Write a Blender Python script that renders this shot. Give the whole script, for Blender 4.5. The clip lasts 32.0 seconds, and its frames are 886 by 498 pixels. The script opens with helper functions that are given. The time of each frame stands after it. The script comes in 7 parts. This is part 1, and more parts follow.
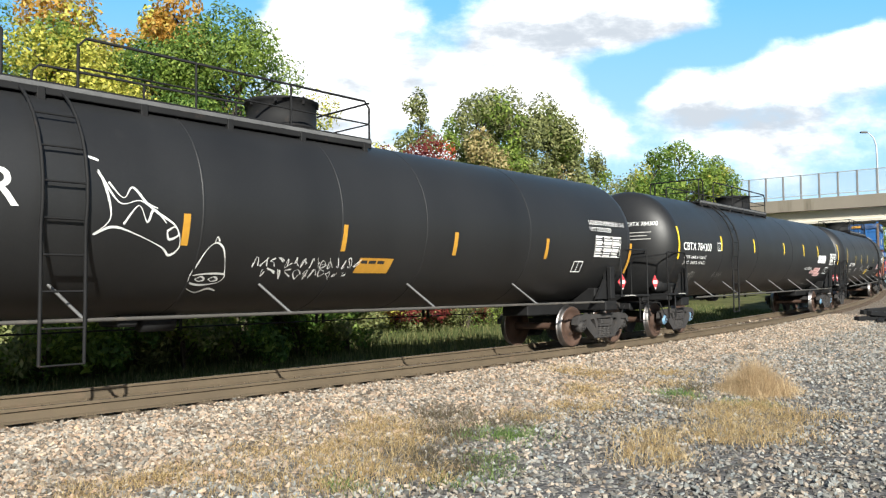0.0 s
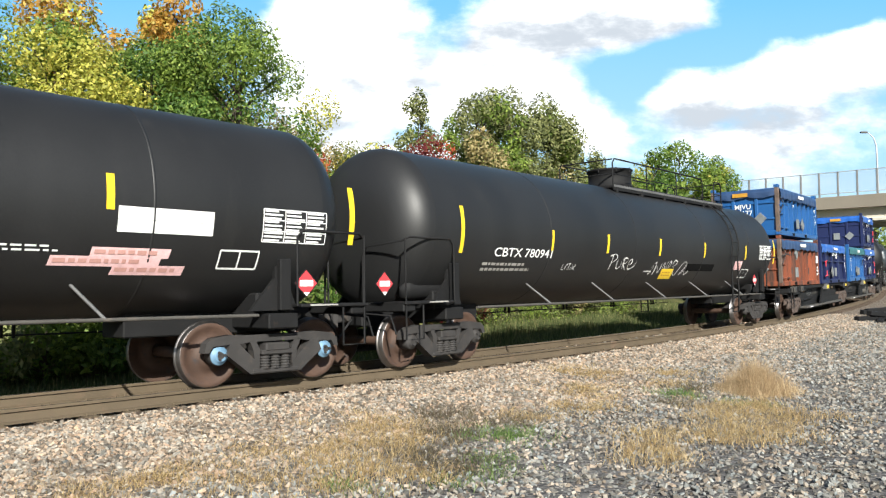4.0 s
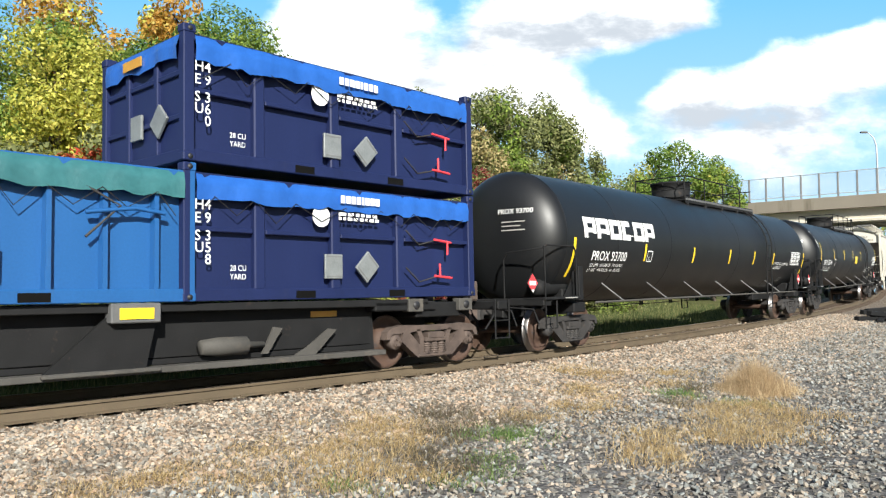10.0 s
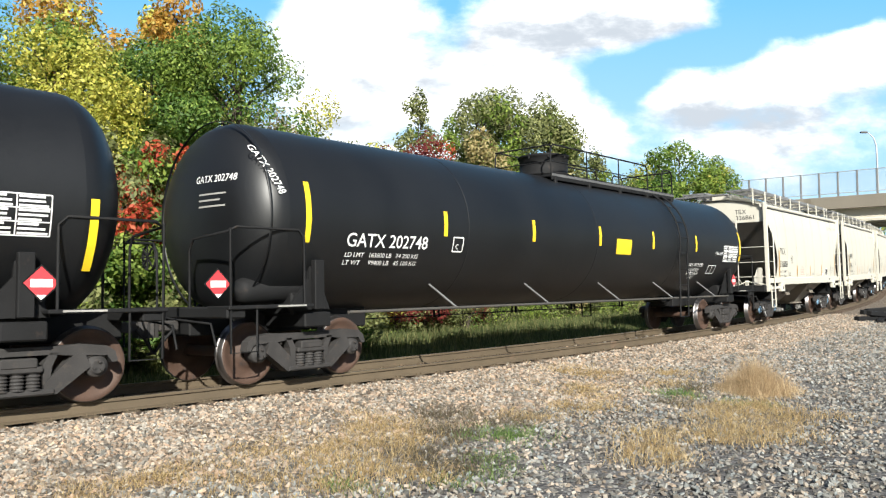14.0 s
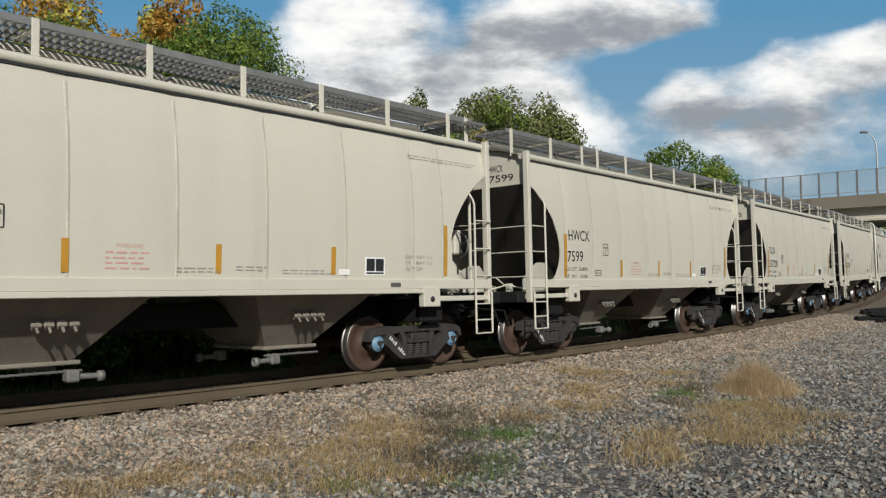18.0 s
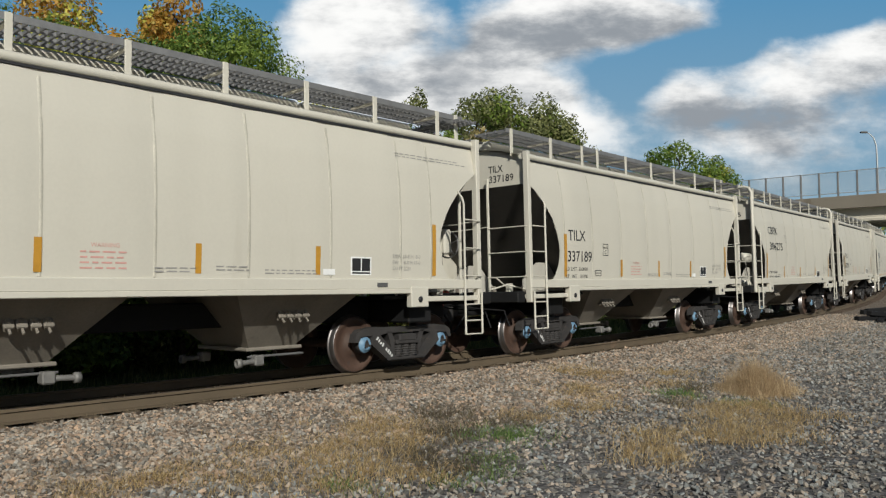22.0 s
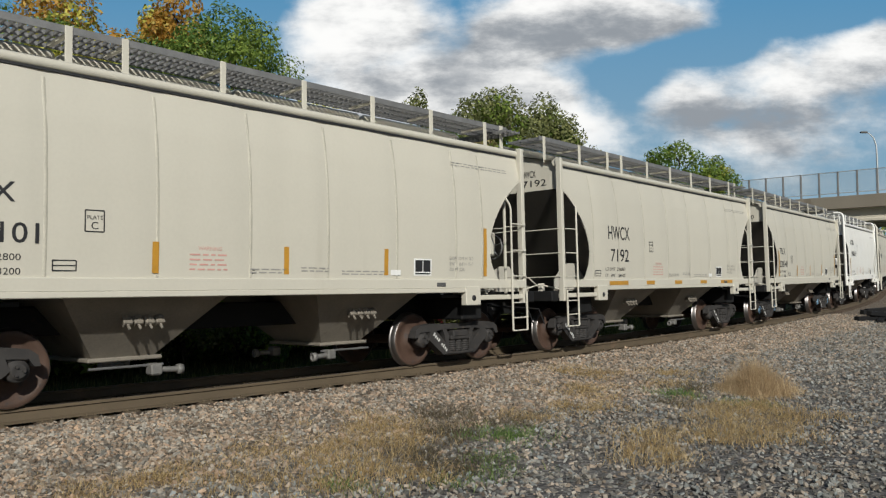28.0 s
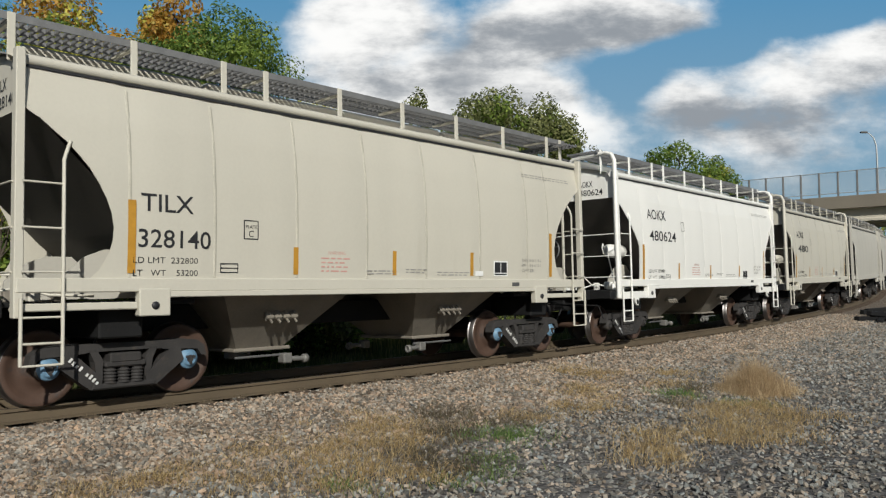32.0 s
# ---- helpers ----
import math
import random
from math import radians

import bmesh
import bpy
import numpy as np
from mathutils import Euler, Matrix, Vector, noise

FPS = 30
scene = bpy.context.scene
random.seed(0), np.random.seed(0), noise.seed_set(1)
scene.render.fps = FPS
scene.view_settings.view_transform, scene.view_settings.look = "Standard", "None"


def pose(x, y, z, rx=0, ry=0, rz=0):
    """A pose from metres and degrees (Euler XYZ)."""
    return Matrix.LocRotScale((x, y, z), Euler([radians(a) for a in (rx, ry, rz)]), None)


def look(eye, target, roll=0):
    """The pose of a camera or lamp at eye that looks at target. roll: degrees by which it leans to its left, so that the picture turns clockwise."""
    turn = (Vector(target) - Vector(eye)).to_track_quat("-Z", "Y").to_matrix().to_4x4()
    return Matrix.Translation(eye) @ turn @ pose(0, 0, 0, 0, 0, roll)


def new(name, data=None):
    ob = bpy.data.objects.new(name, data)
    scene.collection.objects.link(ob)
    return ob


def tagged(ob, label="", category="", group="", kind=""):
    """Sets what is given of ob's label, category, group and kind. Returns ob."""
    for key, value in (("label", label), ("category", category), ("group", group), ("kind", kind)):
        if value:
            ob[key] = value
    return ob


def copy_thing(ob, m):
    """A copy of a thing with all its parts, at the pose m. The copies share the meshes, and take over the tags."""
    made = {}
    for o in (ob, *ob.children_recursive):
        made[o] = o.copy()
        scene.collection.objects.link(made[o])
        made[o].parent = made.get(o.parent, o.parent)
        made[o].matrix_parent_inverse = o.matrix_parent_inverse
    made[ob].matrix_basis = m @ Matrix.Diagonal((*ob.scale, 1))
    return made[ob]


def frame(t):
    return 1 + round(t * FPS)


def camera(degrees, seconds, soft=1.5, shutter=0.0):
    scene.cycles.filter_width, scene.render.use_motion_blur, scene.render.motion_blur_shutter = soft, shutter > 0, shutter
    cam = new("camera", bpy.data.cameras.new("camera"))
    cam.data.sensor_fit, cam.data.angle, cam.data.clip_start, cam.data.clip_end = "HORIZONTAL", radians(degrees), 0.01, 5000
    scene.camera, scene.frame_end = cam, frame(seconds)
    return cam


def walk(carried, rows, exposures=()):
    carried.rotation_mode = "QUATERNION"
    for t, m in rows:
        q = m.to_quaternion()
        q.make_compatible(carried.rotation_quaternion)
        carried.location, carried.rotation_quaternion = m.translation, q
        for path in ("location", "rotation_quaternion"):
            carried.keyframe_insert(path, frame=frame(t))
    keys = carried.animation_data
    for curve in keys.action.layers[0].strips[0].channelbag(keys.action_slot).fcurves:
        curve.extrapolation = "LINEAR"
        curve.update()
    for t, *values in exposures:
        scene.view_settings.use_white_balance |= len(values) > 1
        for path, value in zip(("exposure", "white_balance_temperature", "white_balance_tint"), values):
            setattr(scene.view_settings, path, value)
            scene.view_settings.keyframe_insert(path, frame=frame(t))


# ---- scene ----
# ======== camera: it stands still on its tripod ========
EYE = (0.0, 0.0, 1.50)
cam = camera(58.81, 32.0, soft=1.25, shutter=0.0)
HOLD = pose(*EYE, 90 + 2.825, 0, 0) @ pose(0, 0, 0, 0, 0, -0.214)
walk(cam, [(0.0, HOLD), (32.0, HOLD)],
     exposures=[(0.0, 0.89), (15.8, 0.89), (16.5, 0.36), (17.0, 0.10), (17.6, -0.20), (18.4, -0.31), (32.0, -0.31)])

# ======== daylight ========
SUN_DIR = Vector((0.17, -0.82, 0.46)).normalized()
sun = new("sun", bpy.data.lights.new("sun", "SUN"))
sun.data.energy, sun.data.angle, sun.data.color = 5.0, radians(0.55), (0.985, 0.965, 0.885)
sun.matrix_world = look(SUN_DIR * 60, (0, 0, 0))
world = bpy.data.worlds.new("sky")
scene.world = world
world.use_nodes = True


def build_sky():
    nt = world.node_tree
    nt.nodes.clear()
    out = nt.nodes.new("ShaderNodeOutputWorld")
    bg = nt.nodes.new("ShaderNodeBackground")
    sky = nt.nodes.new("ShaderNodeTexSky")
    sky.sky_type, sky.sun_disc = "NISHITA", False
    sky.sun_elevation = math.asin(SUN_DIR.z)
    sky.sun_rotation = math.atan2(SUN_DIR.x, SUN_DIR.y)
    sky.air_density, sky.dust_density, sky.ozone_density = 1.0, 0.6, 2.0
    bg.inputs["Strength"].default_value = 0.06
    nt.links.new(sky.outputs[0], bg.inputs["Color"])
    nt.links.new(bg.outputs[0], out.inputs["Surface"])


build_sky()

# ======== the line of the track: one canted curve ========
TX, TY, TPHI, TK, CANT = -5.2617, 10.0996, 0.81217, 0.003599, 0.0174
RAIL_Z = 0.0955
TR = 1 / TK
CX, CY = TX - math.sin(TPHI) * TR, TY + math.cos(TPHI) * TR


def rise(s):
    """Height of the track's middle at s metres along it."""
    s = max(s, -30.0)
    if s < 60:
        return RAIL_Z + 0.001071 * s + 0.000246 * s * s
    q = min(s - 60, 80.0)
    return RAIL_Z + 0.9499 + 0.0306 * q - 0.0306 * q * q / 160


def on_track(s, l=0.0, z=0.0):
    """A place s along the track, l beside its middle (towards the camera) and z over the rails."""
    a = TPHI + TK * s
    c, d = math.cos(CANT), math.sin(CANT)
    lp, zp = l * c - z * d, z * c + l * d
    return Vector((CX + (TR + lp) * math.sin(a), CY - (TR + lp) * math.cos(a), rise(s) + zp))


def flat_track(s, l):
    a = TPHI + TK * s
    return CX + (TR + l) * math.sin(a), CY - (TR + l) * math.cos(a)


def track_sl(x, y):
    dx, dy = x - CX, y - CY
    a = math.atan2(dx, -dy)
    return (a - TPHI) / TK, math.hypot(dx, dy) - TR


def car_pose(sf, sr):
    """Pose of a car whose trucks stand at sf (leading) and sr: x backwards, y away from the camera."""
    a, b = on_track(sf), on_track(sr)
    mid = (a + b) / 2
    t = (b - a).normalized()
    side = Vector((0, 0, 1)).cross(t).normalized()
    up = t.cross(side)
    m = Matrix((t, side, up)).transposed().to_4x4()
    return Matrix.Translation(mid) @ m @ Matrix.Rotation(-CANT, 4, "X")


def travelled(t):
    """Metres that the train has gone after t seconds: it slows down."""
    q = t - 16.0
    return 112.9533 + 6.604745 * q - 0.030265 * q * q + 0.000086 * q ** 3


# ======== mesh helpers ========
class Shape:
    """Collects corners and faces of one mesh."""

    def __init__(self):
        self.v, self.f, self.smooth = [], [], []

    def add(self, verts, faces, smooth=False):
        o = len(self.v)
        self.v += [tuple(p) for p in verts]
        self.f += [tuple(o + i for i in f) for f in faces]
        self.smooth += [smooth] * len(faces)
        return self

    def box(self, x0, x1, y0, y1, z0, z1, b=0.0, m=None):
        x0, x1, y0, y1, z0, z1 = min(x0, x1), max(x0, x1), min(y0, y1), max(y0, y1), min(z0, z1), max(z0, z1)
        b = min(b, (x1 - x0) * 0.45, (y1 - y0) * 0.45, (z1 - z0) * 0.45)
        if b <= 0:
            vs = [(x, y, z) for x in (x0, x1) for y in (y0, y1) for z in (z0, z1)]
            fs = [(0, 1, 3, 2), (4, 6, 7, 5), (0, 4, 5, 1), (2, 3, 7, 6), (0, 2, 6, 4), (1, 5, 7, 3)]
        else:
            vs, fs = [], []
            idx = {}
            for ix in (0, 1):
                for iy in (0, 1):
                    for iz in (0, 1):
                        cx, cy, cz = (x0, x1)[ix], (y0, y1)[iy], (z0, z1)[iz]
                        sx, sy, sz = (1, -1)[ix], (1, -1)[iy], (1, -1)[iz]
                        for ax, p in enumerate(((cx, cy + sy * b, cz + sz * b), (cx + sx * b, cy, cz + sz * b), (cx + sx * b, cy + sy * b, cz))):
                            idx[ix, iy, iz, ax] = len(vs)
                            vs.append(p)
            c4 = ((0, 0), (0, 1), (1, 1), (1, 0))
            for k in (0, 1):
                fs.append([idx[k, a, b_, 0] for a, b_ in (c4 if k else c4[::-1])][::-1])
                fs.append([idx[a, k, b_, 1] for a, b_ in (c4 if k else c4[::-1])])
                fs.append([idx[a, b_, k, 2] for a, b_ in (c4 if k else c4[::-1])][::-1])
            for a in (0, 1):
                for c in (0, 1):
                    fs.append((idx[0, a, c, 1], idx[1, a, c, 1], idx[1, a, c, 2], idx[0, a, c, 2]))
                    fs.append((idx[a, 0, c, 0], idx[a, 1, c, 0], idx[a, 1, c, 2], idx[a, 0, c, 2]))
                    fs.append((idx[a, c, 0, 0], idx[a, c, 1, 0], idx[a, c, 1, 1], idx[a, c, 0, 1]))
                    for e in (0, 1):
                        fs.append((idx[a, c, e, 0], idx[a, c, e, 1], idx[a, c, e, 2]))
        if m is not None:
            vs = [m @ Vector(p) for p in vs]
        return self.add(vs, fs)

    def tube(self, pts, r, n=8, caps=True, flat=False):
        """A round bar along points."""
        pts = [Vector(p) for p in pts]
        rings, k = [], len(pts)
        ref = None
        for i, p in enumerate(pts):
            t = (pts[min(i + 1, k - 1)] - pts[max(i - 1, 0)]).normalized()
            if ref is None:
                ref = t.orthogonal().normalized()
            ref = (ref - t * ref.dot(t)).normalized()
            o = t.cross(ref)
            rr = r[i] if isinstance(r, (list, tuple)) else r
            rings.append([p + (ref * math.cos(2 * math.pi * j / n) + o * math.sin(2 * math.pi * j / n)) * rr for j in range(n)])
        vs = [q for ring in rings for q in ring]
        fs = [(i * n + j, i * n + (j + 1) % n, (i + 1) * n + (j + 1) % n, (i + 1) * n + j) for i in range(k - 1) for j in range(n)]
        self.add(vs, fs, not flat)
        if caps:
            self.add(rings[0], [tuple(range(n))[::-1]])
            self.add(rings[-1], [tuple(range(n))])
        return self

    def spin(self, prof, centre, axis="x", n=32, smooth=True, arc=None):
        """Turns a profile of (distance along the axis, radius) round an axis through centre."""
        vs, fs = [], []
        for d, r in prof:
            for j in range(n):
                a = 2 * math.pi * j / n
                c, s = r * math.cos(a), r * math.sin(a)
                vs.append({"x": (d, c, s), "y": (s, d, c), "z": (c, s, d)}[axis])
        vs = [(v[0] + centre[0], v[1] + centre[1], v[2] + centre[2]) for v in vs]
        for i in range(len(prof) - 1):
            for j in range(n):
                k = (j + 1) % n
                fs.append((i * n + j, i * n + k, (i + 1) * n + k, (i + 1) * n + j))
        self.add(vs, fs, smooth)
        return self

    def prism(self, outline, axis, a, b, m=None):
        """Pushes an outline of pairs from a to b along an axis."""
        n = len(outline)

        def put(p, d):
            return {"x": (d, p[0], p[1]), "y": (p[0], d, p[1]), "z": (p[0], p[1], d)}[axis]
        vs = [put(p, a) for p in outline] + [put(p, b) for p in outline]
        if m is not None:
            vs = [m @ Vector(p) for p in vs]
        fs = [(i, (i + 1) % n, n + (i + 1) % n, n + i) for i in range(n)]
        self.add(vs, fs)
        self.add(vs, [tuple(range(n))[::-1], tuple(range(n, 2 * n))])
        return self

    def sheet(self, rows, smooth=True):
        """A grid of points, row by row."""
        n = len(rows[0])
        vs = [p for r in rows for p in r]
        fs = [(i * n + j, i * n + j + 1, (i + 1) * n + j + 1, (i + 1) * n + j) for i in range(len(rows) - 1) for j in range(n - 1)]
        return self.add(vs, fs, smooth)

    def mesh(self, name, mats):
        me = bpy.data.meshes.new(name)
        me.from_pydata(self.v, [], self.f)
        me.polygons.foreach_set("use_smooth", self.smooth)
        for m in (mats if isinstance(mats, (list, tuple)) else [mats]):
            me.materials.append(m)
        bm = bmesh.new()
        bm.from_mesh(me)
        bmesh.ops.recalc_face_normals(bm, faces=bm.faces)
        bm.to_mesh(me)
        bm.free()
        me.update()
        return me


def part(name, shape, material, parent, label="", at=None):
    """Links a shape as one mesh object under a thing or a part."""
    ob = new(name, shape if isinstance(shape, bpy.types.Mesh) else shape.mesh(name, material))
    ob.parent = parent
    if at is not None:
        ob.matrix_basis = at
    return tagged(ob, label) if label else ob


def thing(name, label, category, group="", kind="", at=None):
    ob = tagged(new(name), label, category, group, kind)
    ob.empty_display_size = 0.3
    if at is not None:
        ob.matrix_basis = at
    return ob


def solid(name, shape, material, label, category, group="", kind=""):
    return tagged(new(name, shape.mesh(name, material)), label, category, group, kind)


def letters(body, size, spacing=1.0, shear=0.0):
    """The outline of a line of writing: flat corners and faces, from the left end of its base line."""
    cu = bpy.data.curves.new("writing", "FONT")
    cu.body, cu.size, cu.space_character, cu.shear, cu.resolution_u = body, size, spacing, shear, 3
    cu.offset = 0.006 * size if size > 0.15 else 0.0
    ob = bpy.data.objects.new("writing", cu)
    me = bpy.data.meshes.new_from_object(ob)
    vs, fs = [tuple(v.co) for v in me.vertices], [tuple(p.vertices) for p in me.polygons]
    bpy.data.objects.remove(ob)
    bpy.data.meshes.remove(me)
    bpy.data.curves.remove(cu)
    return vs, fs
# ======== materials ========
def material(name, color, rough=0.6, metal=0.0, vary=0.25, scale=2.0, fine=40.0, bump=0.15, stain=None, stain_amount=0.0,
             streak=False, island=0.0, objects=0.0, spec=0.5, dist=0.01):
    """A painted or raw surface: two scales of variation, stains of their own shape, fine relief."""
    m = bpy.data.materials.new(name)
    m.use_nodes = True
    nt = m.node_tree
    N, L = nt.nodes, nt.links
    bs = N["Principled BSDF"]
    bs.inputs["Metallic"].default_value = metal
    bs.inputs["Specular IOR Level"].default_value = spec
    tc = N.new("ShaderNodeTexCoord")
    mp = N.new("ShaderNodeMapping")
    L.new(tc.outputs["Object"], mp.inputs["Vector"])
    if streak:
        mp.inputs["Scale"].default_value = (1.0, 1.0, 0.12)
    big = N.new("ShaderNodeTexNoise")
    big.inputs["Scale"].default_value, big.inputs["Detail"].default_value = scale, 6
    L.new(mp.outputs[0], big.inputs["Vector"])
    small = N.new("ShaderNodeTexNoise")
    small.inputs["Scale"].default_value, small.inputs["Detail"].default_value = fine, 4
    L.new(tc.outputs["Object"], small.inputs["Vector"])
    add = N.new("ShaderNodeMath")
    add.operation = "MULTIPLY_ADD"
    add.inputs[1].default_value = 0.65
    L.new(big.outputs[0], add.inputs[0])
    half = N.new("ShaderNodeMath")
    half.operation = "MULTIPLY"
    half.inputs[1].default_value = 0.35
    L.new(small.outputs[0], half.inputs[0])
    L.new(half.outputs[0], add.inputs[2])
    ramp = N.new("ShaderNodeValToRGB")
    ramp.color_ramp.elements[0].position, ramp.color_ramp.elements[1].position = 0.3, 0.7
    ramp.color_ramp.elements[0].color = [c * (1 - vary) for c in color] + [1]
    ramp.color_ramp.elements[1].color = [min(1, c * (1 + vary)) for c in color] + [1]
    L.new(add.outputs[0], ramp.inputs[0])
    col = ramp.outputs[0]
    if stain:
        st = N.new("ShaderNodeTexNoise")
        st.inputs["Scale"].default_value, st.inputs["Detail"].default_value, st.inputs["Roughness"].default_value = scale * 1.7, 8, 0.65
        L.new(mp.outputs[0], st.inputs["Vector"])
        sr = N.new("ShaderNodeValToRGB")
        e = 0.72 - 0.4 * stain_amount
        sr.color_ramp.elements[0].position, sr.color_ramp.elements[1].position = e, e + 0.14
        L.new(st.outputs[0], sr.inputs[0])
        mix = N.new("ShaderNodeMix")
        mix.data_type = "RGBA"
        L.new(sr.outputs[0], mix.inputs[0])
        L.new(col, mix.inputs[6])
        mix.inputs[7].default_value = (*stain, 1)
        col = mix.outputs[2]
    if island or objects:
        if island:
            g = N.new("ShaderNodeNewGeometry").outputs["Random Per Island"]
        else:
            g = N.new("ShaderNodeObjectInfo").outputs["Random"]
        a = island or objects
        mr = N.new("ShaderNodeMapRange")
        mr.inputs[3].default_value, mr.inputs[4].default_value = 1 - a, 1 + a
        L.new(g, mr.inputs[0])
        tint = mr.outputs[0]
        if island:
            # warm, grey and pale pieces side by side
            sc = N.new("ShaderNodeMath")
            sc.operation = "MULTIPLY"
            sc.inputs[1].default_value = 37.0
            L.new(g, sc.inputs[0])
            fr = N.new("ShaderNodeMath")
            fr.operation = "FRACT"
            L.new(sc.outputs[0], fr.inputs[0])
            hue = N.new("ShaderNodeValToRGB")
            hue.color_ramp.elements[0].color, hue.color_ramp.elements[1].color = (1.16, 0.96, 0.82, 1), (0.88, 1.0, 1.12, 1)
            hue.color_ramp.elements.new(0.5).color = (1.02, 1.0, 0.98, 1)
            L.new(fr.outputs[0], hue.inputs[0])
            both = N.new("ShaderNodeMix")
            both.data_type, both.blend_type = "RGBA", "MULTIPLY"
            both.inputs[0].default_value = 1
            L.new(hue.outputs[0], both.inputs[6])
            L.new(mr.outputs[0], both.inputs[7])
            tint = both.outputs[2]
        mu = N.new("ShaderNodeMix")
        mu.data_type, mu.blend_type = "RGBA", "MULTIPLY"
        mu.inputs[0].default_value = 1
        L.new(col, mu.inputs[6])
        L.new(tint, mu.inputs[7])
        col = mu.outputs[2]
    L.new(col, bs.inputs["Base Color"])
    rr = N.new("ShaderNodeMapRange")
    rr.inputs[3].default_value, rr.inputs[4].default_value = max(0.05, rough - 0.12), min(1, rough + 0.12)
    L.new(add.outputs[0], rr.inputs[0])
    L.new(rr.outputs[0], bs.inputs["Roughness"])
    if bump:
        bp = N.new("ShaderNodeBump")
        bp.inputs["Strength"].default_value, bp.inputs["Distance"].default_value = bump, dist
        L.new(small.outputs[0], bp.inputs["Height"])
        L.new(bp.outputs[0], bs.inputs["Normal"])
    return m


def leaf_material(name, color, second, rough=0.55):
    m = bpy.data.materials.new(name)
    m.use_nodes = True
    nt = m.node_tree
    N, L = nt.nodes, nt.links
    bs = N["Principled BSDF"]
    g = N.new("ShaderNodeNewGeometry")
    ramp = N.new("ShaderNodeValToRGB")
    ramp.color_ramp.elements[0].color = [c * 0.6 for c in color] + [1]
    ramp.color_ramp.elements[1].color = [*second, 1]
    e = ramp.color_ramp.elements.new(0.55)
    e.color = [*color, 1]
    L.new(g.outputs["Random Per Island"], ramp.inputs[0])
    L.new(ramp.outputs[0], bs.inputs["Base Color"])
    bs.inputs["Roughness"].default_value = rough
    bs.inputs["Specular IOR Level"].default_value = 0.3
    tr = N.new("ShaderNodeBsdfTranslucent")
    L.new(ramp.outputs[0], tr.inputs[0])
    mx = N.new("ShaderNodeMixShader")
    mx.inputs[0].default_value = 0.45
    L.new(bs.outputs[0], mx.inputs[1])
    L.new(tr.outputs[0], mx.inputs[2])
    L.new(mx.outputs[0], N["Material Output"].inputs[0])
    return m


M_TANK = material("black_tank_paint", (0.0135, 0.0137, 0.0142), 0.50, spec=0.45, vary=0.3, scale=0.8, fine=30, bump=0.05, stain=(0.022, 0.0215, 0.0205), stain_amount=0.3, streak=True)
M_BLACK = material("black_frame_paint", (0.010, 0.010, 0.0105), 0.72, spec=0.25, vary=0.3, scale=3, fine=50, bump=0.12, stain=(0.035, 0.025, 0.02), stain_amount=0.25)
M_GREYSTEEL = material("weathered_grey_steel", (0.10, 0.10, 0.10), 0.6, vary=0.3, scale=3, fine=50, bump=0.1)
M_TRUCK = material("dusty_dark_cast_steel", (0.030, 0.0275, 0.0265), 0.78, vary=0.35, scale=4, fine=60, bump=0.25, stain=(0.058, 0.046, 0.038), stain_amount=0.4)
M_RUSTTRUCK = material("rusty_cast_steel", (0.078, 0.056, 0.046), 0.8, vary=0.4, scale=4, fine=60, bump=0.3, stain=(0.05, 0.035, 0.03), stain_amount=0.5)
M_WHEEL = material("rusty_brown_wheel_steel", (0.060, 0.033, 0.022), 0.7, vary=0.35, scale=3, fine=60, bump=0.15, stain=(0.03, 0.025, 0.025), stain_amount=0.4)
M_TREAD = material("polished_wheel_tread", (0.26, 0.245, 0.24), 0.42, metal=1.0, vary=0.15, scale=6, fine=80, bump=0.05)
M_CAPBLUE = material("pale_blue_bearing_cap", (0.13, 0.24, 0.35), 0.5, vary=0.25, scale=8, fine=60, bump=0.2)
M_CREAM = material("cream_hopper_paint", (0.535, 0.508, 0.434), 0.5, vary=0.05, scale=0.9, fine=25, bump=0.05, stain=(0.50, 0.47, 0.395), stain_amount=0.25, streak=True)
M_CREAMWHITE = material("fresh_white_hopper_paint", (0.78, 0.77, 0.73), 0.45, vary=0.04, scale=0.9, fine=25, bump=0.04, stain=(0.66, 0.64, 0.58), stain_amount=0.15, streak=True)
M_CREAMGREY = material("dusty_grey_hopper_paint", (0.46, 0.44, 0.39), 0.55, vary=0.07, scale=0.9, fine=25, bump=0.06, stain=(0.38, 0.35, 0.29), stain_amount=0.3, streak=True)
M_GRATE = material("galvanised_grating", (0.20, 0.20, 0.20), 0.55, metal=0.3, vary=0.2, scale=5, fine=60, bump=0.1)
M_WHITE = material("white_lettering", (0.78, 0.78, 0.76), 0.55, vary=0.08, scale=4, fine=50, bump=0.03)
M_CHALK = material("white_spray_paint", (0.62, 0.62, 0.60), 0.7, vary=0.25, scale=9, fine=70, bump=0.05)
M_INK = material("black_lettering", (0.02, 0.02, 0.022), 0.55, vary=0.15, scale=5, fine=50, bump=0.02)
M_GREYINK = material("faded_grey_lettering", (0.30, 0.29, 0.27), 0.6, vary=0.15, scale=5, fine=50, bump=0.02)
M_REDINK = material("faded_red_lettering", (0.55, 0.30, 0.26), 0.6, vary=0.15, scale=5, fine=50, bump=0.02)
M_YELLOW = material("yellow_reflector", (0.80, 0.56, 0.025), 0.35, vary=0.1, scale=8, fine=60, bump=0.02)
M_ORANGE = material("amber_reflector", (0.46, 0.235, 0.03), 0.4, vary=0.15, scale=8, fine=60, bump=0.02)
M_RED = material("red_placard_paint", (0.60, 0.05, 0.06), 0.4, vary=0.1, scale=8, fine=60, bump=0.02)
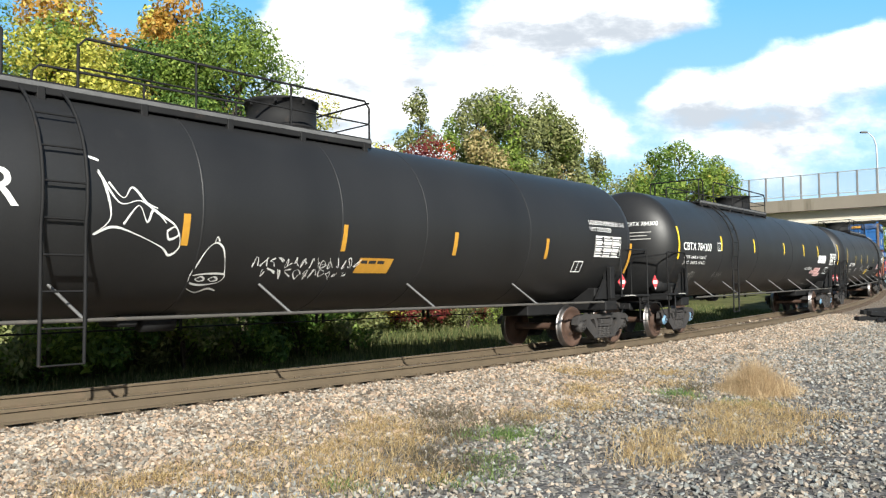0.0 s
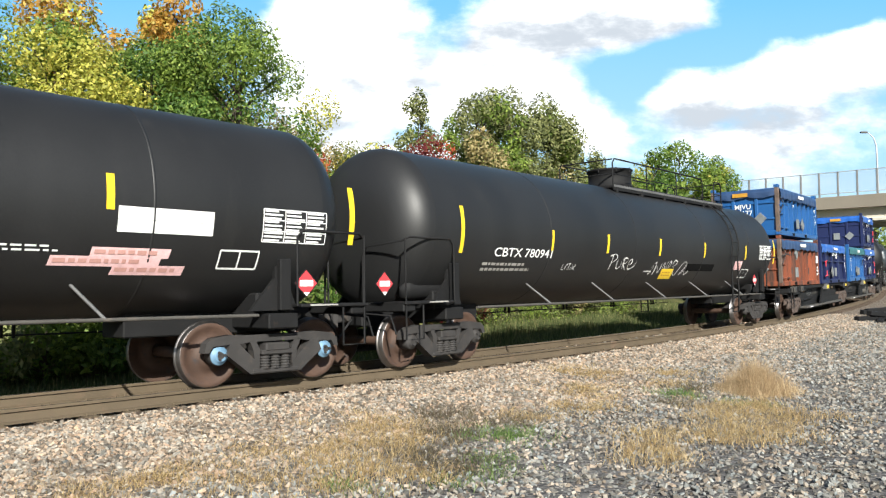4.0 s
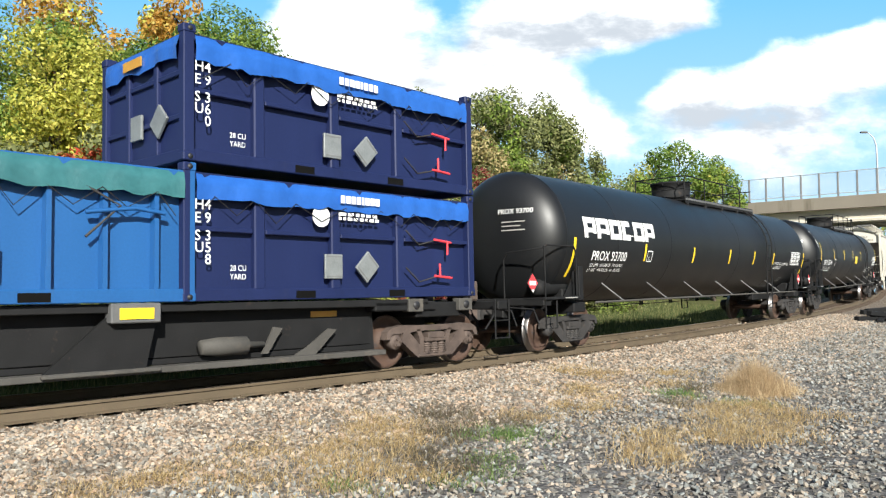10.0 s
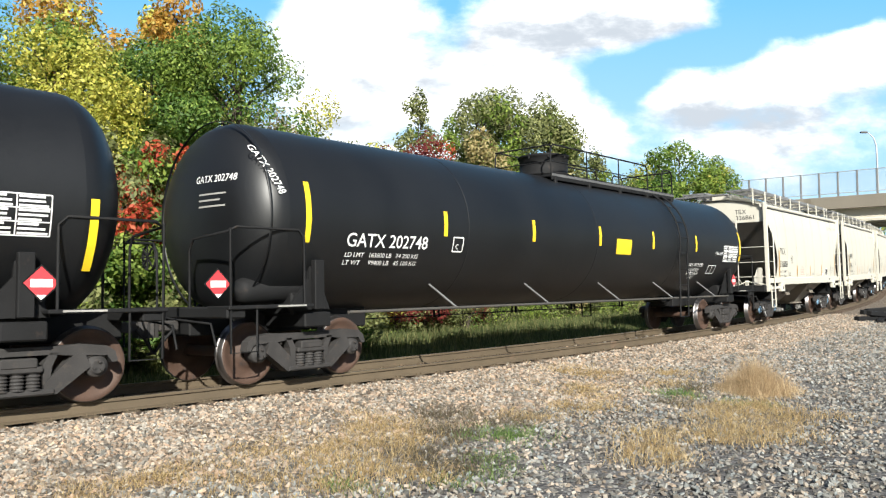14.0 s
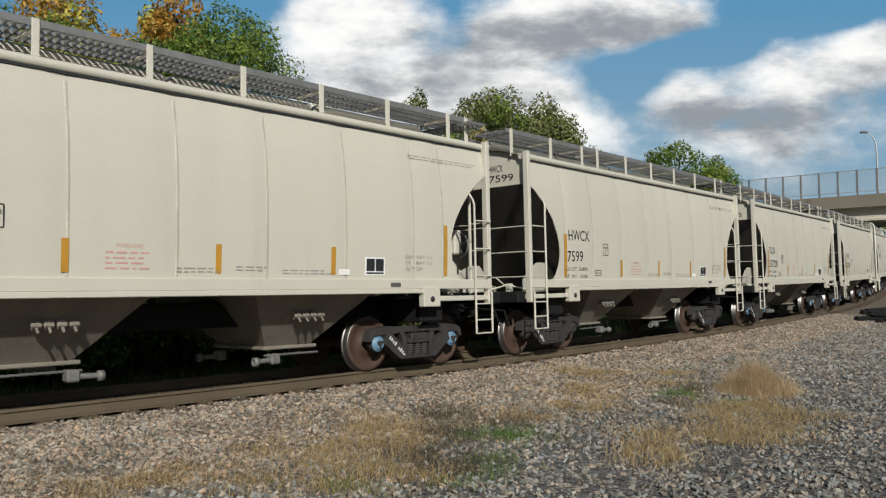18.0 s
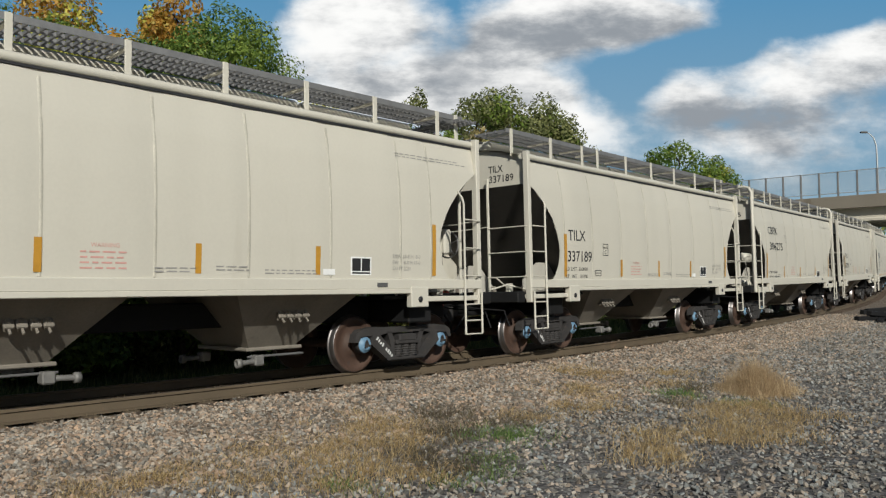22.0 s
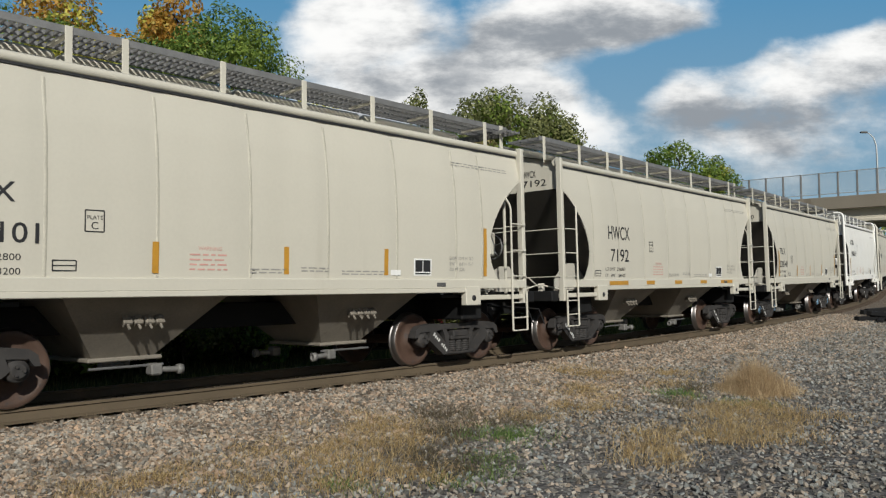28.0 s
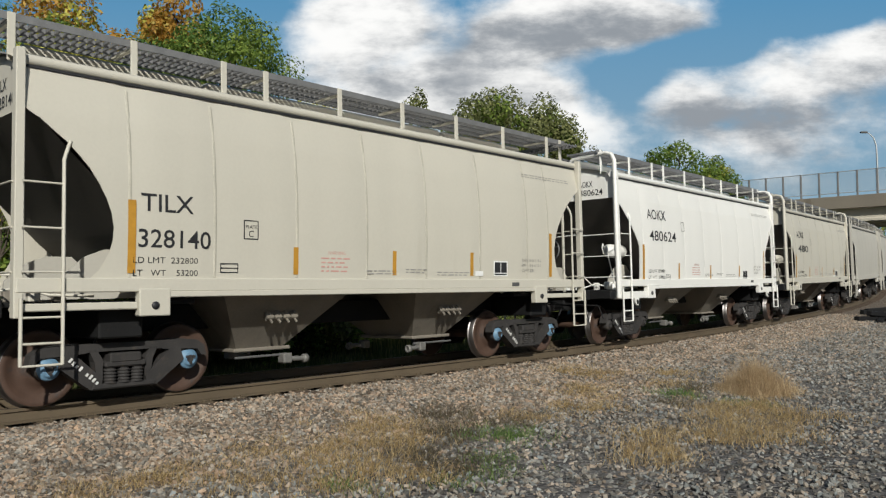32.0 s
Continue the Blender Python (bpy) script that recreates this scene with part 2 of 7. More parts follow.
M_PINK = material("faded_pink_sticker", (0.75, 0.48, 0.48), 0.6, vary=0.2, scale=9, fine=60, bump=0.02)
M_ALU = material("dull_aluminium_placard", (0.25, 0.265, 0.265), 0.45, metal=0.4, vary=0.2, scale=5, fine=40, bump=0.1)
M_DUSTPIPE = material("dusty_pipe_metal", (0.17, 0.165, 0.155), 0.6, metal=0.2, vary=0.25, scale=5, fine=40, bump=0.1)
M_NAVY = material("dark_blue_container_paint", (0.010, 0.017, 0.066), 0.5, spec=0.3, vary=0.2, scale=1.2, fine=30, bump=0.06, stain=(0.025, 0.03, 0.062), stain_amount=0.2, streak=True)
M_BLUE = material("bright_blue_container_paint", (0.013, 0.085, 0.25), 0.42, vary=0.15, scale=1.2, fine=30, bump=0.06, stain=(0.035, 0.08, 0.17), stain_amount=0.25, streak=True)
M_RUST = material("red_oxide_container_paint", (0.19, 0.049, 0.02), 0.7, vary=0.45, scale=1.6, fine=30, bump=0.15, stain=(0.055, 0.029, 0.021), stain_amount=0.62, streak=True)
M_WORN = material("worn_brown_corner_steel", (0.115, 0.082, 0.064), 0.75, vary=0.5, scale=5, fine=40, bump=0.2, stain=(0.05, 0.06, 0.09), stain_amount=0.35)
M_TARP = material("glossy_blue_tarpaulin", (0.018, 0.095, 0.36), 0.32, vary=0.15, scale=3, fine=14, bump=0.2, dist=0.03)
M_TARPDARK = material("faded_dark_blue_tarpaulin", (0.022, 0.052, 0.125), 0.5, vary=0.2, scale=3, fine=14, bump=0.2, dist=0.03)
M_TARPGREEN = material("green_tarpaulin", (0.03, 0.125, 0.135), 0.45, vary=0.2, scale=3, fine=14, bump=0.2, dist=0.03)
M_HANDLE = material("red_locking_bar_paint", (0.62, 0.045, 0.06), 0.45, vary=0.2, scale=9, fine=50, bump=0.05)
M_RAIL = material("rusty_brown_rail_steel", (0.098, 0.073, 0.045), 0.8, vary=0.2, scale=1.5, fine=60, bump=0.2, stain=(0.14, 0.094, 0.06), stain_amount=0.35)
M_RAILHEAD = material("worn_rail_head", (0.22, 0.18, 0.15), 0.42, metal=0.5, vary=0.25, scale=2, fine=80, bump=0.05)
M_TIE = material("weathered_sleeper_wood", (0.09, 0.062, 0.042), 0.9, vary=0.35, scale=2, fine=25, bump=0.4, objects=0.25)
M_STONE = material("broken_ballast_stone", (0.246, 0.205, 0.160), 0.92, vary=0.35, scale=1.3, fine=90, bump=0.35, island=0.65)
M_GREYSTONE = material("grey_gravel_stone", (0.198, 0.188, 0.165), 0.92, vary=0.35, scale=1.3, fine=90, bump=0.35, island=0.65)
M_CONCRETE = material("stained_bridge_concrete", (0.20, 0.175, 0.138), 0.85, vary=0.14, scale=0.35, fine=9, bump=0.2, stain=(0.13, 0.11, 0.08), stain_amount=0.45, streak=True)
M_GIRDER = material("pale_girder_concrete", (0.50, 0.46, 0.38), 0.8, vary=0.08, scale=0.4, fine=9, bump=0.1)
M_GALV = material("galvanised_steel", (0.45, 0.47, 0.48), 0.5, metal=0.4, vary=0.12, scale=3, fine=30, bump=0.05)
M_BARK = material("grey_brown_bark", (0.07, 0.055, 0.04), 0.95, vary=0.35, scale=3, fine=18, bump=0.6)
M_SEAM = material("grimy_weld_seam", (0.46, 0.435, 0.365), 0.6, vary=0.2, scale=2, fine=30, bump=0.05)
# road grime plus the underside's shade, both mixed into one colour
M_GRIME_SHADE = material("grimy_hopper_paint", (0.20, 0.178, 0.147), 0.7, vary=0.22, scale=2.2, fine=30, bump=0.1, stain=(0.15, 0.13, 0.105), stain_amount=0.4, streak=True)
# shade below the hopper ends, put into the sheet's dark colour
M_SHADE_SHEET = material("soot_dark_sheet", (0.075, 0.068, 0.060), 0.8, vary=0.2, scale=1.2, fine=30, bump=0.08, stain=(0.12, 0.10, 0.08), stain_amount=0.2, streak=True)
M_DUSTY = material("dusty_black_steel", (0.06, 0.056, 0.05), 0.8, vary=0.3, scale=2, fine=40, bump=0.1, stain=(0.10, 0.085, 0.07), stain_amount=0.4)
M_HOLE = material("dark_hollow", (0.004, 0.004, 0.004), 0.9, spec=0.1, vary=0.2, bump=0.05)
M_TANKGLOSS = material("glossy_black_tank_paint", (0.0062, 0.0067, 0.0076), 0.46, spec=0.5, vary=0.4, scale=0.8, fine=30, bump=0.03, stain=(0.010, 0.010, 0.010), stain_amount=0.2, streak=True)
# ======== running gear ========
WHEEL_R = 0.457


def coil(sh, x, y, z0, z1, r, turns=5):
    prof = []
    for i in range(turns * 4 + 1):
        prof.append((z0 + (z1 - z0) * i / (turns * 4), r * (0.86 + 0.14 * math.cos(i * math.pi / 2))))
    sh.spin(prof, (x, y, 0), "z", 10)


def make_gear():
    """Meshes shared by all trucks."""
    g = {}
    face = [(-0.085, 0.10), (-0.085, 0.165), (-0.035, 0.195), (-0.012, 0.33), (-0.062, 0.375), (-0.066, 0.435), (-0.060, 0.446)]
    back = [(0.075, 0.47), (0.078, 0.40), (0.03, 0.34), (0.02, 0.195), (0.07, 0.165), (0.07, 0.10)]
    rim = [(-0.060, 0.446), (-0.052, 0.4555), (0.030, 0.458), (0.045, 0.468), (0.055, 0.484), (0.068, 0.484), (0.075, 0.47)]
    g["wheel"], g["tread"] = {}, {}
    for k in (-1, 1):
        w = Shape()
        w.spin([(-k * d, r) for d, r in face], (0, k * 0.79, 0), "y", 40)
        w.spin([(-k * d, r) for d, r in back], (0, k * 0.79, 0), "y", 40)
        g["wheel"][k] = w.mesh("wheel", M_WHEEL)
        g["tread"][k] = Shape().spin([(-k * d, r) for d, r in rim], (0, k * 0.79, 0), "y", 40).mesh("wheel_tread", M_TREAD)
    ax = Shape().spin([(-1.05, 0.0), (-1.05, 0.08), (-0.72, 0.085), (-0.6, 0.08), (0.6, 0.08), (0.72, 0.085), (1.05, 0.08), (1.05, 0)], (0, 0, 0), "y", 16)
    g["axle"] = ax.mesh("axle", M_WHEEL)
    for nm, mat in (("cap", M_TRUCK), ("cap_blue", M_CAPBLUE), ("cap_rust", M_RUSTTRUCK)):
        for sy in (-1, 1):
            c = Shape().spin([(0.93, 0.0), (0.93, 0.135), (1.10, 0.135), (1.115, 0.12), (1.12, 0.095), (1.15, 0.09), (1.155, 0.075), (1.15, 0.05), (1.15, 0.0)], (0, 0, 0), "y", 20)
            for i in range(3):
                a = 2 * math.pi * i / 3 + 0.4
                c.spin([(1.15, 0.02), (1.175, 0.02), (1.175, 0)], (0.055 * math.sin(a), 0, 0.055 * math.cos(a)), "y", 6, False)
            me = c.mesh("bearing_cap", mat)
            if nm == "cap_blue":
                me.materials.append(M_TRUCK)
                for f in me.polygons:
                    r = math.hypot(f.center.x, f.center.z)
                    if r > 0.128 or f.center.y > 1.16 or r < 0.03:
                        f.material_index = 1
            if sy < 0:
                for v in me.vertices:
                    v.co.y = -v.co.y
                me.flip_normals()
            g[nm, sy] = me
    # cast side frame, outer face towards -y
    def frame_shape():
        f = Shape()
        top = [(-1.13, 0.50), (-1.10, 0.63), (-1.0, 0.70), (-0.72, 0.735), (-0.40, 0.72), (0.40, 0.72), (0.72, 0.735), (1.0, 0.70), (1.10, 0.63), (1.13, 0.50),
               (1.06, 0.50), (1.00, 0.585), (0.74, 0.60), (0.60, 0.60), (0.40, 0.625), (-0.40, 0.625), (-0.60, 0.60), (-0.74, 0.60), (-1.00, 0.585), (-1.06, 0.50)]
        f.prism(top, "y", -1.14, -0.98)
        for s in (-1, 1):
            leg = [(0.74 * s, 0.62), (0.62 * s, 0.62), (0.28 * s, 0.30), (0.28 * s, 0.17), (0.42 * s, 0.17), (0.80 * s, 0.46)]
            f.prism(leg, "y", -1.15, -0.97)
            f.prism([(0.44 * s, 0.65), (0.34 * s, 0.65), (0.27 * s, 0.52), (0.27 * s, 0.28), (0.34 * s, 0.28), (0.37 * s, 0.50)], "y", -1.14, -0.99)
            f.box((0.89 - 0.16) * s, (0.89 + 0.16) * s, -1.11, -0.98, 0.56, 0.63, 0.015)
            f.box((0.89 - 0.165) * s, (0.89 - 0.135) * s, -1.10, -0.98, 0.40, 0.6, 0.008)
        f.box(-0.40, 0.40, -1.17, -0.95, 0.165, 0.235, 0.02)
        return f
    def nest(mat):
        n = Shape()
        for x in (-0.17, 0.0, 0.17):
            for y in (-1.11, -0.97):
                coil(n, x, y, 0.235, 0.43, 0.085)
        n.box(-0.26, 0.26, -1.19, -0.93, 0.43, 0.50, 0.015)
        n.box(-0.20, 0.20, -1.20, -0.70, 0.48, 0.60, 0.02)
        return n.mesh("spring_nest", mat)
    for key, mat in (("", M_TRUCK), ("_rust", M_RUSTTRUCK)):
        me = frame_shape().mesh("side_frame", mat)
        far = me.copy()
        for v in far.vertices:
            v.co.y = -v.co.y
        far.flip_normals()
        g["frame" + key] = {-1: me, 1: far}
        n1 = nest(mat)
        n2 = n1.copy()
        for v in n2.vertices:
            v.co.y = -v.co.y
        n2.flip_normals()
        g["nest" + key] = {-1: n1, 1: n2}
    b = Shape().box(-0.19, 0.19, -0.75, 0.75, 0.42, 0.66, 0.03)
    b.box(-0.62, -0.54, -0.80, 0.80, 0.36, 0.44, 0.01).box(0.54, 0.62, -0.80, 0.80, 0.36, 0.44, 0.01)
    for s in (-1, 1):
        for y in (-0.79, 0.79):
            b.box(s * 0.42 - 0.03, s * 0.42 + 0.03, y - 0.05, y + 0.05, 0.30, 0.56, 0.01)
    # worn white stencil along the sloping strut
    q = Shape()
    for i in range(9):
        if i == 4:
            continue
        m = Matrix.Translation((-0.66 + 0.040 * i, -1.152, 0.545 - 0.036 * i)) @ Matrix.Rotation(0.72, 4, "Y")
        q.box(-0.015, 0.015, -0.002, 0.0, -0.030, 0.030 - 0.01 * (i % 3), 0, m)
    g["stencil"] = q.mesh("stencil", M_CHALK)
    g["bolster"] = b.mesh("truck_bolster", M_TRUCK)
    return g


GEAR = make_gear()


def add_truck(car, x, cap="cap", rust=False, stencil=False):
    """Puts one four-wheel truck under a car at x."""
    k = "_rust" if rust else ""
    part("truck_bolster", GEAR["bolster"], None, car, at=pose(x, 0, 0))
    for sy in (-1, 1):
        f = part("side_frame", GEAR["frame" + k][sy], None, car, at=pose(x, 0, 0))
        part("spring_nest", GEAR["nest" + k][sy], None, f)
        if sy < 0 and stencil:
            part("stencil", GEAR["stencil"], None, f, "white stencilled marks")
    for dx in (-0.89, 0.89):
        w = part("wheelset", GEAR["axle"], None, car, "steel axle with two rusty brown wheels", at=pose(x + dx, 0, WHEEL_R))
        for sy in (-1, 1):
            part("wheel", GEAR["wheel"][sy], None, w)
            part("wheel_tread", GEAR["tread"][sy], None, w, "polished steel tread")
            part("bearing_cap", GEAR[cap, sy], None, w)


def add_coupler(car, x, sgn, body=M_TRUCK):
    """Knuckle coupler at an end: sgn -1 leads, 1 trails. x: the pulling face."""
    c = Shape().box(x - sgn * 0.75, x - sgn * 0.18, -0.07, 0.07, 0.80, 0.95, 0.02)
    c.prism([(x - sgn * 0.22, -0.10), (x - sgn * 0.02, -0.16), (x + sgn * 0.05, -0.05), (x + sgn * 0.02, 0.04), (x - sgn * 0.06, 0.06), (x - sgn * 0.08, 0.15), (x - sgn * 0.22, 0.12)], "z", 0.72, 1.0)
    part("coupler", c, body, car, "rusty knuckle coupler")
    h = Shape().tube([(x - sgn * 0.35, -0.30, 0.85), (x - sgn * 0.2, -0.30, 0.70), (x - sgn * 0.08, -0.24, 0.52), (x, -0.16, 0.50)], 0.022, 6)
    part("brake_hose", h, M_BLACK, car, "black rubber air hose")
    u = Shape().tube([(x - sgn * 0.15, 0, 1.05), (x - sgn * 0.28, -0.35, 0.98), (x - sgn * 0.30, -1.30, 0.92), (x - sgn * 0.30, -1.42, 0.62)], 0.016, 6)
    part("uncoupling_lever", u, M_BLACK, car)


def decal(car, name, verts, faces, x, z, surf, mat, label="", eps=0.004):
    me = Shape()
    me.add([(x + vx, surf(z + vy) - eps, z + vy) for vx, vy, *_ in verts], faces, True)
    return part(name, me, mat, car, label)


def patch(w, h, n=6, slant=0.0):
    """A rectangle in strips, so that it bends with the surface."""
    vs, fs = [], []
    for i in range(n + 1):
        t = i / n
        vs += [(slant * t, h * t), (w + slant * t, h * t)]
    for i in range(n):
        fs.append((2 * i, 2 * i + 1, 2 * i + 3, 2 * i + 2))
    return vs, fs


def write(car, body, x, z, size, surf, mat, spacing=1.0, width=None, name="lettering", eps=0.004):
    vs, fs = letters(body, size, spacing)
    if width:
        k = width / max(1e-6, max(v[0] for v in vs) - min(v[0] for v in vs))
        vs = [(v[0] * k, v[1]) for v in vs]
    return decal(car, name, vs, fs, x, z, surf, mat, eps=eps)


def bars(car, x, z, w, rows, surf, mat, pitch=0.07, thick=0.03, seed=0, name="small_print", gaps=True, eps=0.004):
    """Writing too small to read: short bars of its size."""
    rnd = random.Random(seed)
    vs, fs = [], []
    for r in range(rows):
        cx = 0.0
        while cx < w * rnd.uniform(0.8, 1.0):
            wl = rnd.uniform(0.05, 0.16) if gaps else w
            x1 = min(w, cx + wl)
            o = len(vs)
            y0 = -r * pitch
            vs += [(cx, y0), (x1, y0), (x1, y0 + thick), (cx, y0 + thick)]
            fs.append((o, o + 1, o + 2, o + 3))
            cx = x1 + 0.035
    return decal(car, name, vs, fs, x, z, surf, mat, eps=eps)


def frame_lines(w, h, t, cols=1, rows=1):
    """An outlined table of cells."""
    vs, fs = [], []

    def bar(x0, y0, x1, y1):
        o = len(vs)
        vs.extend([(x0, y0), (x1, y0), (x1, y1), (x0, y1)])
        fs.append((o, o + 1, o + 2, o + 3))
    for i in range(rows + 1):
        y = h * i / rows
        bar(0, y - t / 2, w, y + t / 2)
    for i in range(cols + 1):
        x = w * i / cols
        n = 5
        for j in range(n):
            bar(x - t / 2, h * j / n, x + t / 2, h * (j + 1) / n)
    return vs, fs


def table(car, x, z, w, h, surf, mat, seed=0, rows=9):
    vs, fs = frame_lines(w, h, 0.014, 3, 3)
    decal(car, "data_table", vs, fs, x, z, surf, mat, "white printed inspection table")
    rnd = random.Random(seed)
    vs, fs = [], []
    for r in range(rows):
        for c in range(3):
            x0, x1 = w * (c + 0.06) / 3, w * (c + rnd.uniform(0.65, 0.95)) / 3
            y0 = h * (r + 0.25) / rows
            o = len(vs)
            vs += [(x0, y0), (x1, y0), (x1, y0 + h * 0.5 / rows), (x0, y0 + h * 0.5 / rows)]
            fs.append((o, o + 1, o + 2, o + 3))
    decal(car, "table_print", vs, fs, x, z, surf, mat)


def scrawl(car, x, z, strokes, surf, mat=None, r=0.012, name="graffiti", label="white spray-painted scrawl"):
    """Hand-drawn strokes: each a list of (x, z), drawn as a smooth band."""
    vs, fs = [], []
    for st in strokes:
        pts = []
        n = len(st)
        for i in range(n - 1):
            p0, p1, p2, p3 = st[max(i - 1, 0)], st[i], st[i + 1], st[min(i + 2, n - 1)]
            for k in range(6):
                t = k / 6
                pts.append(tuple(0.5 * (2 * p1[a] + (p2[a] - p0[a]) * t + (2 * p0[a] - 5 * p1[a] + 4 * p2[a] - p3[a]) * t * t + (3 * p1[a] - p0[a] - 3 * p2[a] + p3[a]) * t ** 3) for a in (0, 1)))
        pts.append(st[-1])
        o = len(vs)
        for i, p in enumerate(pts):
            q0, q1 = pts[max(i - 1, 0)], pts[min(i + 1, len(pts) - 1)]
            tx, ty = q1[0] - q0[0], q1[1] - q0[1]
            ln = math.hypot(tx, ty) or 1
            w = r * (0.75 + 0.4 * math.sin(i * 0.35 + o))
            vs += [(p[0] - ty / ln * w, p[1] + tx / ln * w), (p[0] + ty / ln * w, p[1] - tx / ln * w)]
        for i in range(len(pts) - 1):
            fs.append((o + 2 * i, o + 2 * i + 1, o + 2 * i + 3, o + 2 * i + 2))
    return decal(car, name, vs, fs, x, z, surf, mat or M_CHALK, label)


def placard(car, x, y, z, size=0.19, number=True):
    """Diamond-shaped hazard placard in a steel holder."""
    d = [(0, -size), (size, 0), (0, size), (-size, 0)]
    b = part("placard_holder", Shape().prism([(px * 1.12, pz * 1.12) for px, pz in d], "y", 0, 0.012), M_BLACK, car, at=pose(x, y, z))
    part("placard", Shape().prism(d, "y", -0.006, -0.001), M_RED, b, "red diamond hazard placard")
    part("placard_band", Shape().box(-size * 0.62, size * 0.62, -0.010, -0.0065, -size * 0.24, size * 0.24), M_WHITE, b)
    w = Shape().prism([(0, -size), (size * 0.3, -size * 0.7), (-size * 0.3, -size * 0.7)], "y", -0.010, -0.0065)
    part("placard_tip", w, M_WHITE, b)


# ======== tank cars ========
TANK_R, TANK_Z = 1.48, 2.48


def tank_surf(z):
    return -math.sqrt(max(0.02, TANK_R ** 2 - (z - TANK_Z) ** 2))


def make_tank(tc, half, ladder, platform, dome, seams, stripes, strut_x, label, rust=False, cap="cap", rear_sign=0.15, front_sign=1.62, paint=None):
    """A black pressure tank car. tc: distance of the truck middles; half: half its coupled length."""
    paint = paint or M_TANK
    car = thing("tank_car", label, "tank car", "train of freight cars")
    e = tc / 2 + 1.32
    depth = 0.72
    # shell and the two domed heads
    sh = Shape()
    n = 16
    sh.spin([(-(e - depth) + 2 * (e - depth) * i / n, TANK_R) for i in range(n + 1)], (0, 0, TANK_Z), "x", 72)
    part("tank_shell", sh, paint, car)
    for x in seams:
        part("weld_seam", Shape().spin([(x - 0.022, TANK_R - 0.002), (x - 0.010, TANK_R + 0.006), (x + 0.010, TANK_R + 0.006), (x + 0.022, TANK_R - 0.002)], (0, 0, TANK_Z), "x", 72), paint, car)
    for sg in (-1, 1):
        hp = [(sg * (e - depth), TANK_R)]
        for i in range(1, 13):
            a = math.pi / 2 * i / 12
            hp.append((sg * (e - depth + depth * math.sin(a)), TANK_R * math.cos(a) ** 0.82 if i < 12 else 0.0))
        part("tank_head", Shape().spin(hp, (0, 0, TANK_Z), "x", 72), paint, car)
        # stub sill with its walkway, bolster saddle and end rail
        x0, x1 = sg * (tc / 2 - 1.9), sg * (half - 0.55)
        st = Shape().box(x0, x1, -0.36, 0.36, 0.72, 1.12, 0.02)
        st.box(sg * (half - 0.75), sg * (half - 0.45), -1.45, 1.45, 0.98, 1.14, 0.02)
        st.box(sg * (tc / 2 - 0.25), sg * (tc / 2 + 0.25), -1.35, 1.35, 0.80, 1.02, 0.02)
        part("stub_sill", st, M_BLACK, car)
        w = Shape().box(sg * (tc / 2 + 0.2), sg * (half - 0.45), -1.50, -0.95, 1.10, 1.15, 0.01)
        part("end_walkway", w, M_BLACK, car)
        part("tread_strip", Shape().box(sg * (tc / 2 + 0.35), sg * (tc / 2 + 0.85), -1.512, -1.503, 1.118, 1.142), M_GREYINK, car, "white lettered edge of the walkway")
        sad = Shape()
        for sy in (-1, 1):
            c = tc / 2 * sg
            out = [(c - 0.50, 1.06), (c + 0.30, 1.06), (c + 0.10, 1.52), (c + 0.09, 1.80), (c - 0.09, 1.80), (c - 0.10, 1.52)]
            sad.box(c - 0.09, c + 0.09, sy * 1.30, sy * 1.40, 1.06, 1.80, 0.012)
            sad.prism(out, "y", sy * 1.20, sy * 1.26)
        sad.box(sg * tc / 2 - 0.3, sg * tc / 2 + 0.3, -1.1, 1.1, 0.98, 1.32, 0.03)
        part("tank_saddle", sad, M_BLACK, car)
        # hand rail round the end
        xe, xi = sg * (half - 0.50), sg * (half - 1.75)
        r = Shape()
        for sy in (-1, 1):
            r.tube([(xi, sy * 1.46, 1.12), (xi, sy * 1.46, 2.12), (xi + sg * 0.10, sy * 1.46, 2.22), (xe - sg * 0.10, sy * 1.46, 2.22), (xe, sy * 1.40, 2.16), (xe, sy * 0.55, 2.10), (xe, sy * 0.45, 1.95), (xe, sy * 0.45, 1.12)], 0.02, 6)
            r.tube([(xe, sy * 1.46, 2.2), (xe, sy * 1.46, 0.52), (xe - sg * 0.42, sy * 1.46, 0.52), (xe - sg * 0.42, sy * 1.46, 1.12)], 0.018, 6)
        part("end_hand_rail", r, M_BLACK, car)
        if sg < 0:
            bk = Shape().spin([(0, 0.20), (0.03, 0.22), (0.05, 0.20)], (xe + 0.02, 0.75, 1.9), "x", 18)
            for i in range(4):
                a = math.pi * i / 4
                bk.box(xe, xe + 0.02, 0.75 - 0.2, 0.75 + 0.2, 1.89, 1.91, 0, Matrix.Translation((0, 0.75, 1.9)) @ Matrix.Rotation(a, 4, "X") @ Matrix.Translation((0, -0.75, -1.9)))
            part("brake_wheel", bk, M_BLACK, car)
            rs = Shape().spin([(-0.62, 0), (-0.58, 0.15), (-0.5, 0.19), (0.5, 0.19), (0.58, 0.15), (0.62, 0)], (xe + 1.1, -0.85, 1.36), "x", 16)
            part("air_reservoir", rs, M_BLACK, car)
        add_coupler(car, sg * half, sg, M_RUSTTRUCK if rust else M_TRUCK)
    # side hand rails with their struts: near side coloured paler as sunlit, far side black
    for sy in (-1, 1):
        r = Shape().tube([(-tc / 2 + 0.5, sy * 1.46, 1.0), (tc / 2 - 0.5, sy * 1.46, 1.0)], 0.026, 6)
        if sy > 0:
            r.tube([(-tc / 2 + 1.2, sy * 1.46, 0.76), (tc / 2 - 1.2, sy * 1.46, 0.76)], 0.014, 6)
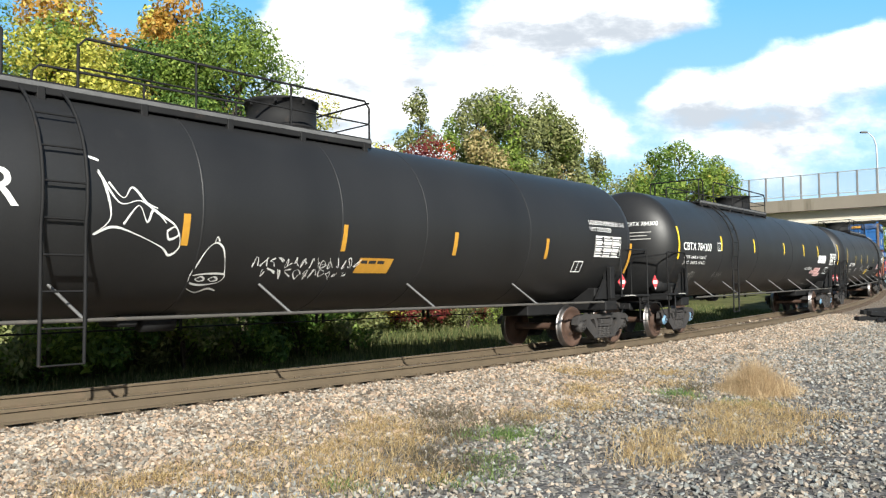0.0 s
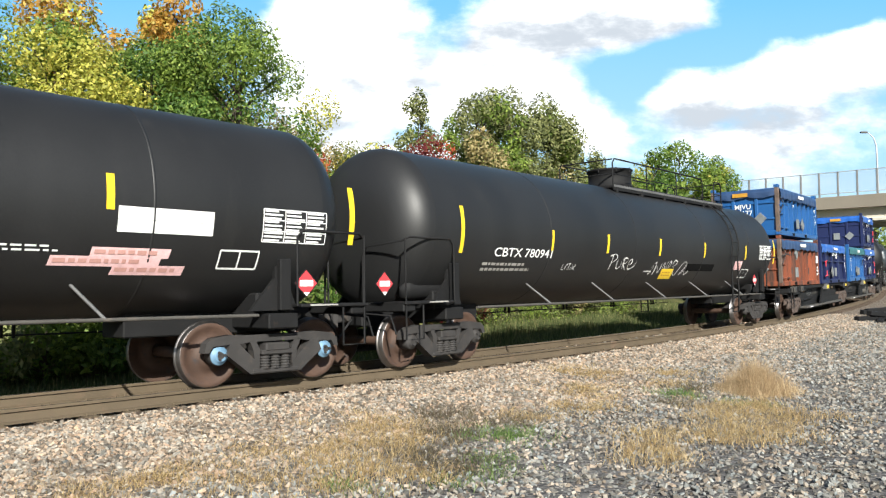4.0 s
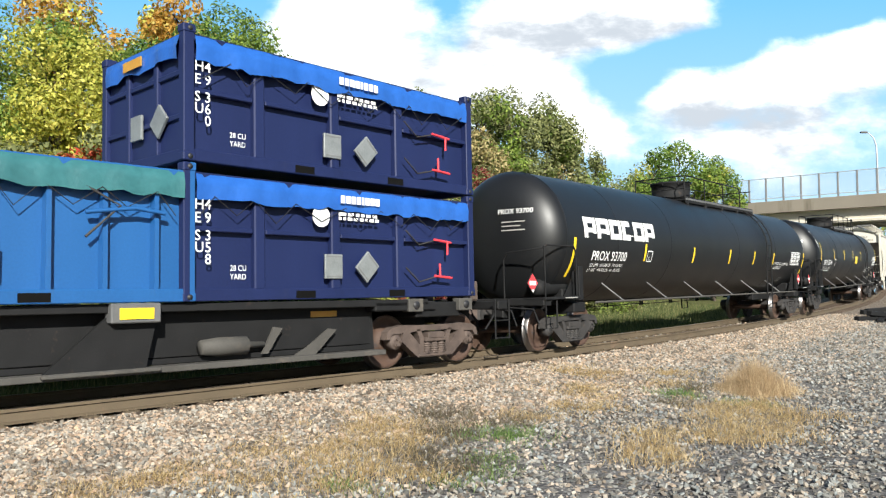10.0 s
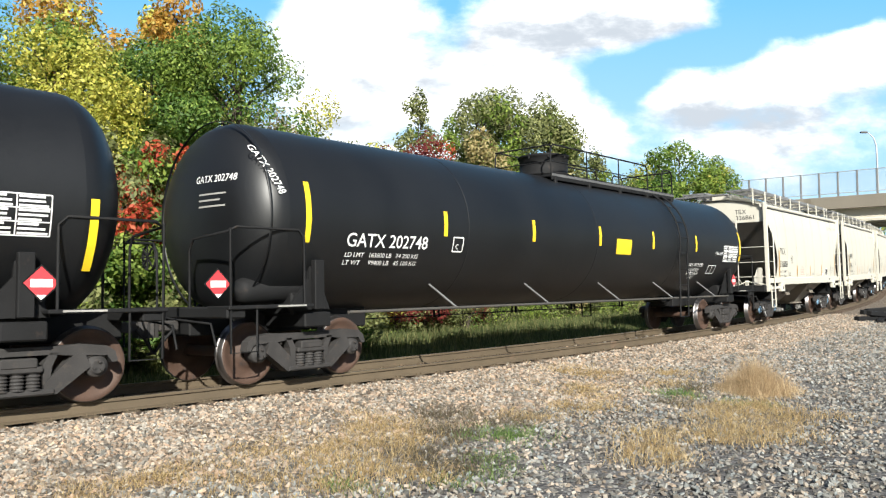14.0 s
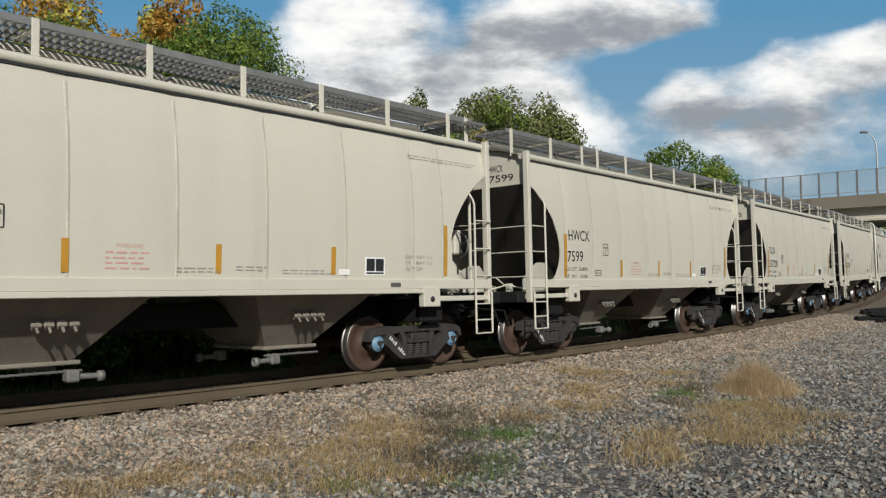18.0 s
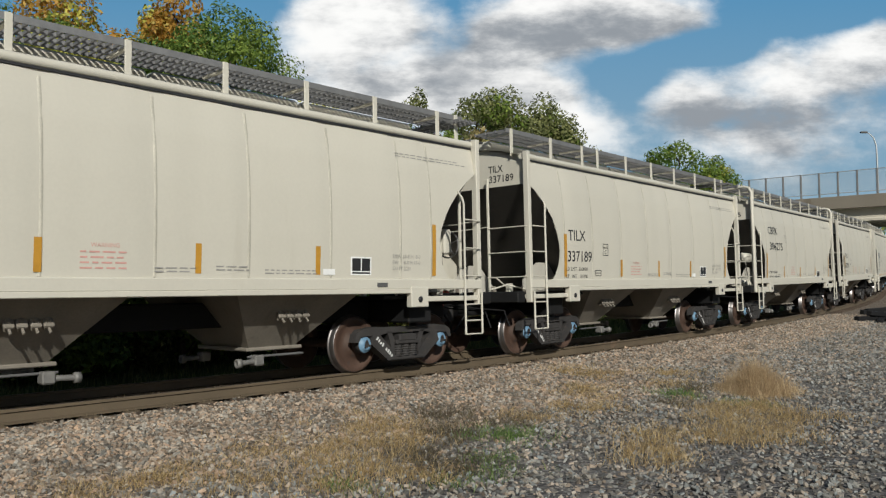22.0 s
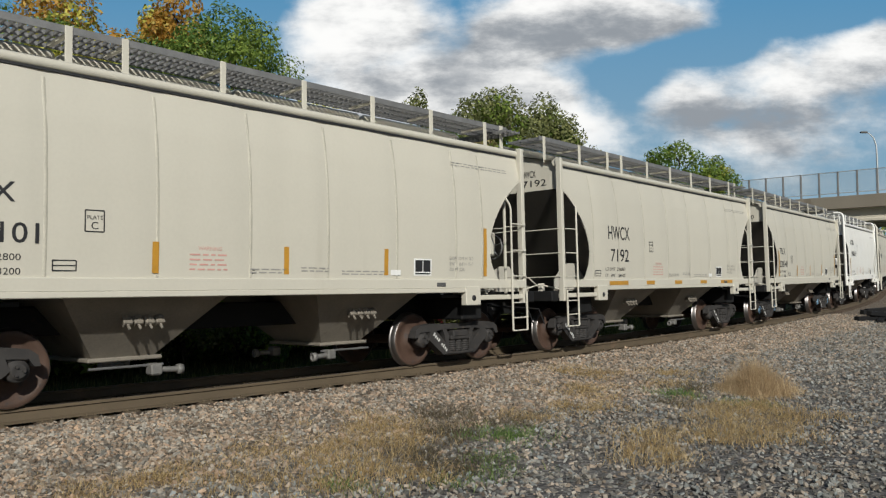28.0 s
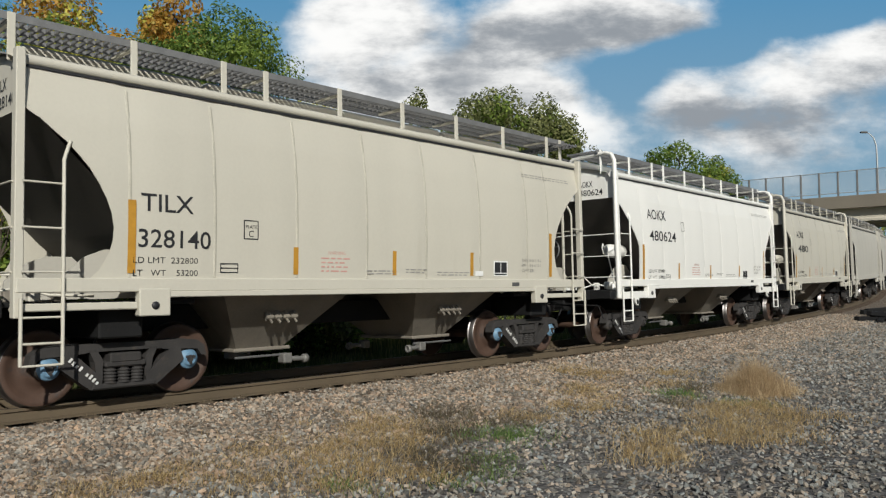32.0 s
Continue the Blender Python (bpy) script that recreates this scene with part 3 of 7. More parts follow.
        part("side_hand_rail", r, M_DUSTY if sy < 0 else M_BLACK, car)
        for x in strut_x:
            t = Shape()
            t.tube([(x - 0.06, sy * 1.02, 1.44), (x + 0.20, sy * 1.47, 1.0)], 0.022, 6)
            if sy > 0:
                t.box(x - 0.10, x - 0.06, sy * 1.46 - 0.02, sy * 1.46 + 0.02, 0.72, 1.3)
                t.box(x + 0.06, x + 0.10, sy * 1.46 - 0.02, sy * 1.46 + 0.02, 0.72, 1.3)
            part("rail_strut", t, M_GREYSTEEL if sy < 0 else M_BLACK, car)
    # ladders: up the flank to the platform
    for sy in (-1, 1):
        lad = Shape()
        for dx in (-0.25, 0.25):
            pts = [(ladder + dx + (0.0), sy * 1.50, 0.50), (ladder + dx, sy * 1.52, 1.2)]
            for i in range(0, 9):
                a = -0.25 + 1.42 * i / 8
                pts.append((ladder + dx, sy * (TANK_R + 0.09) * math.cos(a), TANK_Z + (TANK_R + 0.09) * math.sin(a)))
            lad.tube(pts, 0.022, 6)
        part("ladder_stile", lad, M_BLACK, car)
        for i in range(10):
            z = 0.50 + 0.42 * i
            if z > 3.9:
                break
            y = 1.50 if z < 1.5 else -tank_surf(z) + 0.10 if z < 4.1 else 0.6
            y = min(1.62, y) if z > 1.5 else 1.50
            if z > TANK_Z:
                y = math.sqrt(max(0.05, (TANK_R + 0.09) ** 2 - (z - TANK_Z) ** 2))
            elif z > 2.2:
                y = TANK_R + 0.08
            else:
                y = 1.51
            part("rung", Shape().tube([(ladder - 0.25, sy * y, z), (ladder + 0.25, sy * y, z)], 0.014, 5), M_BLACK, car)
    # platform on top with its railing and the dome
    px0, px1 = platform
    ztop = TANK_Z + TANK_R
    pl = Shape()
    for sy in (-1, 1):
        pl.box(px0, px1, sy * 0.42, sy * 0.80, ztop - 0.12, ztop - 0.06, 0.01)
        pl.box(px0, px1, sy * 0.80 - 0.02, sy * 0.80 + 0.02, ztop - 0.19, ztop - 0.02, 0.008)
        n = int((px1 - px0) / 1.3)
        for i in range(n + 1):
            x = px0 + 0.15 + (px1 - px0 - 0.3) * i / n
            pl.box(x - 0.05, x + 0.05, sy * 0.62, sy * 0.84, ztop - 0.34, ztop - 0.10, 0.01)
    part("top_platform", pl, M_BLACK, car)
    for sy in (-1, 1):
        part("walkway_edge", Shape().box(px0, px1, sy * 0.815, sy * 0.826, ztop - 0.105, ztop - 0.045, 0.004), M_GREYSTEEL, car, "worn light edge of the walkway")
    rl = Shape()
    for sy in (-1, 1):
        yr = sy * 0.78
        segs = []
        gap0, gap1 = ladder - 0.45, ladder + 0.45
        if px0 < gap0 - 0.3:
            segs.append((px0 + 0.02, gap0))
        if px1 > gap1 + 0.3:
            segs.append((gap1, px1 - 0.02))
        for a, b in segs:
            rl.tube([(a, yr, ztop - 0.08), (a, yr, ztop + 0.52), (a + 0.10, yr, ztop + 0.63), (b - 0.10, yr, ztop + 0.63), (b, yr, ztop + 0.52), (b, yr, ztop - 0.08)], 0.02, 6)
            rl.tube([(a, yr, ztop + 0.24), (b, yr, ztop + 0.24)], 0.014, 5)
            n = max(1, round((b - a) / 1.7))
            for i in range(1, n):
                x = a + (b - a) * i / n
                rl.tube([(x, yr, ztop - 0.1), (x, yr, ztop + 0.63)], 0.018, 5)
    for x in (px0 + 0.02, px1 - 0.02):
        rl.tube([(x, -0.78, ztop + 0.61), (x, 0.78, ztop + 0.61)], 0.018, 6)
        rl.tube([(x, -0.78, ztop + 0.24), (x, 0.78, ztop + 0.24)], 0.014, 5)
    part("platform_railing", rl, M_BLACK, car)
    dm = Shape().spin([(ztop - 0.20, 0.54), (ztop + 0.02, 0.54), (ztop + 0.04, 0.62), (ztop + 0.07, 0.62), (ztop + 0.09, 0.58), (ztop + 0.46, 0.58), (ztop + 0.48, 0.62), (ztop + 0.52, 0.62), (ztop + 0.55, 0.45), (ztop + 0.57, 0.0)], (dome, 0, 0), "z", 32)
    dome_ob = part("dome", dm, M_BLACK, car)
    for i in range(8):
        a = 2 * math.pi * i / 8
        part("dome_bolt", Shape().spin([(ztop + 0.42, 0.022), (ztop + 0.54, 0.022), (ztop + 0.54, 0)], (dome + 0.60 * math.cos(a), 0.60 * math.sin(a), 0), "z", 6, False), M_BLACK, dome_ob)
    # under the belly: brake rigging, sump and piping
    ug = Shape().tube([(-tc / 2 + 1.5, 0.30, 0.98), (tc / 2 - 1.5, 0.30, 0.98)], 0.025, 6)
    part("brake_pipe", ug, M_BLACK, car)
    vl = Shape().box(ladder + 1.2, ladder + 1.5, -0.3, 0.3, 0.86, 1.16, 0.03).spin([(ladder + 1.6, 0), (ladder + 1.6, 0.15), (ladder + 2.1, 0.15), (ladder + 2.1, 0)], (0, -0.1, 0.92), "x", 14)
    part("brake_valve", vl, M_BLACK, car)
    # reflectors
    for x, z0, z1, mat in stripes:
        vs, fs = patch(0.10, z1 - z0, 10)
        decal(car, "reflector_stripe", vs, fs, x - 0.05, z0, tank_surf, mat, "yellow reflective stripe")
    for x in (-tc / 2, tc / 2):
        add_truck(car, x, cap, rust)
    for sg in (-1, 1):
        placard(car, sg * (tc / 2 + rear_sign if sg > 0 else tc / 2 + front_sign), -1.40 if sg > 0 else -1.2, 1.45)
    return car


def head_marks(car, body, y0, rows=3):
    """The number and small print painted on the leading tank head."""
    half = max(-v[0] for c in car.children if c.name.split(".")[0] == "tank_head" for v in [c.bound_box[0]])
    depth = 0.72
    def skin(y, z):
        r = min(1.0, math.hypot(y, z - TANK_Z) / TANK_R)
        a = math.acos(r ** (1 / 0.82))
        return (-(half - depth + depth * math.sin(a)) - 0.006, y, z)
    vs, fs = letters(body, 0.15)
    wd = max(v[0] for v in vs)
    part("lettering", Shape().add([skin(y0 - v[0] * 0.80 / wd, 2.95 + v[1]) for v in vs], fs), M_WHITE, car)
    for i in range(rows):
        w = 0.55 - 0.1 * (i % 2)
        q = [skin(y0 - 0.1 - w * k / 4, 2.76 - 0.09 * i + h) for h in (0, 0.025) for k in range(5)]
        part("small_print", Shape().add(q, [(k, k + 1, k + 6, k + 5) for k in range(4)]), M_GREYINK, car)


def marks_tank_a():
    car = make_tank(16.44, 10.26, -4.12, (-5.6, 1.31), 0.02, (-6.2, -2.3, 0.1, 2.0, 5.0),
                    [(-8.0, 2.0, 2.9, M_YELLOW)] + [(x, 1.93, 2.34, M_ORANGE) for x in (-5.5, -2.54, 0.15, 2.75, 5.58)] + [(8.98, 1.66, 2.36, M_ORANGE)],
                    [-6.9, -4.05, -1.1, 1.95, 4.95], "black tank car with white scrawls on its side", rear_sign=0.42)
    S = tank_surf
    decal(car, "yellow_sign", *patch(0.74, 0.24, 4, 0.05), 0.51, 1.60, S, M_ORANGE, "worn yellow warning sign")
    bars(car, 0.60, 1.75, 0.55, 1, S, M_INK, thick=0.05, seed=5, eps=0.007)
    table(car, 7.42, 2.02, 1.08, 0.46, S, M_WHITE, 3)
    write(car, "LIQUEFIED PETROLEUM GAS", 7.18, 2.73, 0.14, S, M_WHITE, width=1.5)
    write(car, "NOT ODORIZED", 7.18, 2.58, 0.14, S, M_WHITE, width=0.9)
    decal(car, "plate_mark", *frame_lines(0.34, 0.22, 0.02, 2, 1), 6.70, 1.68, S, M_WHITE)
    # fan-shaped scrawl, a bell with eyes and two lines of handwriting
    scrawl(car, -3.80, 1.80, [[(-0.05, 1.17), (0.12, 1.12)], [(0.10, 0.98), (0.35, 0.62), (0.62, 0.66), (0.86, 0.52), (1.12, 0.36), (1.20, 0.12), (1.08, 0.0), (0.95, 0.10), (0.55, 0.26), (0.28, 0.32), (0.06, 0.22), (0.25, 0.42), (0.18, 0.80), (0.10, 1.0)],
                              [(0.22, 0.86), (0.40, 0.68), (0.52, 0.82), (0.70, 0.64), (0.86, 0.58)], [(0.42, 0.36), (0.60, 0.60), (0.72, 0.40), (0.80, 0.56), (0.98, 0.40)],
                              [(1.00, 0.30), (1.10, 0.36), (1.16, 0.26), (1.04, 0.20), (1.00, 0.30)]], S, r=0.014)
    scrawl(car, -2.33, 1.40, [[(0.0, 0.14), (0.06, 0.30), (0.14, 0.48), (0.26, 0.58), (0.38, 0.52), (0.46, 0.34), (0.52, 0.16)], [(0.0, 0.14), (0.26, 0.17), (0.52, 0.16), (0.48, 0.06), (0.24, 0.02), (0.04, 0.05), (0.0, 0.14)],
                              [(0.24, 0.58), (0.27, 0.66), (0.31, 0.60)], [(0.10, 0.10), (0.18, 0.13), (0.24, 0.09), (0.16, 0.07), (0.10, 0.10)], [(0.30, 0.10), (0.38, 0.13), (0.44, 0.09), (0.36, 0.07), (0.30, 0.10)],
                              [(0.02, -0.02), (0.20, -0.08), (0.36, -0.03), (0.50, -0.06)]], S, r=0.012)
    rnd = random.Random(4)
    for row, (zz, x0, x1) in enumerate(((1.66, -1.42, 0.48), (1.50, -1.28, 0.30))):
        strokes, x = [], x0
        while x < x1:
            w = rnd.uniform(0.08, 0.16)
            strokes.append([(x + w * rnd.random(), rnd.uniform(0, 0.16)) for _ in range(4)] + [(x + w, rnd.uniform(0, 0.12))])
            x += w + 0.03
        scrawl(car, 0, zz, strokes, S, r=0.008, label="white handwritten scrawl")
    # part of a large white letter near the leading end
    decal(car, "painted_letter", *letters("R", 0.62), -4.97, 2.30, S, M_WHITE)
    return car


def marks_tank_b():
    car = make_tank(16.79, 10.30, -4.70, (-5.54, 1.22), -0.02, (-5.6, -2.2, 2.0, 6.4),
                    [(-9.0, 2.05, 2.92, M_YELLOW)] + [(x, 2.33, 2.77, M_YELLOW) for x in (-5.72, -2.58, 0.90, 3.62, 5.84)] + [(9.55, 2.04, 2.93, M_YELLOW)],
                    [-6.8, -4.5, -2.15, 0.4, 2.95, 5.6], "black tank car with white numbers and pink stickers", cap="cap_blue", rear_sign=0.35)
    S = tank_surf
    write(car, "CBTX 784300", -8.70, 2.30, 0.30, S, M_WHITE, width=2.1)
    write(car, "LD LMT  163600 LB  74200 KG", -8.57, 2.07, 0.12, S, M_WHITE, width=1.6)
    write(car, "LT WT    99400 LB  45100 KG", -8.55, 1.92, 0.12, S, M_WHITE, width=1.58)
    decal(car, "plate_mark", *frame_lines(0.28, 0.22, 0.02), -6.06, 2.33, S, M_WHITE)
    write(car, "C", -5.98, 2.38, 0.14, S, M_WHITE)
    for z in (2.23, 2.07):
        decal(car, "white_sign", *patch(1.28, 0.155, 3), 5.94, z, S, M_WHITE, "blank white sign strip")
    table(car, 7.98, 2.03, 1.08, 0.46, S, M_WHITE, 9)
    bars(car, 4.22, 1.86, 1.2, 2, S, M_WHITE, 0.05, 0.022, 12)
    rnd = random.Random(3)
    for i, (x, z, w) in enumerate(((5.66, 1.76, 1.0), (5.20, 1.65, 1.35), (5.95, 1.55, 0.95))):
        decal(car, "pink_sticker", *patch(w, 0.12, 3, 0.02), x, z, S, M_PINK, "peeling pink sticker", eps=0.004 + 0.002 * i)
        bars(car, x + 0.05, z + 0.04, w - 0.1, 1, S, M_REDINK, thick=0.05, seed=i, eps=0.012)
    decal(car, "plate_mark", *frame_lines(0.6, 0.24, 0.025, 2, 1), 7.38, 1.65, S, M_WHITE)
    scrawl(car, -7.9, 1.42, [[(0, 0.1), (0.1, 0.26), (0.2, 0.1), (0.08, 0.02), (0.3, 0.3), (0.42, 0.06), (0.5, 0.28)]], S, M_GREYINK, 0.012, label="faint grey scrawl")
    head_marks(car, "CBTX 784300", -0.30)
    scrawl(car, -5.9, 1.55, [[(0, 0), (0.1, 0.14), (0.18, 0.02), (0.3, 0.15), (0.42, 0.02)], [(0.5, 0.12), (0.62, 0.02), (0.7, 0.14), (0.8, 0.0)]], S, M_GREYINK, 0.008, label="faint grey scrawl")
    return car


def marks_tank_c():
    car = make_tank(16.13, 9.95, 5.19, (-1.0, 6.25), 0.30, (-5.0, -1.2, 3.0, 6.6),
                    [(-7.94, 1.99, 2.84, M_YELLOW)] + [(x, 2.10, 2.53, M_YELLOW) for x in (-4.96, -2.59, 0.16, 3.05, 6.33)] + [(9.05, 2.0, 2.82, M_YELLOW)],
                    [-5.3, -2.6, 0.18, 2.92, 5.65], "black tank car with white scrawled tags", rear_sign=-0.85)
    S = tank_surf
    write(car, "CBTX 780941", -6.93, 1.95, 0.24, S, M_WHITE, width=2.0)
    bars(car, -7.2, 1.78, 1.6, 2, S, M_GREYINK, 0.1, 0.05, 2)
    # three tags: a short word, a rounded word and a long word with a tail
    scrawl(car, -4.37, 1.72, [[(0.0, 0.12), (0.0, 0.0), (0.10, 0.0)], [(0.12, 0.0), (0.17, 0.12), (0.22, 0.0)], [(0.22, 0.12), (0.32, 0.12), (0.27, 0.12), (0.27, 0.0)], [(0.34, 0.0), (0.40, 0.1), (0.44, 0.0)], [(0.46, 0.0), (0.46, 0.12), (0.53, 0.08), (0.47, 0.05), (0.55, -0.02)]], S, r=0.007)
    scrawl(car, -2.42, 1.73, [[(0.10, 0.0), (0.14, 0.32), (0.0, 0.30), (0.26, 0.36), (0.36, 0.26), (0.16, 0.16)], [(0.42, 0.24), (0.44, 0.04), (0.60, 0.06), (0.66, 0.26)], [(0.74, 0.02), (0.74, 0.26), (0.90, 0.26), (0.86, 0.16), (0.74, 0.14), (0.92, 0.0)],
                              [(1.0, 0.12), (1.16, 0.16), (1.12, 0.26), (0.99, 0.16), (1.06, 0.02), (1.30, 0.08), (1.40, 0.22)]], S, r=0.012)
    scrawl(car, -0.35, 1.60, [[(-0.1, 0.10), (0.30, 0.10), (0.20, 0.04), (0.45, 0.34), (0.48, 0.02), (0.55, 0.24), (0.72, 0.06), (0.80, 0.30)], [(0.86, 0.10), (0.95, 0.32), (1.06, 0.12), (1.14, 0.36)],
                              [(1.2, 0.18), (1.34, 0.26), (1.30, 0.38), (1.20, 0.20), (1.36, 0.08)], [(1.45, 0.02), (1.50, 0.38), (1.72, 0.34), (1.55, 0.22), (1.80, 0.0), (1.95, 0.2), (2.15, 0.36), (2.35, 0.30), (2.1, 0.02), (2.3, 0.12), (2.45, 0.02), (2.6, 0.12)]], S, r=0.013)
    decal(car, "yellow_sign", *patch(0.72, 0.26, 4, -0.06), 0.60, 1.51, S, M_YELLOW, "yellow warning sign", eps=0.008)
    bars(car, 0.66, 1.66, 0.5, 2, S, M_ORANGE, 0.07, 0.03, 4, eps=0.012)
    decal(car, "painted_out_patch", *patch(1.9, 0.20, 4), 2.05, 1.72, S, M_HOLE, "darker painted-out patch")
    decal(car, "pink_sticker", *patch(0.62, 0.28, 4), 5.55, 1.76, S, M_PINK, "pink warning sticker")
    bars(car, 5.62, 1.95, 0.48, 3, S, M_REDINK, 0.07, 0.035, 6, eps=0.008)
    decal(car, "plate_mark", *frame_lines(0.62, 0.25, 0.02, 2, 1), 6.30, 1.54, S, M_WHITE)
    table(car, 7.60, 2.13, 1.12, 0.45, S, M_WHITE, 7)
    return car


def marks_tank_p():
    car = make_tank(16.19, 10.15, 4.44, (-0.75, 5.17), 0.1, (-8.75, -6.4, -3.4, 1.75, 5.38),
                    [(-8.42, 1.58, 2.42, M_YELLOW)] + [(x, 1.95, 2.37, M_YELLOW) for x in (-4.94, -1.86, 0.96, 3.2, 5.2)] + [(8.80, 1.60, 2.44, M_YELLOW)],
                    [-6.45, -4.0, -1.6, 0.8, 3.1, 5.5], "black tank car with large white block lettering", paint=M_TANKGLOSS)
    S = tank_surf
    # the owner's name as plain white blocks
    x = -8.02
    for i, w in enumerate((0.56, 0.60, 0.58, 0.58, 0.58, 0.56)):
        vs, fs = [], []

        def slab(a, b, c, e):
            for j in range(4):
                o = len(vs)
                vs.extend([(a, b + (e - b) * j / 4), (c, b + (e - b) * j / 4), (c, b + (e - b) * (j + 1) / 4), (a, b + (e - b) * (j + 1) / 4)])
                fs.append((o, o + 1, o + 2, o + 3))
        slab(0, 0, 0.16, 0.46)
        slab(w - 0.17, 0.0 if i in (2, 4) else 0.1, w - 0.02, 0.46 if i != 3 else 0.12)
        slab(0.16, 0.33, w - 0.17, 0.46)
        slab(0.16, 0.0 if i in (2, 3, 4) else 0.12, w - 0.17, 0.13 if i in (2, 3, 4) else 0.22)
        decal(car, "block_shape", vs, fs, x, 2.43, S, M_WHITE, "large white block shape")
        x += w + 0.025
    write(car, "PROX 93700", -7.60, 1.94, 0.30, S, M_WHITE, width=1.66)
    write(car, "LD LMT  161100 LB   73 100 KG", -7.58, 1.80, 0.10, S, M_WHITE, width=1.55)
    write(car, "LT WT   101900 LB   46 200 KG", -7.60, 1.69, 0.10, S, M_WHITE, width=1.55)
    decal(car, "plate_mark", *frame_lines(0.27, 0.25, 0.022), -4.80, 1.95, S, M_WHITE)
    write(car, "C", -4.73, 1.98, 0.13, S, M_WHITE)
    write(car, "LIQUEFIED PETROLEUM GAS", 5.33, 1.96, 0.125, S, M_WHITE, width=1.6)
    write(car, "NON-ODORIZED", 5.33, 1.82, 0.125, S, M_WHITE, width=0.9)
    table(car, 7.22, 1.98, 1.1, 0.46, S, M_WHITE, 17)
    bars(car, 6.65, 1.50, 0.4, 3, S, M_GREYINK, 0.05, 0.02, 22)
    head_marks(car, "PROX 93700", -0.15)
    return car


def marks_tank_g():
    car = make_tank(16.15, 10.17, 4.41, (-0.8, 5.5), 0.10, (-9.0, -4.6, 0.0, 4.2),
                    [(-8.34, 2.05, 2.95, M_YELLOW)] + [(x, 2.26, 2.70, M_YELLOW) for x in (-5.26, -2.53, 0.12, 2.78, 5.40)] + [(8.65, 2.05, 2.93, M_YELLOW)],
                    [-5.2, -2.25, 0.75, 3.6, 6.4], "black tank car with white numbers and an orange square", paint=M_TANKGLOSS)
    S = tank_surf
    write(car, "GATX 202748", -7.57, 2.02, 0.30, S, M_WHITE, width=1.85)
    write(car, "LD LMT   163600 LB   74 200 KG", -7.55, 1.86, 0.10, S, M_WHITE, width=1.65)
    write(car, "LT WT     99400 LB   45 100 KG", -7.55, 1.74, 0.10, S, M_WHITE, width=1.65)
    decal(car, "plate_mark", *frame_lines(0.27, 0.25, 0.022), -5.03, 2.0, S, M_WHITE)
    write(car, "C", -4.96, 2.04, 0.13, S, M_WHITE)
    decal(car, "orange_square", *patch(0.74, 0.36, 4), 0.88, 2.09, S, M_YELLOW, "orange-yellow square sign")
    write(car, "NON-ODORIZED", 5.12, 1.86, 0.12, S, M_WHITE, width=0.92)
    for i, (w, tx) in enumerate((("LIQUEFIED", 0.62), ("PETROLEUM", 0.74), ("GAS", 0.26))):
        write(car, w, 5.56 - tx / 2, 1.72 - 0.10 * i, 0.11, S, M_WHITE, width=tx)
    write(car, "FRA AIP", 6.78, 2.20, 0.14, S, M_WHITE, width=0.5)
    table(car, 7.38, 2.02, 1.1, 0.46, S, M_WHITE, 27)
    decal(car, "plate_mark", *frame_lines(0.52, 0.22, 0.02, 2, 1), 6.48, 1.67, S, M_WHITE)
    vs, fs = letters("GATX 202748", 0.20)
    a = math.radians(-72)
    vs = [(v[0] * 0.95 * math.cos(a) - v[1] * math.sin(a), v[0] * 0.62 * math.sin(a) + v[1] * math.cos(a)) for v in vs]
    decal(car, "lettering", vs, fs, -9.2, 3.42, lambda z: tank_surf(z) * 1.0, M_WHITE)
    head_marks(car, "GATX 202748", -0.15)
    return car


# ======== covered hopper cars ========
HOP_W = ((1.19, 1.60), (1.42, 1.60), (2.1, 1.625), (2.8, 1.62), (3.4, 1.575), (3.95, 1.48))


def hop_half(z):
    for (z0, w0), (z1, w1) in zip(HOP_W, HOP_W[1:]):
        if z <= z1:
            return w0 + (w1 - w0) * max(0, (z - z0)) / (z1 - z0)
    return HOP_W[-1][1]


def hop_surf(z):
    return -hop_half(z)


RIDE = ((0.0, 0.0), (0.40, 0.44), (0.96, 1.046), (1.2, 1.282), (1.49, 1.565), (2.0, 2.059), (2.5, 2.536), (3.0, 3.008), (3.5, 3.474), (3.94, 3.88), (4.68, 4.552))
RUNNING_GEAR = ("wheelset", "side_frame", "truck_bolster", "coupler", "brake_hose", "uncoupling_lever")


def ride_height(car, done=set()):
    """Sets the heights of a hopper's body over the rail, from the heights on its drawing."""
    zs, hs = [a for a, b in RIDE], [b for a, b in RIDE]
    for top in car.children:
        if top.name.split(".")[0] in RUNNING_GEAR:
            continue
        for ob in (top, *top.children_recursive):
            if ob.data.name in done:
                continue
            done.add(ob.data.name)
            co = np.empty(len(ob.data.vertices) * 3)
            ob.data.vertices.foreach_get("co", co)
            co[2::3] = np.interp(co[2::3], zs, hs)
            ob.data.vertices.foreach_set("co", co)
            ob.data.update()


CUT_ROUND = ((1.42, 4.82), (1.52, 4.72), (1.75, 4.58), (2.05, 4.53), (2.4, 4.62), (2.75, 4.82), (3.05, 5.08), (3.30, 5.38), (3.44, 5.58), (3.95, 5.58))
CUT_ANGLED = ((1.42, 4.60), (1.9, 4.60), (2.25, 4.60), (2.40, 4.68), (2.75, 4.98), (3.10, 5.30), (3.36, 5.56), (3.40, 5.58), (3.6, 5.58), (3.95, 5.58))


SEAMS = (-4.35, -3.2, -1.88, -0.54, 0.80, 2.21, 3.64, 4.35)


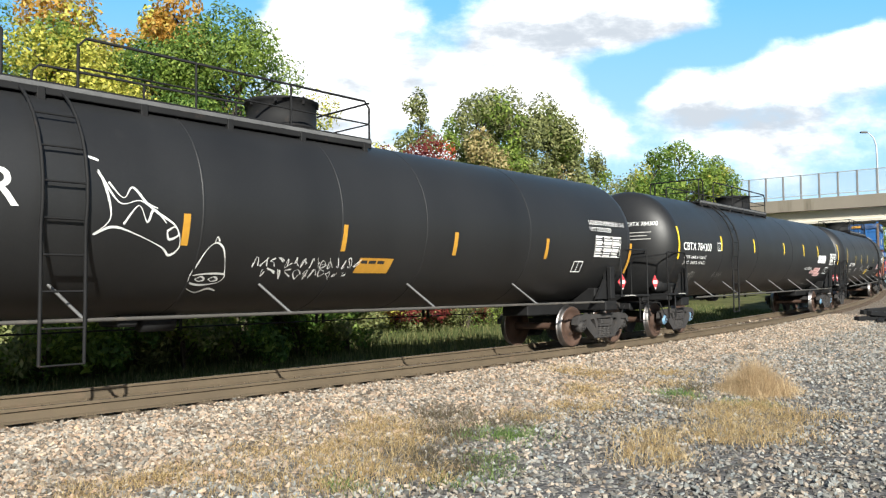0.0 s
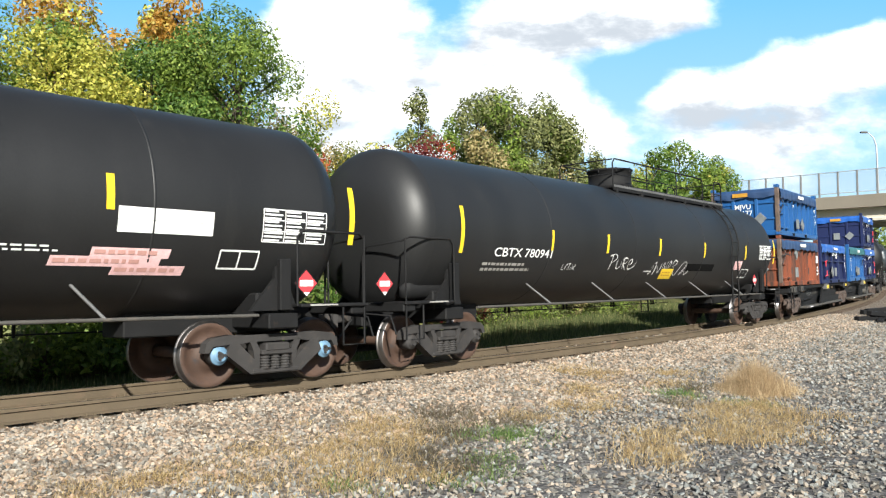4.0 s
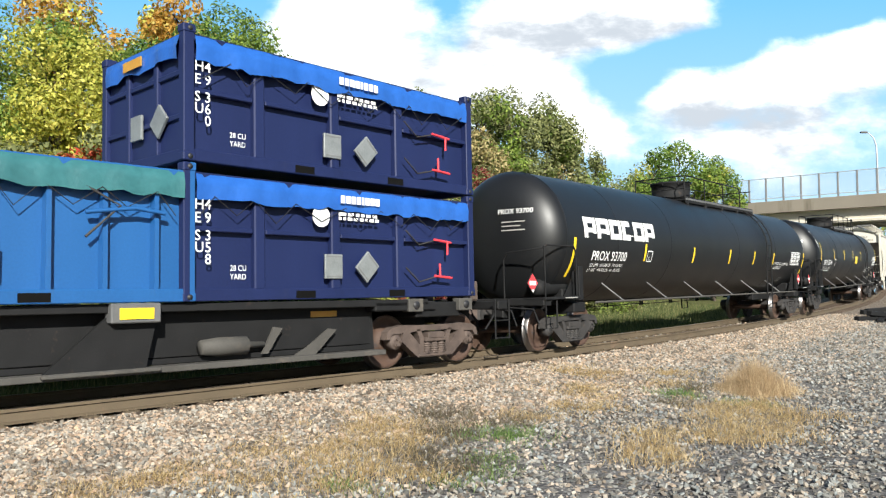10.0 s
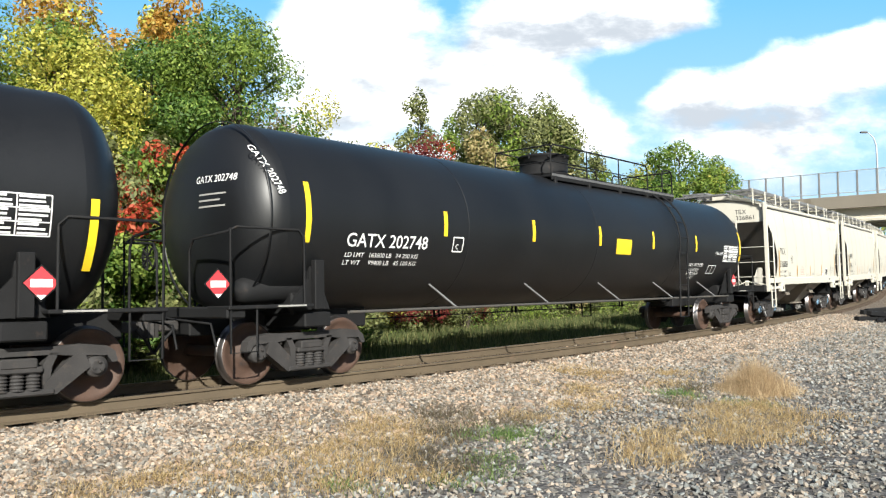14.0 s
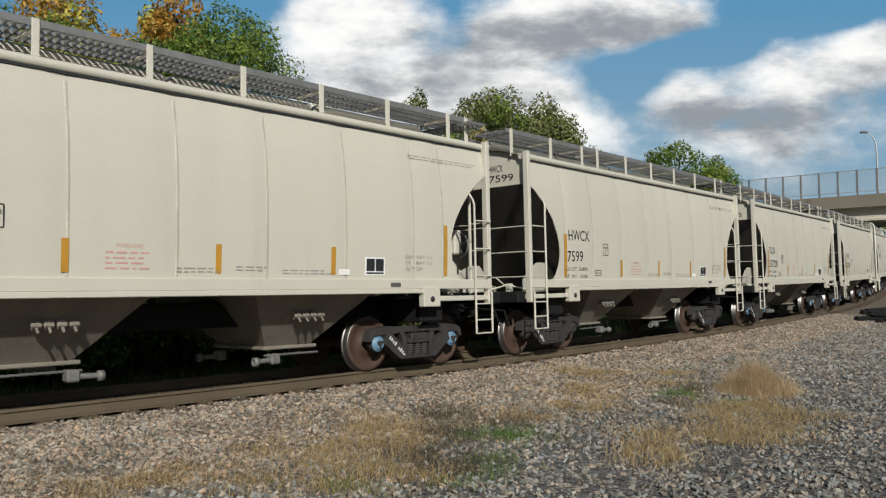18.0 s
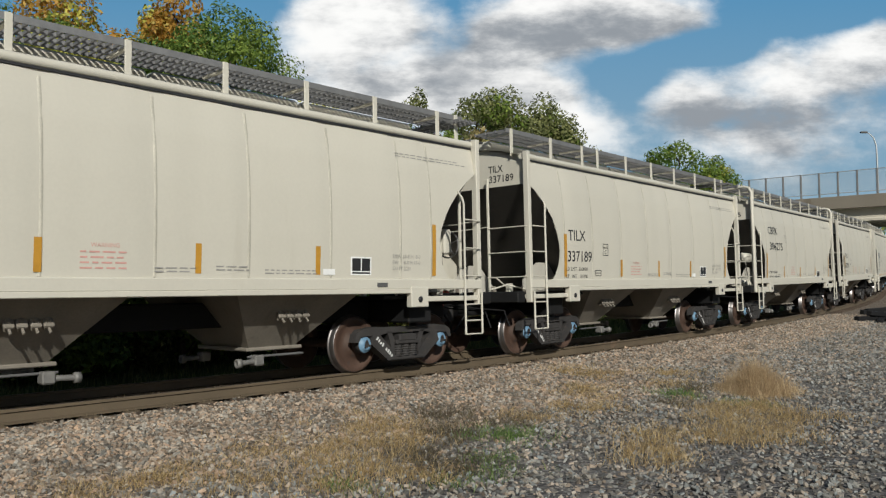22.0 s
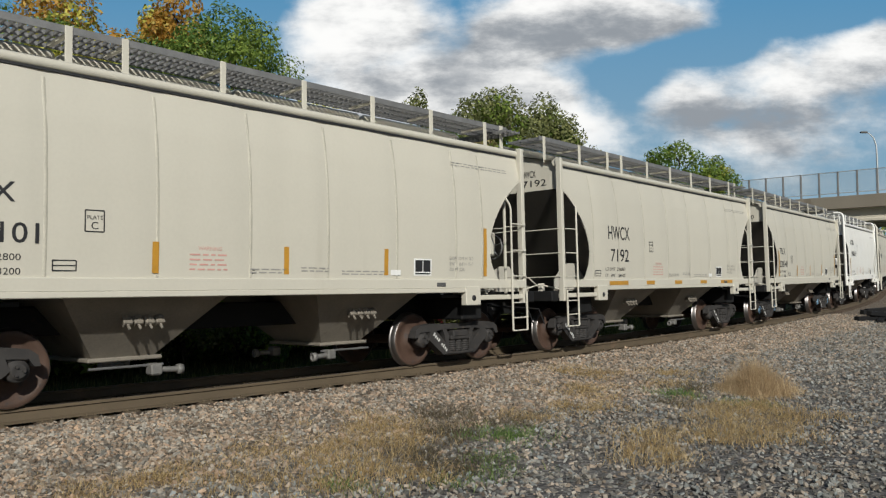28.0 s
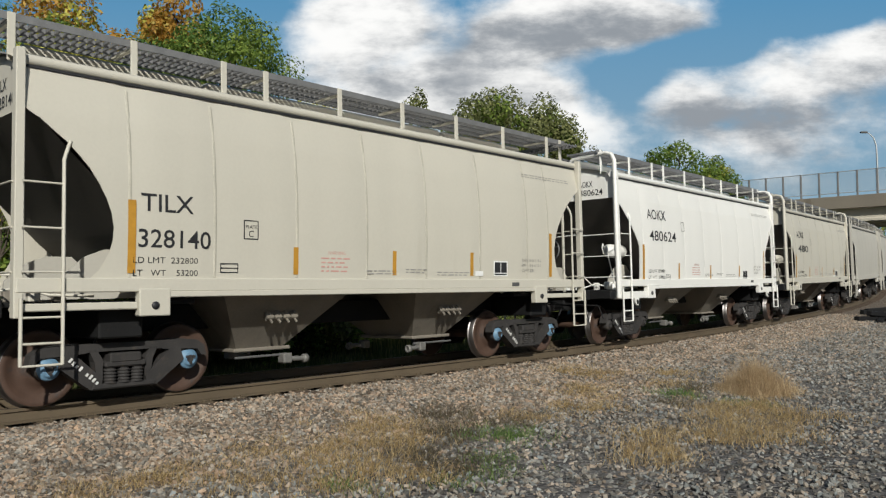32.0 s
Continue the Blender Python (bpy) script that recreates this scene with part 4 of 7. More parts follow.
def make_hopper(tc, half, paint, cut, label, cap="cap", white_frame=False):
    """A two-bay covered hopper: cream steel body, open ends, two outlet bays, grated walkway on the roof."""
    car = thing("hopper_car", label, "hopper car", "train of freight cars")
    for sy in (-1, 1):
        rows = []
        fine = []
        for (z0, x0), (z1, x1) in zip(cut, cut[1:]):
            fine += [(z0, x0), ((z0 + z1) / 2, (x0 + x1) / 2)]
        fine = [fine[0]] + [(b[0], (a[1] + 2 * b[1] + c[1]) / 4) if cut is CUT_ROUND else b for a, b, c in zip(fine, fine[1:], fine[2:])] + [fine[-1], cut[-1]]
        for z, xe in fine:
            n = 96
            xs = [-xe + 2 * xe * i / n for i in range(n + 1)]
            rows.append([(x, sy * (hop_half(z) - 0.012 * max(math.exp(-((x - q) / 0.13) ** 2) for q in SEAMS)), z) for x in xs])
        sh = Shape().sheet(rows)
        rows2 = [[(x, y - sy * 0.012, z) for x, y, z in r] for r in rows]
        sh.sheet(rows2)
        part("side_sheet", sh, paint, car)
        # seams: thin raised weld lines
        for x in SEAMS:
            w = Shape()
            zs = [1.44 + 2.4 * i / 8 for i in range(9)]
            w.sheet([[(x - 0.022, sy * (hop_half(z) - 0.009), z), (x - 0.008, sy * (hop_half(z) - 0.003), z), (x + 0.008, sy * (hop_half(z) - 0.003), z), (x + 0.022, sy * (hop_half(z) - 0.009), z)] for z in zs])
            part("panel_seam", w, M_SEAM if paint is M_CREAM else paint, car)
        # side sill with end pads
        s = Shape().box(-5.62, 5.62, sy * 1.50, sy * 1.63, 1.26, 1.43, 0.012)
        s.box(-4.1, 4.1, sy * 1.46, sy * 1.63, 1.19, 1.27, 0.01)
        for sg in (-1, 1):
            s.box(sg * 3.84, sg * 4.24, sy * 1.52, sy * 1.645, 0.96, 1.30, 0.012)
            s.box(sg * 4.24, sg * 5.62, sy * 1.40, sy * 1.60, 0.97 if white_frame else 1.05, 1.14, 0.012)
            if white_frame:
                s.prism([(sg * 4.66, 1.0), (sg * 4.90, 1.0), (sg * 4.85, 0.86), (sg * 4.80, 0.82), (sg * 4.74, 0.82), (sg * 4.69, 0.86)], "y", sy * 1.57, sy * 1.605)
                part("jack_hole", Shape().spin([(-0.01, 0), (-0.01, 0.05), (0.01, 0.05), (0.01, 0)], (sg * 4.77, sy * 1.608, 0.90), "y", 14), M_INK, car)
        part("side_sill", s, paint, car)
        for sg in (-1, 1):
            part("jack_hole", Shape().spin([(-0.01, 0), (-0.01, 0.05), (0.01, 0.05), (0.01, 0)], (sg * 4.04, sy * 1.647, 1.09), "y", 14), M_INK, car)
        # roof edge rail and the thin dark line under it
        e = Shape().tube([(-5.60, sy * 1.46, 4.02), (5.60, sy * 1.46, 4.02)], 0.075, 10)
        part("roof_rail", e, paint, car)
        part("roof_seal", Shape().box(-5.58, 5.58, sy * 1.485, sy * 1.505, 3.925, 3.955), M_INK, car, "thin dark line under the roof edge")
    # curved roof with its hatches
    rows = []
    for i in range(13):
        y = -1.46 + 2.92 * i / 12
        z = 4.03 + 0.30 * (1 - (y / 1.46) ** 2)
        rows.append([(-5.6, y, z), (-2.8, y, z), (0, y, z), (2.8, y, z), (5.6, y, z)])
    part("roof", Shape().sheet(rows), paint, car)
    hs = Shape()
    for i in range(4):
        x = -3.9 + 2.6 * i
        hs.box(x - 1.27, x + 1.27, -0.36, 0.36, 4.25, 4.60, 0.05)
    part("roof_hatch", hs, paint, car)
    # grated walkway with brackets
    for sy in (-1, 1):
        g = Shape()
        for j in range(4):
            y = sy * (0.38 + 0.255 * j)
            g.box(-5.7, 5.7, y - 0.012, y + 0.012, 4.60, 4.66)
        for i in range(114):
            x = -5.66 + 0.1 * i
            g.box(x - 0.014, x + 0.014, sy * 0.38, sy * 1.16, 4.61, 4.655)
        g.box(-5.7, 5.7, sy * 1.15, sy * 1.17, 4.58, 4.68)
        part("walkway_grating", g, M_GRATE, car)
        for x in (-5.55, -4.1, -2.8, -2.1, -0.7, 0.7, 2.1, 3.5, 5.0, 5.5):
            b = Shape().box(x - 0.045, x + 0.045, sy * 1.17, sy * 1.195, 4.06, 4.68, 0.006)
            b.box(x - 0.03, x + 0.03, sy * 0.6, sy * 1.19, 4.54, 4.59, 0.006)
            part("walkway_bracket", b, paint, car)
    for sg in (-1, 1):
        g = Shape()
        for j in range(4):
            x = sg * (5.36 + 0.13 * j)
            g.box(x - 0.012, x + 0.012, sg * 0.3, -sg * 1.45, 4.50, 4.55)
        for i in range(18):
            y = sg * (0.3 - 0.1 * i)
            g.box(sg * 5.34, sg * 5.77, y - 0.012, y + 0.012, 4.505, 4.545)
        part("end_walkway", g, M_GRATE, car)
        for i in range(8):
            y = -sg * (0.42 + 0.07 * i)
            part("end_step_slat", Shape().box(sg * 5.52, sg * 5.56, y - 0.02, y + 0.02, 4.00 - 0.012 * i, 4.44 - 0.05 * i, 0.004), M_GRATE, car)
        # end wall, slope sheet, corner posts
        ew = Shape()
        rows = []
        for z in (3.44, 3.6, 3.95, 4.1):
            hw = hop_half(min(z, 3.95)) - 0.01
            rows.append([(sg * 5.5, -hw, z), (sg * 5.5, -hw / 3, z + (0.10 if z > 4 else 0)), (sg * 5.5, hw / 3, z + (0.10 if z > 4 else 0)), (sg * 5.5, hw, z)])
        rows.append([(sg * 5.5, -1.40, 4.06), (sg * 5.5, -0.5, 4.29), (sg * 5.5, 0.5, 4.29), (sg * 5.5, 1.40, 4.06)])
        ew.sheet(rows, False)
        part("end_wall", ew, paint, car)
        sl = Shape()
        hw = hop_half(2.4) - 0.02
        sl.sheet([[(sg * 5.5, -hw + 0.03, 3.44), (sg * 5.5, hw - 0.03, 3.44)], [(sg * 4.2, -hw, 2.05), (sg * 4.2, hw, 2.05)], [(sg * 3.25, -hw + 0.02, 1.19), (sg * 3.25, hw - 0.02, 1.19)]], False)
        # the overhang's shade is painted into this sheet
        part("slope_sheet", sl, M_SHADE_SHEET, car, "sloping end sheet coloured dark for its shade")
        pw = Shape().prism([(sg * 3.35, 1.19), (sg * 4.9, 1.19), (sg * 4.9, 1.45), (sg * 4.6, 1.72), (sg * 4.35, 1.82), (sg * 4.0, 1.82)], "y", -0.95, -0.91)
        pw.prism([(sg * 3.35, 1.19), (sg * 4.9, 1.19), (sg * 4.9, 1.45), (sg * 4.6, 1.72), (sg * 4.35, 1.82), (sg * 4.0, 1.82)], "y", 0.91, 0.95)
        # greyer than the body: dust, and the side sheet's shadow painted in
        part("shear_plate", pw, M_CREAMGREY, car, "dusty shear plate over the truck, greyed for its shade")
        fl = Shape().box(sg * 3.4, sg * 5.95, -1.45, 1.45, 1.10, 1.16, 0.01)
        fl.box(sg * 5.72, sg * 5.98, -1.55, 1.55, 0.98, 1.20, 0.02)
        part("end_platform", fl, M_BLACK, car, "black grated end platform")
        for n in range(5):
            px, py = sg * (4.95 + 0.17 * n), -1.05 + 0.31 * n
            part("brake_fitting", Shape().box(px - 0.07, px + 0.07, py - 0.05, py + 0.06, 1.16, 1.27 + 0.05 * (n * 2 % 3), 0.015), paint if n % 2 else M_GRIME_SHADE, car)
        pz = Shape().tube([(sg * 4.6, -1.2, 1.22), (sg * 5.1, -1.15, 1.24), (sg * 5.3, -0.8, 1.34), (sg * 5.75, -0.7, 1.24)], 0.018, 6)
        pz.tube([(sg * 4.7, -0.5, 1.2), (sg * 5.2, -0.45, 1.5), (sg * 5.45, -0.4, 1.5), (sg * 5.5, -0.38, 1.2)], 0.016, 6)
        part("brake_piping", pz, paint, car)
        dk = Shape().box(sg * 4.05, sg * 4.6, -1.35, 1.35, 0.72, 1.1, 0.02)
        part("body_bolster", dk, M_BLACK, car)
        for sy in (-1, 1):
            part("corner_post", Shape().box(sg * 5.54, sg * 5.64, sy * 1.50, sy * 1.62, 0.98, 4.12, 0.01), paint, car)
            yl = 0.61 if sy * sg > 0 else 1.12
            post = Shape().box(sg * 5.60, sg * 5.65, sy * (yl - 0.025), sy * (yl + 0.025), 1.1, 3.62 if not white_frame else 4.3, 0.01)
            part("ladder_post", post, paint, car)
        # ladders: flank and end
        for sy in (-1, 1):
            st = Shape().tube([(sg * 5.58, sy * 1.66, 0.50), (sg * 5.58, sy * 1.66, 1.2)], 0.022, 6)
            st.tube([(sg * 5.14, sy * 1.66, 0.50), (sg * 5.14, sy * 1.66, 2.82), (sg * 5.11, sy * 1.65, 2.92), (sg * 5.05, sy * 1.60, 3.06)], 0.022, 6)
            part("ladder_stile", st, paint, car)
            yl = 0.61 if sy * sg > 0 else 1.12
            for i, z in enumerate((0.50, 0.72, 0.985, 1.495, 2.0, 2.525)):
                part("rung", Shape().tube([(sg * 5.14, sy * 1.66, z), (sg * 5.58, sy * 1.66, z)], 0.014, 5), paint, car)
                if i > 2:
                    part("rung", Shape().tube([(sg * 5.65, sy * yl, z), (sg * 5.65, sy * 1.56, z)], 0.013, 5), paint, car)
        part("grab_iron", Shape().tube([(sg * 5.66, -sg * 1.12, 2.50), (sg * 5.66, sg * 0.61, 2.56)], 0.013, 5), paint, car)
        if white_frame:
            for sy in (-1, 1):
                hf = Shape().tube([(sg * 5.63, sy * 1.57, 1.0), (sg * 5.63, sy * 1.57, 4.36), (sg * 5.62, sy * 1.50, 4.52), (sg * 5.60, sy * 1.34, 4.58), (sg * 5.58, sy * 0.45, 4.52), (sg * 5.56, sy * 0.36, 4.40), (sg * 5.54, sy * 0.36, 4.2)], 0.052, 10)
                part("roof_grab_iron", hf, paint, car, "tubular end frame rising over the roof edge")
                vb = Shape()
                for q in range(6):
                    vx, vy = sg * (4.92 + 0.12 * (q % 3)), sy * (1.18 - 0.16 * (q // 3))
                    vb.spin([(0, 0), (0, 0.055), (0.13 + 0.03 * (q % 2), 0.055), (0.17, 0.03), (0.17, 0)], (vx, vy, 1.17 + 0.05 * (q % 2)), "z", 10)
                    vb.box(vx - 0.05, vx + 0.05, vy - 0.05, vy + 0.05, 1.17 + 0.1 * (q % 2), 1.24 + 0.12 * (q % 2), 0.012)
                part("brake_valve", vb, paint, car, "cluster of pale brake valves")
                part("brake_rod", Shape().tube([(sg * 5.5, sy * 1.25, 2.1), (sg * 5.1, sy * 1.22, 1.2)], 0.014, 6).tube([(sg * 5.56, sy * 1.2, 2.22), (sg * 5.62, sy * 1.2, 2.3), (sg * 5.66, sy * 1.2, 2.2), (sg * 5.6, sy * 1.2, 2.06)], 0.014, 6), paint, car)
            tk = Shape().spin([(-0.42, 0), (-0.40, 0.10), (-0.30, 0.17), (0.30, 0.17), (0.38, 0.12), (0.42, 0)], (sg * 4.70, -1.02, 2.15), "x", 18)
            part("air_reservoir", tk, paint, car)
        elif sg > 0:
            bw = Shape()
            for a in range(24):
                b0, b1 = math.pi * a / 12, math.pi * (a + 1) / 12
                bw.tube([(5.92, -0.55 + 0.26 * math.sin(b0), 2.15 + 0.26 * math.cos(b0)), (5.92, -0.55 + 0.26 * math.sin(b1), 2.15 + 0.26 * math.cos(b1))], 0.016, 6)
            for a in range(5):
                b0 = 2 * math.pi * a / 5
                bw.tube([(5.90, -0.55, 2.15), (5.92, -0.55 + 0.26 * math.sin(b0), 2.15 + 0.26 * math.cos(b0))], 0.012, 5)
            part("brake_wheel", bw, M_GRATE, car)
            part("brake_stand", Shape().box(5.66, 5.86, -0.70, -0.40, 1.95, 2.45, 0.03).box(5.62, 5.68, -0.62, -0.50, 1.16, 3.3, 0.01), paint, car)
            part("brake_chain", Shape().tube([(5.78, -0.5, 1.95), (5.78, -0.52, 1.6), (5.7, -0.4, 1.2)], 0.014, 5), M_DUSTY, car)
            tk = Shape().box(sg * 5.4, sg * 5.8, -0.32, 0.0, 1.18, 1.55, 0.04).tube([(sg * 5.5, -0.2, 1.25), (sg * 5.5, -0.1, 2.2)], 0.02, 6)
            part("brake_valve", tk, paint, car)
        add_coupler(car, sg * half, sg)
    part("centre_sill", Shape().box(-6.0, 6.0, -0.33, 0.33, 0.74, 1.10, 0.02), M_BLACK, car)
    # outlet bays, with the gate gear on their inner ends
    for c in (-1.84, 1.84):
        k = -1 if c > 0 else 1
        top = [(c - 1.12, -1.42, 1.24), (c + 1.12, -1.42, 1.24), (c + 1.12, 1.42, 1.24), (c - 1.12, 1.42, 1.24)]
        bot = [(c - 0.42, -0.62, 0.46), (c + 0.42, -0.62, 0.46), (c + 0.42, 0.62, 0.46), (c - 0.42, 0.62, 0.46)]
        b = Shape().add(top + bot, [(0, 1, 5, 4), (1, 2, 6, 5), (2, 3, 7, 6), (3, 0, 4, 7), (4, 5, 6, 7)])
        # bay colour holds grime and the shade under the sill
        bay = part("outlet_bay", b, M_GRIME_SHADE, car, "grimy outlet bay, also darkened for its shade")
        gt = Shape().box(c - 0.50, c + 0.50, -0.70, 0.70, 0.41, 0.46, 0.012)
        part("outlet_frame", gt, M_GRIME_SHADE, bay)
        for sy in (-1, 1):
            pp = Shape().box(c + k * 0.28, c + k * 0.44, sy * 0.66, sy * 0.84, 0.22, 0.36, 0.02)
            pp.tube([(c + k * 0.44, sy * 0.78, 0.28), (c + k * 0.72, sy * 0.80, 0.27)], 0.035, 8)
            pp.spin([(c + k * 0.66, 0.0), (c + k * 0.66, 0.062), (c + k * 0.74, 0.062), (c + k * 0.74, 0.035), (c + k * 0.71, 0.03), (c + k * 0.71, 0.0)], (0, sy * 0.80, 0.27), "x", 12)
            part("discharge_pipe", pp, M_DUSTPIPE, bay, "dull metal discharge pipe")
        part("gate_rod", Shape().tube([(c - 0.5, -0.72, 0.34), (c + 0.5, -0.72, 0.34)], 0.018, 6), M_GREYSTEEL, bay)
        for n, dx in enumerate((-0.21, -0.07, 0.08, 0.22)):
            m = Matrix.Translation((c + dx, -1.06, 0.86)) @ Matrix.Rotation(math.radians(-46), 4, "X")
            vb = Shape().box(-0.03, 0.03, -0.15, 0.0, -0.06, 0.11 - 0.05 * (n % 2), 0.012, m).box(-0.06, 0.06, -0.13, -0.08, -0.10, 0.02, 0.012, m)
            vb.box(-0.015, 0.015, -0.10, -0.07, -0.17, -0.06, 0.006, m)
            part("vibrator_bracket", vb, M_GRIME_SHADE, bay)
    for x in (-tc / 2, tc / 2):
        add_truck(car, x, cap, False, True)
    return car


def mark_hopper(car, mark, number, seed, bold=False, angled=False):
    S = hop_surf
    low = 1.40 if angled else 1.49
    if angled:
        write(car, mark, -4.09, 2.98, 0.38, S, M_INK, width=1.08)
        write(car, number, -4.02, 2.42, 0.38, S, M_INK, width=1.55)
        decal(car, "plate_mark", *frame_lines(0.20, 0.25, 0.016), -2.10, 2.74, S, M_GREYINK)
        write(car, "LD LMT 233000", -4.12, 1.60, 0.11, S, M_INK, width=0.92)
        write(car, "LT  WT   53000", -4.12, 1.44, 0.11, S, M_INK, width=0.92)
        stripes = ((-4.43, 0.90, 0.10), (-2.35, 0.45, 0.085), (-0.18, 0.42, 0.085), (2.12, 0.42, 0.085), (4.42, 0.95, 0.07))
    elif bold:
        write(car, mark, -3.72, 2.37, 0.46, S, M_INK, width=1.02)
        write(car, number, -3.62, 1.85, 0.42, S, M_INK, width=0.86)
        write(car, "LD LMT  231800", -3.86, 1.63, 0.11, S, M_INK, width=0.93)
        write(car, "LT   WT    54100", -3.86, 1.48, 0.11, S, M_INK, width=0.93)
        decal(car, "plate_mark", *frame_lines(0.20, 0.25, 0.016), -1.66, 2.12, S, M_INK)
        write(car, "PLATE", -1.645, 2.27, 0.06, S, M_INK, width=0.16)
        write(car, "C", -1.60, 2.15, 0.12, S, M_INK)
        stripes = ()
    else:
        write(car, mark, -4.22, 2.28, 0.33, S, M_INK, width=0.70 if mark == "TILX" else 0.84)
        write(car, number, -4.27, 1.82, 0.33, S, M_INK, width=0.98 if len(number) > 4 else 0.62)
        write(car, "LD LMT  232800", -4.32, 1.62, 0.11, S, M_INK, width=0.86)
        write(car, "LT   WT    53200", -4.32, 1.46, 0.11, S, M_INK, width=0.86)
        decal(car, "plate_mark", *frame_lines(0.22, 0.26, 0.016), -2.77, 1.98, S, M_INK)
        write(car, "PLATE", -2.75, 2.13, 0.07, S, M_INK, width=0.18)
        write(car, "C", -2.705, 2.01, 0.13, S, M_INK)
        stripes = ((-4.38, 0.92, 0.10), (-1.95, 0.40, 0.085), (0.0, 0.40, 0.085), (1.92, 0.43, 0.085), (4.37, 0.90, 0.085))
    decal(car, "data_plate", *frame_lines(0.26, 0.12, 0.014, 1, 2), -3.12 if not bold else -4.32, low + 0.02, S, M_INK)
    for x, h, w in stripes:
        decal(car, "reflector_stripe", *patch(w, h, 5), x, low, S, M_ORANGE, "amber reflective stripe")
    x0 = -1.45
    write(car, "WARNING", x0 + 0.12, 1.80, 0.075, S, M_REDINK, width=0.34)
    bars(car, x0, 1.73, 0.55, 4, S, M_REDINK, 0.065, 0.022, seed, "warning_print")
    bars(car, -0.55, 1.55, 0.60, 2, S, M_GREYINK, 0.045, 0.018, seed + 1)
    bars(car, 0.30, 1.58, 0.50, 2, S, M_GREYINK, 0.045, 0.018, seed + 2)
    bars(car, 1.05, 1.54, 0.90, 2, S, M_GREYINK, 0.045, 0.018, seed + 3)
    for i, tx in enumerate(("EXW 10-8 H  8-3", "EW     8-8 H 15-0", "CU FT 3281")):
        write(car, tx, 3.45, 1.78 - 0.10 * i, 0.085, S, M_GREYINK, width=0.62 if i < 2 else 0.40, name="small_print")
    bars(car, 3.6, 3.60, 1.7, 2, S, M_GREYINK, 0.05, 0.016, seed + 5)
    bx = 2.45 if angled else 2.58
    decal(car, "consignment_box", *patch(0.42, 0.29, 2), bx, low, S, M_WHITE, "white box with black panels")
    for dx in (0.03, 0.22):
        decal(car, "black_panel", *patch(0.17, 0.20, 2), bx + dx, low + 0.065, S, M_INK, eps=0.008)
    decal(car, "black_strip", *patch(0.36, 0.025, 1), bx + 0.03, low + 0.022, S, M_INK, eps=0.008)
    decal(car, "white_label", *patch(0.22, 0.09, 1), 2.06, low, S, M_WHITE)
    # the number again on the end wall
    for i, tx in enumerate((mark, number)):
        vs, fs = letters(tx, 0.22)
        wd = max(v[0] for v in vs)
        sh = Shape().add([(-5.506, -0.56 - v[0] * (0.36 + 0.26 * i) / wd, 3.76 - 0.22 * i + v[1]) for v in vs], fs)
        part("lettering", sh, M_INK, car)
    if bold:
        for x, w in ((-3.72, 0.88), (-1.88, 0.42), (-0.26, 0.43), (1.40, 0.42), (2.88, 0.87)):
            part("sill_reflector", Shape().box(x, x + w, -1.64, -1.632, 1.30, 1.39), M_ORANGE, car, "amber sill reflector")
    part("sill_vent", Shape().box(3.10, 3.32, -1.642, -1.632, 1.30, 1.37, 0.004), M_GREYSTEEL, car)


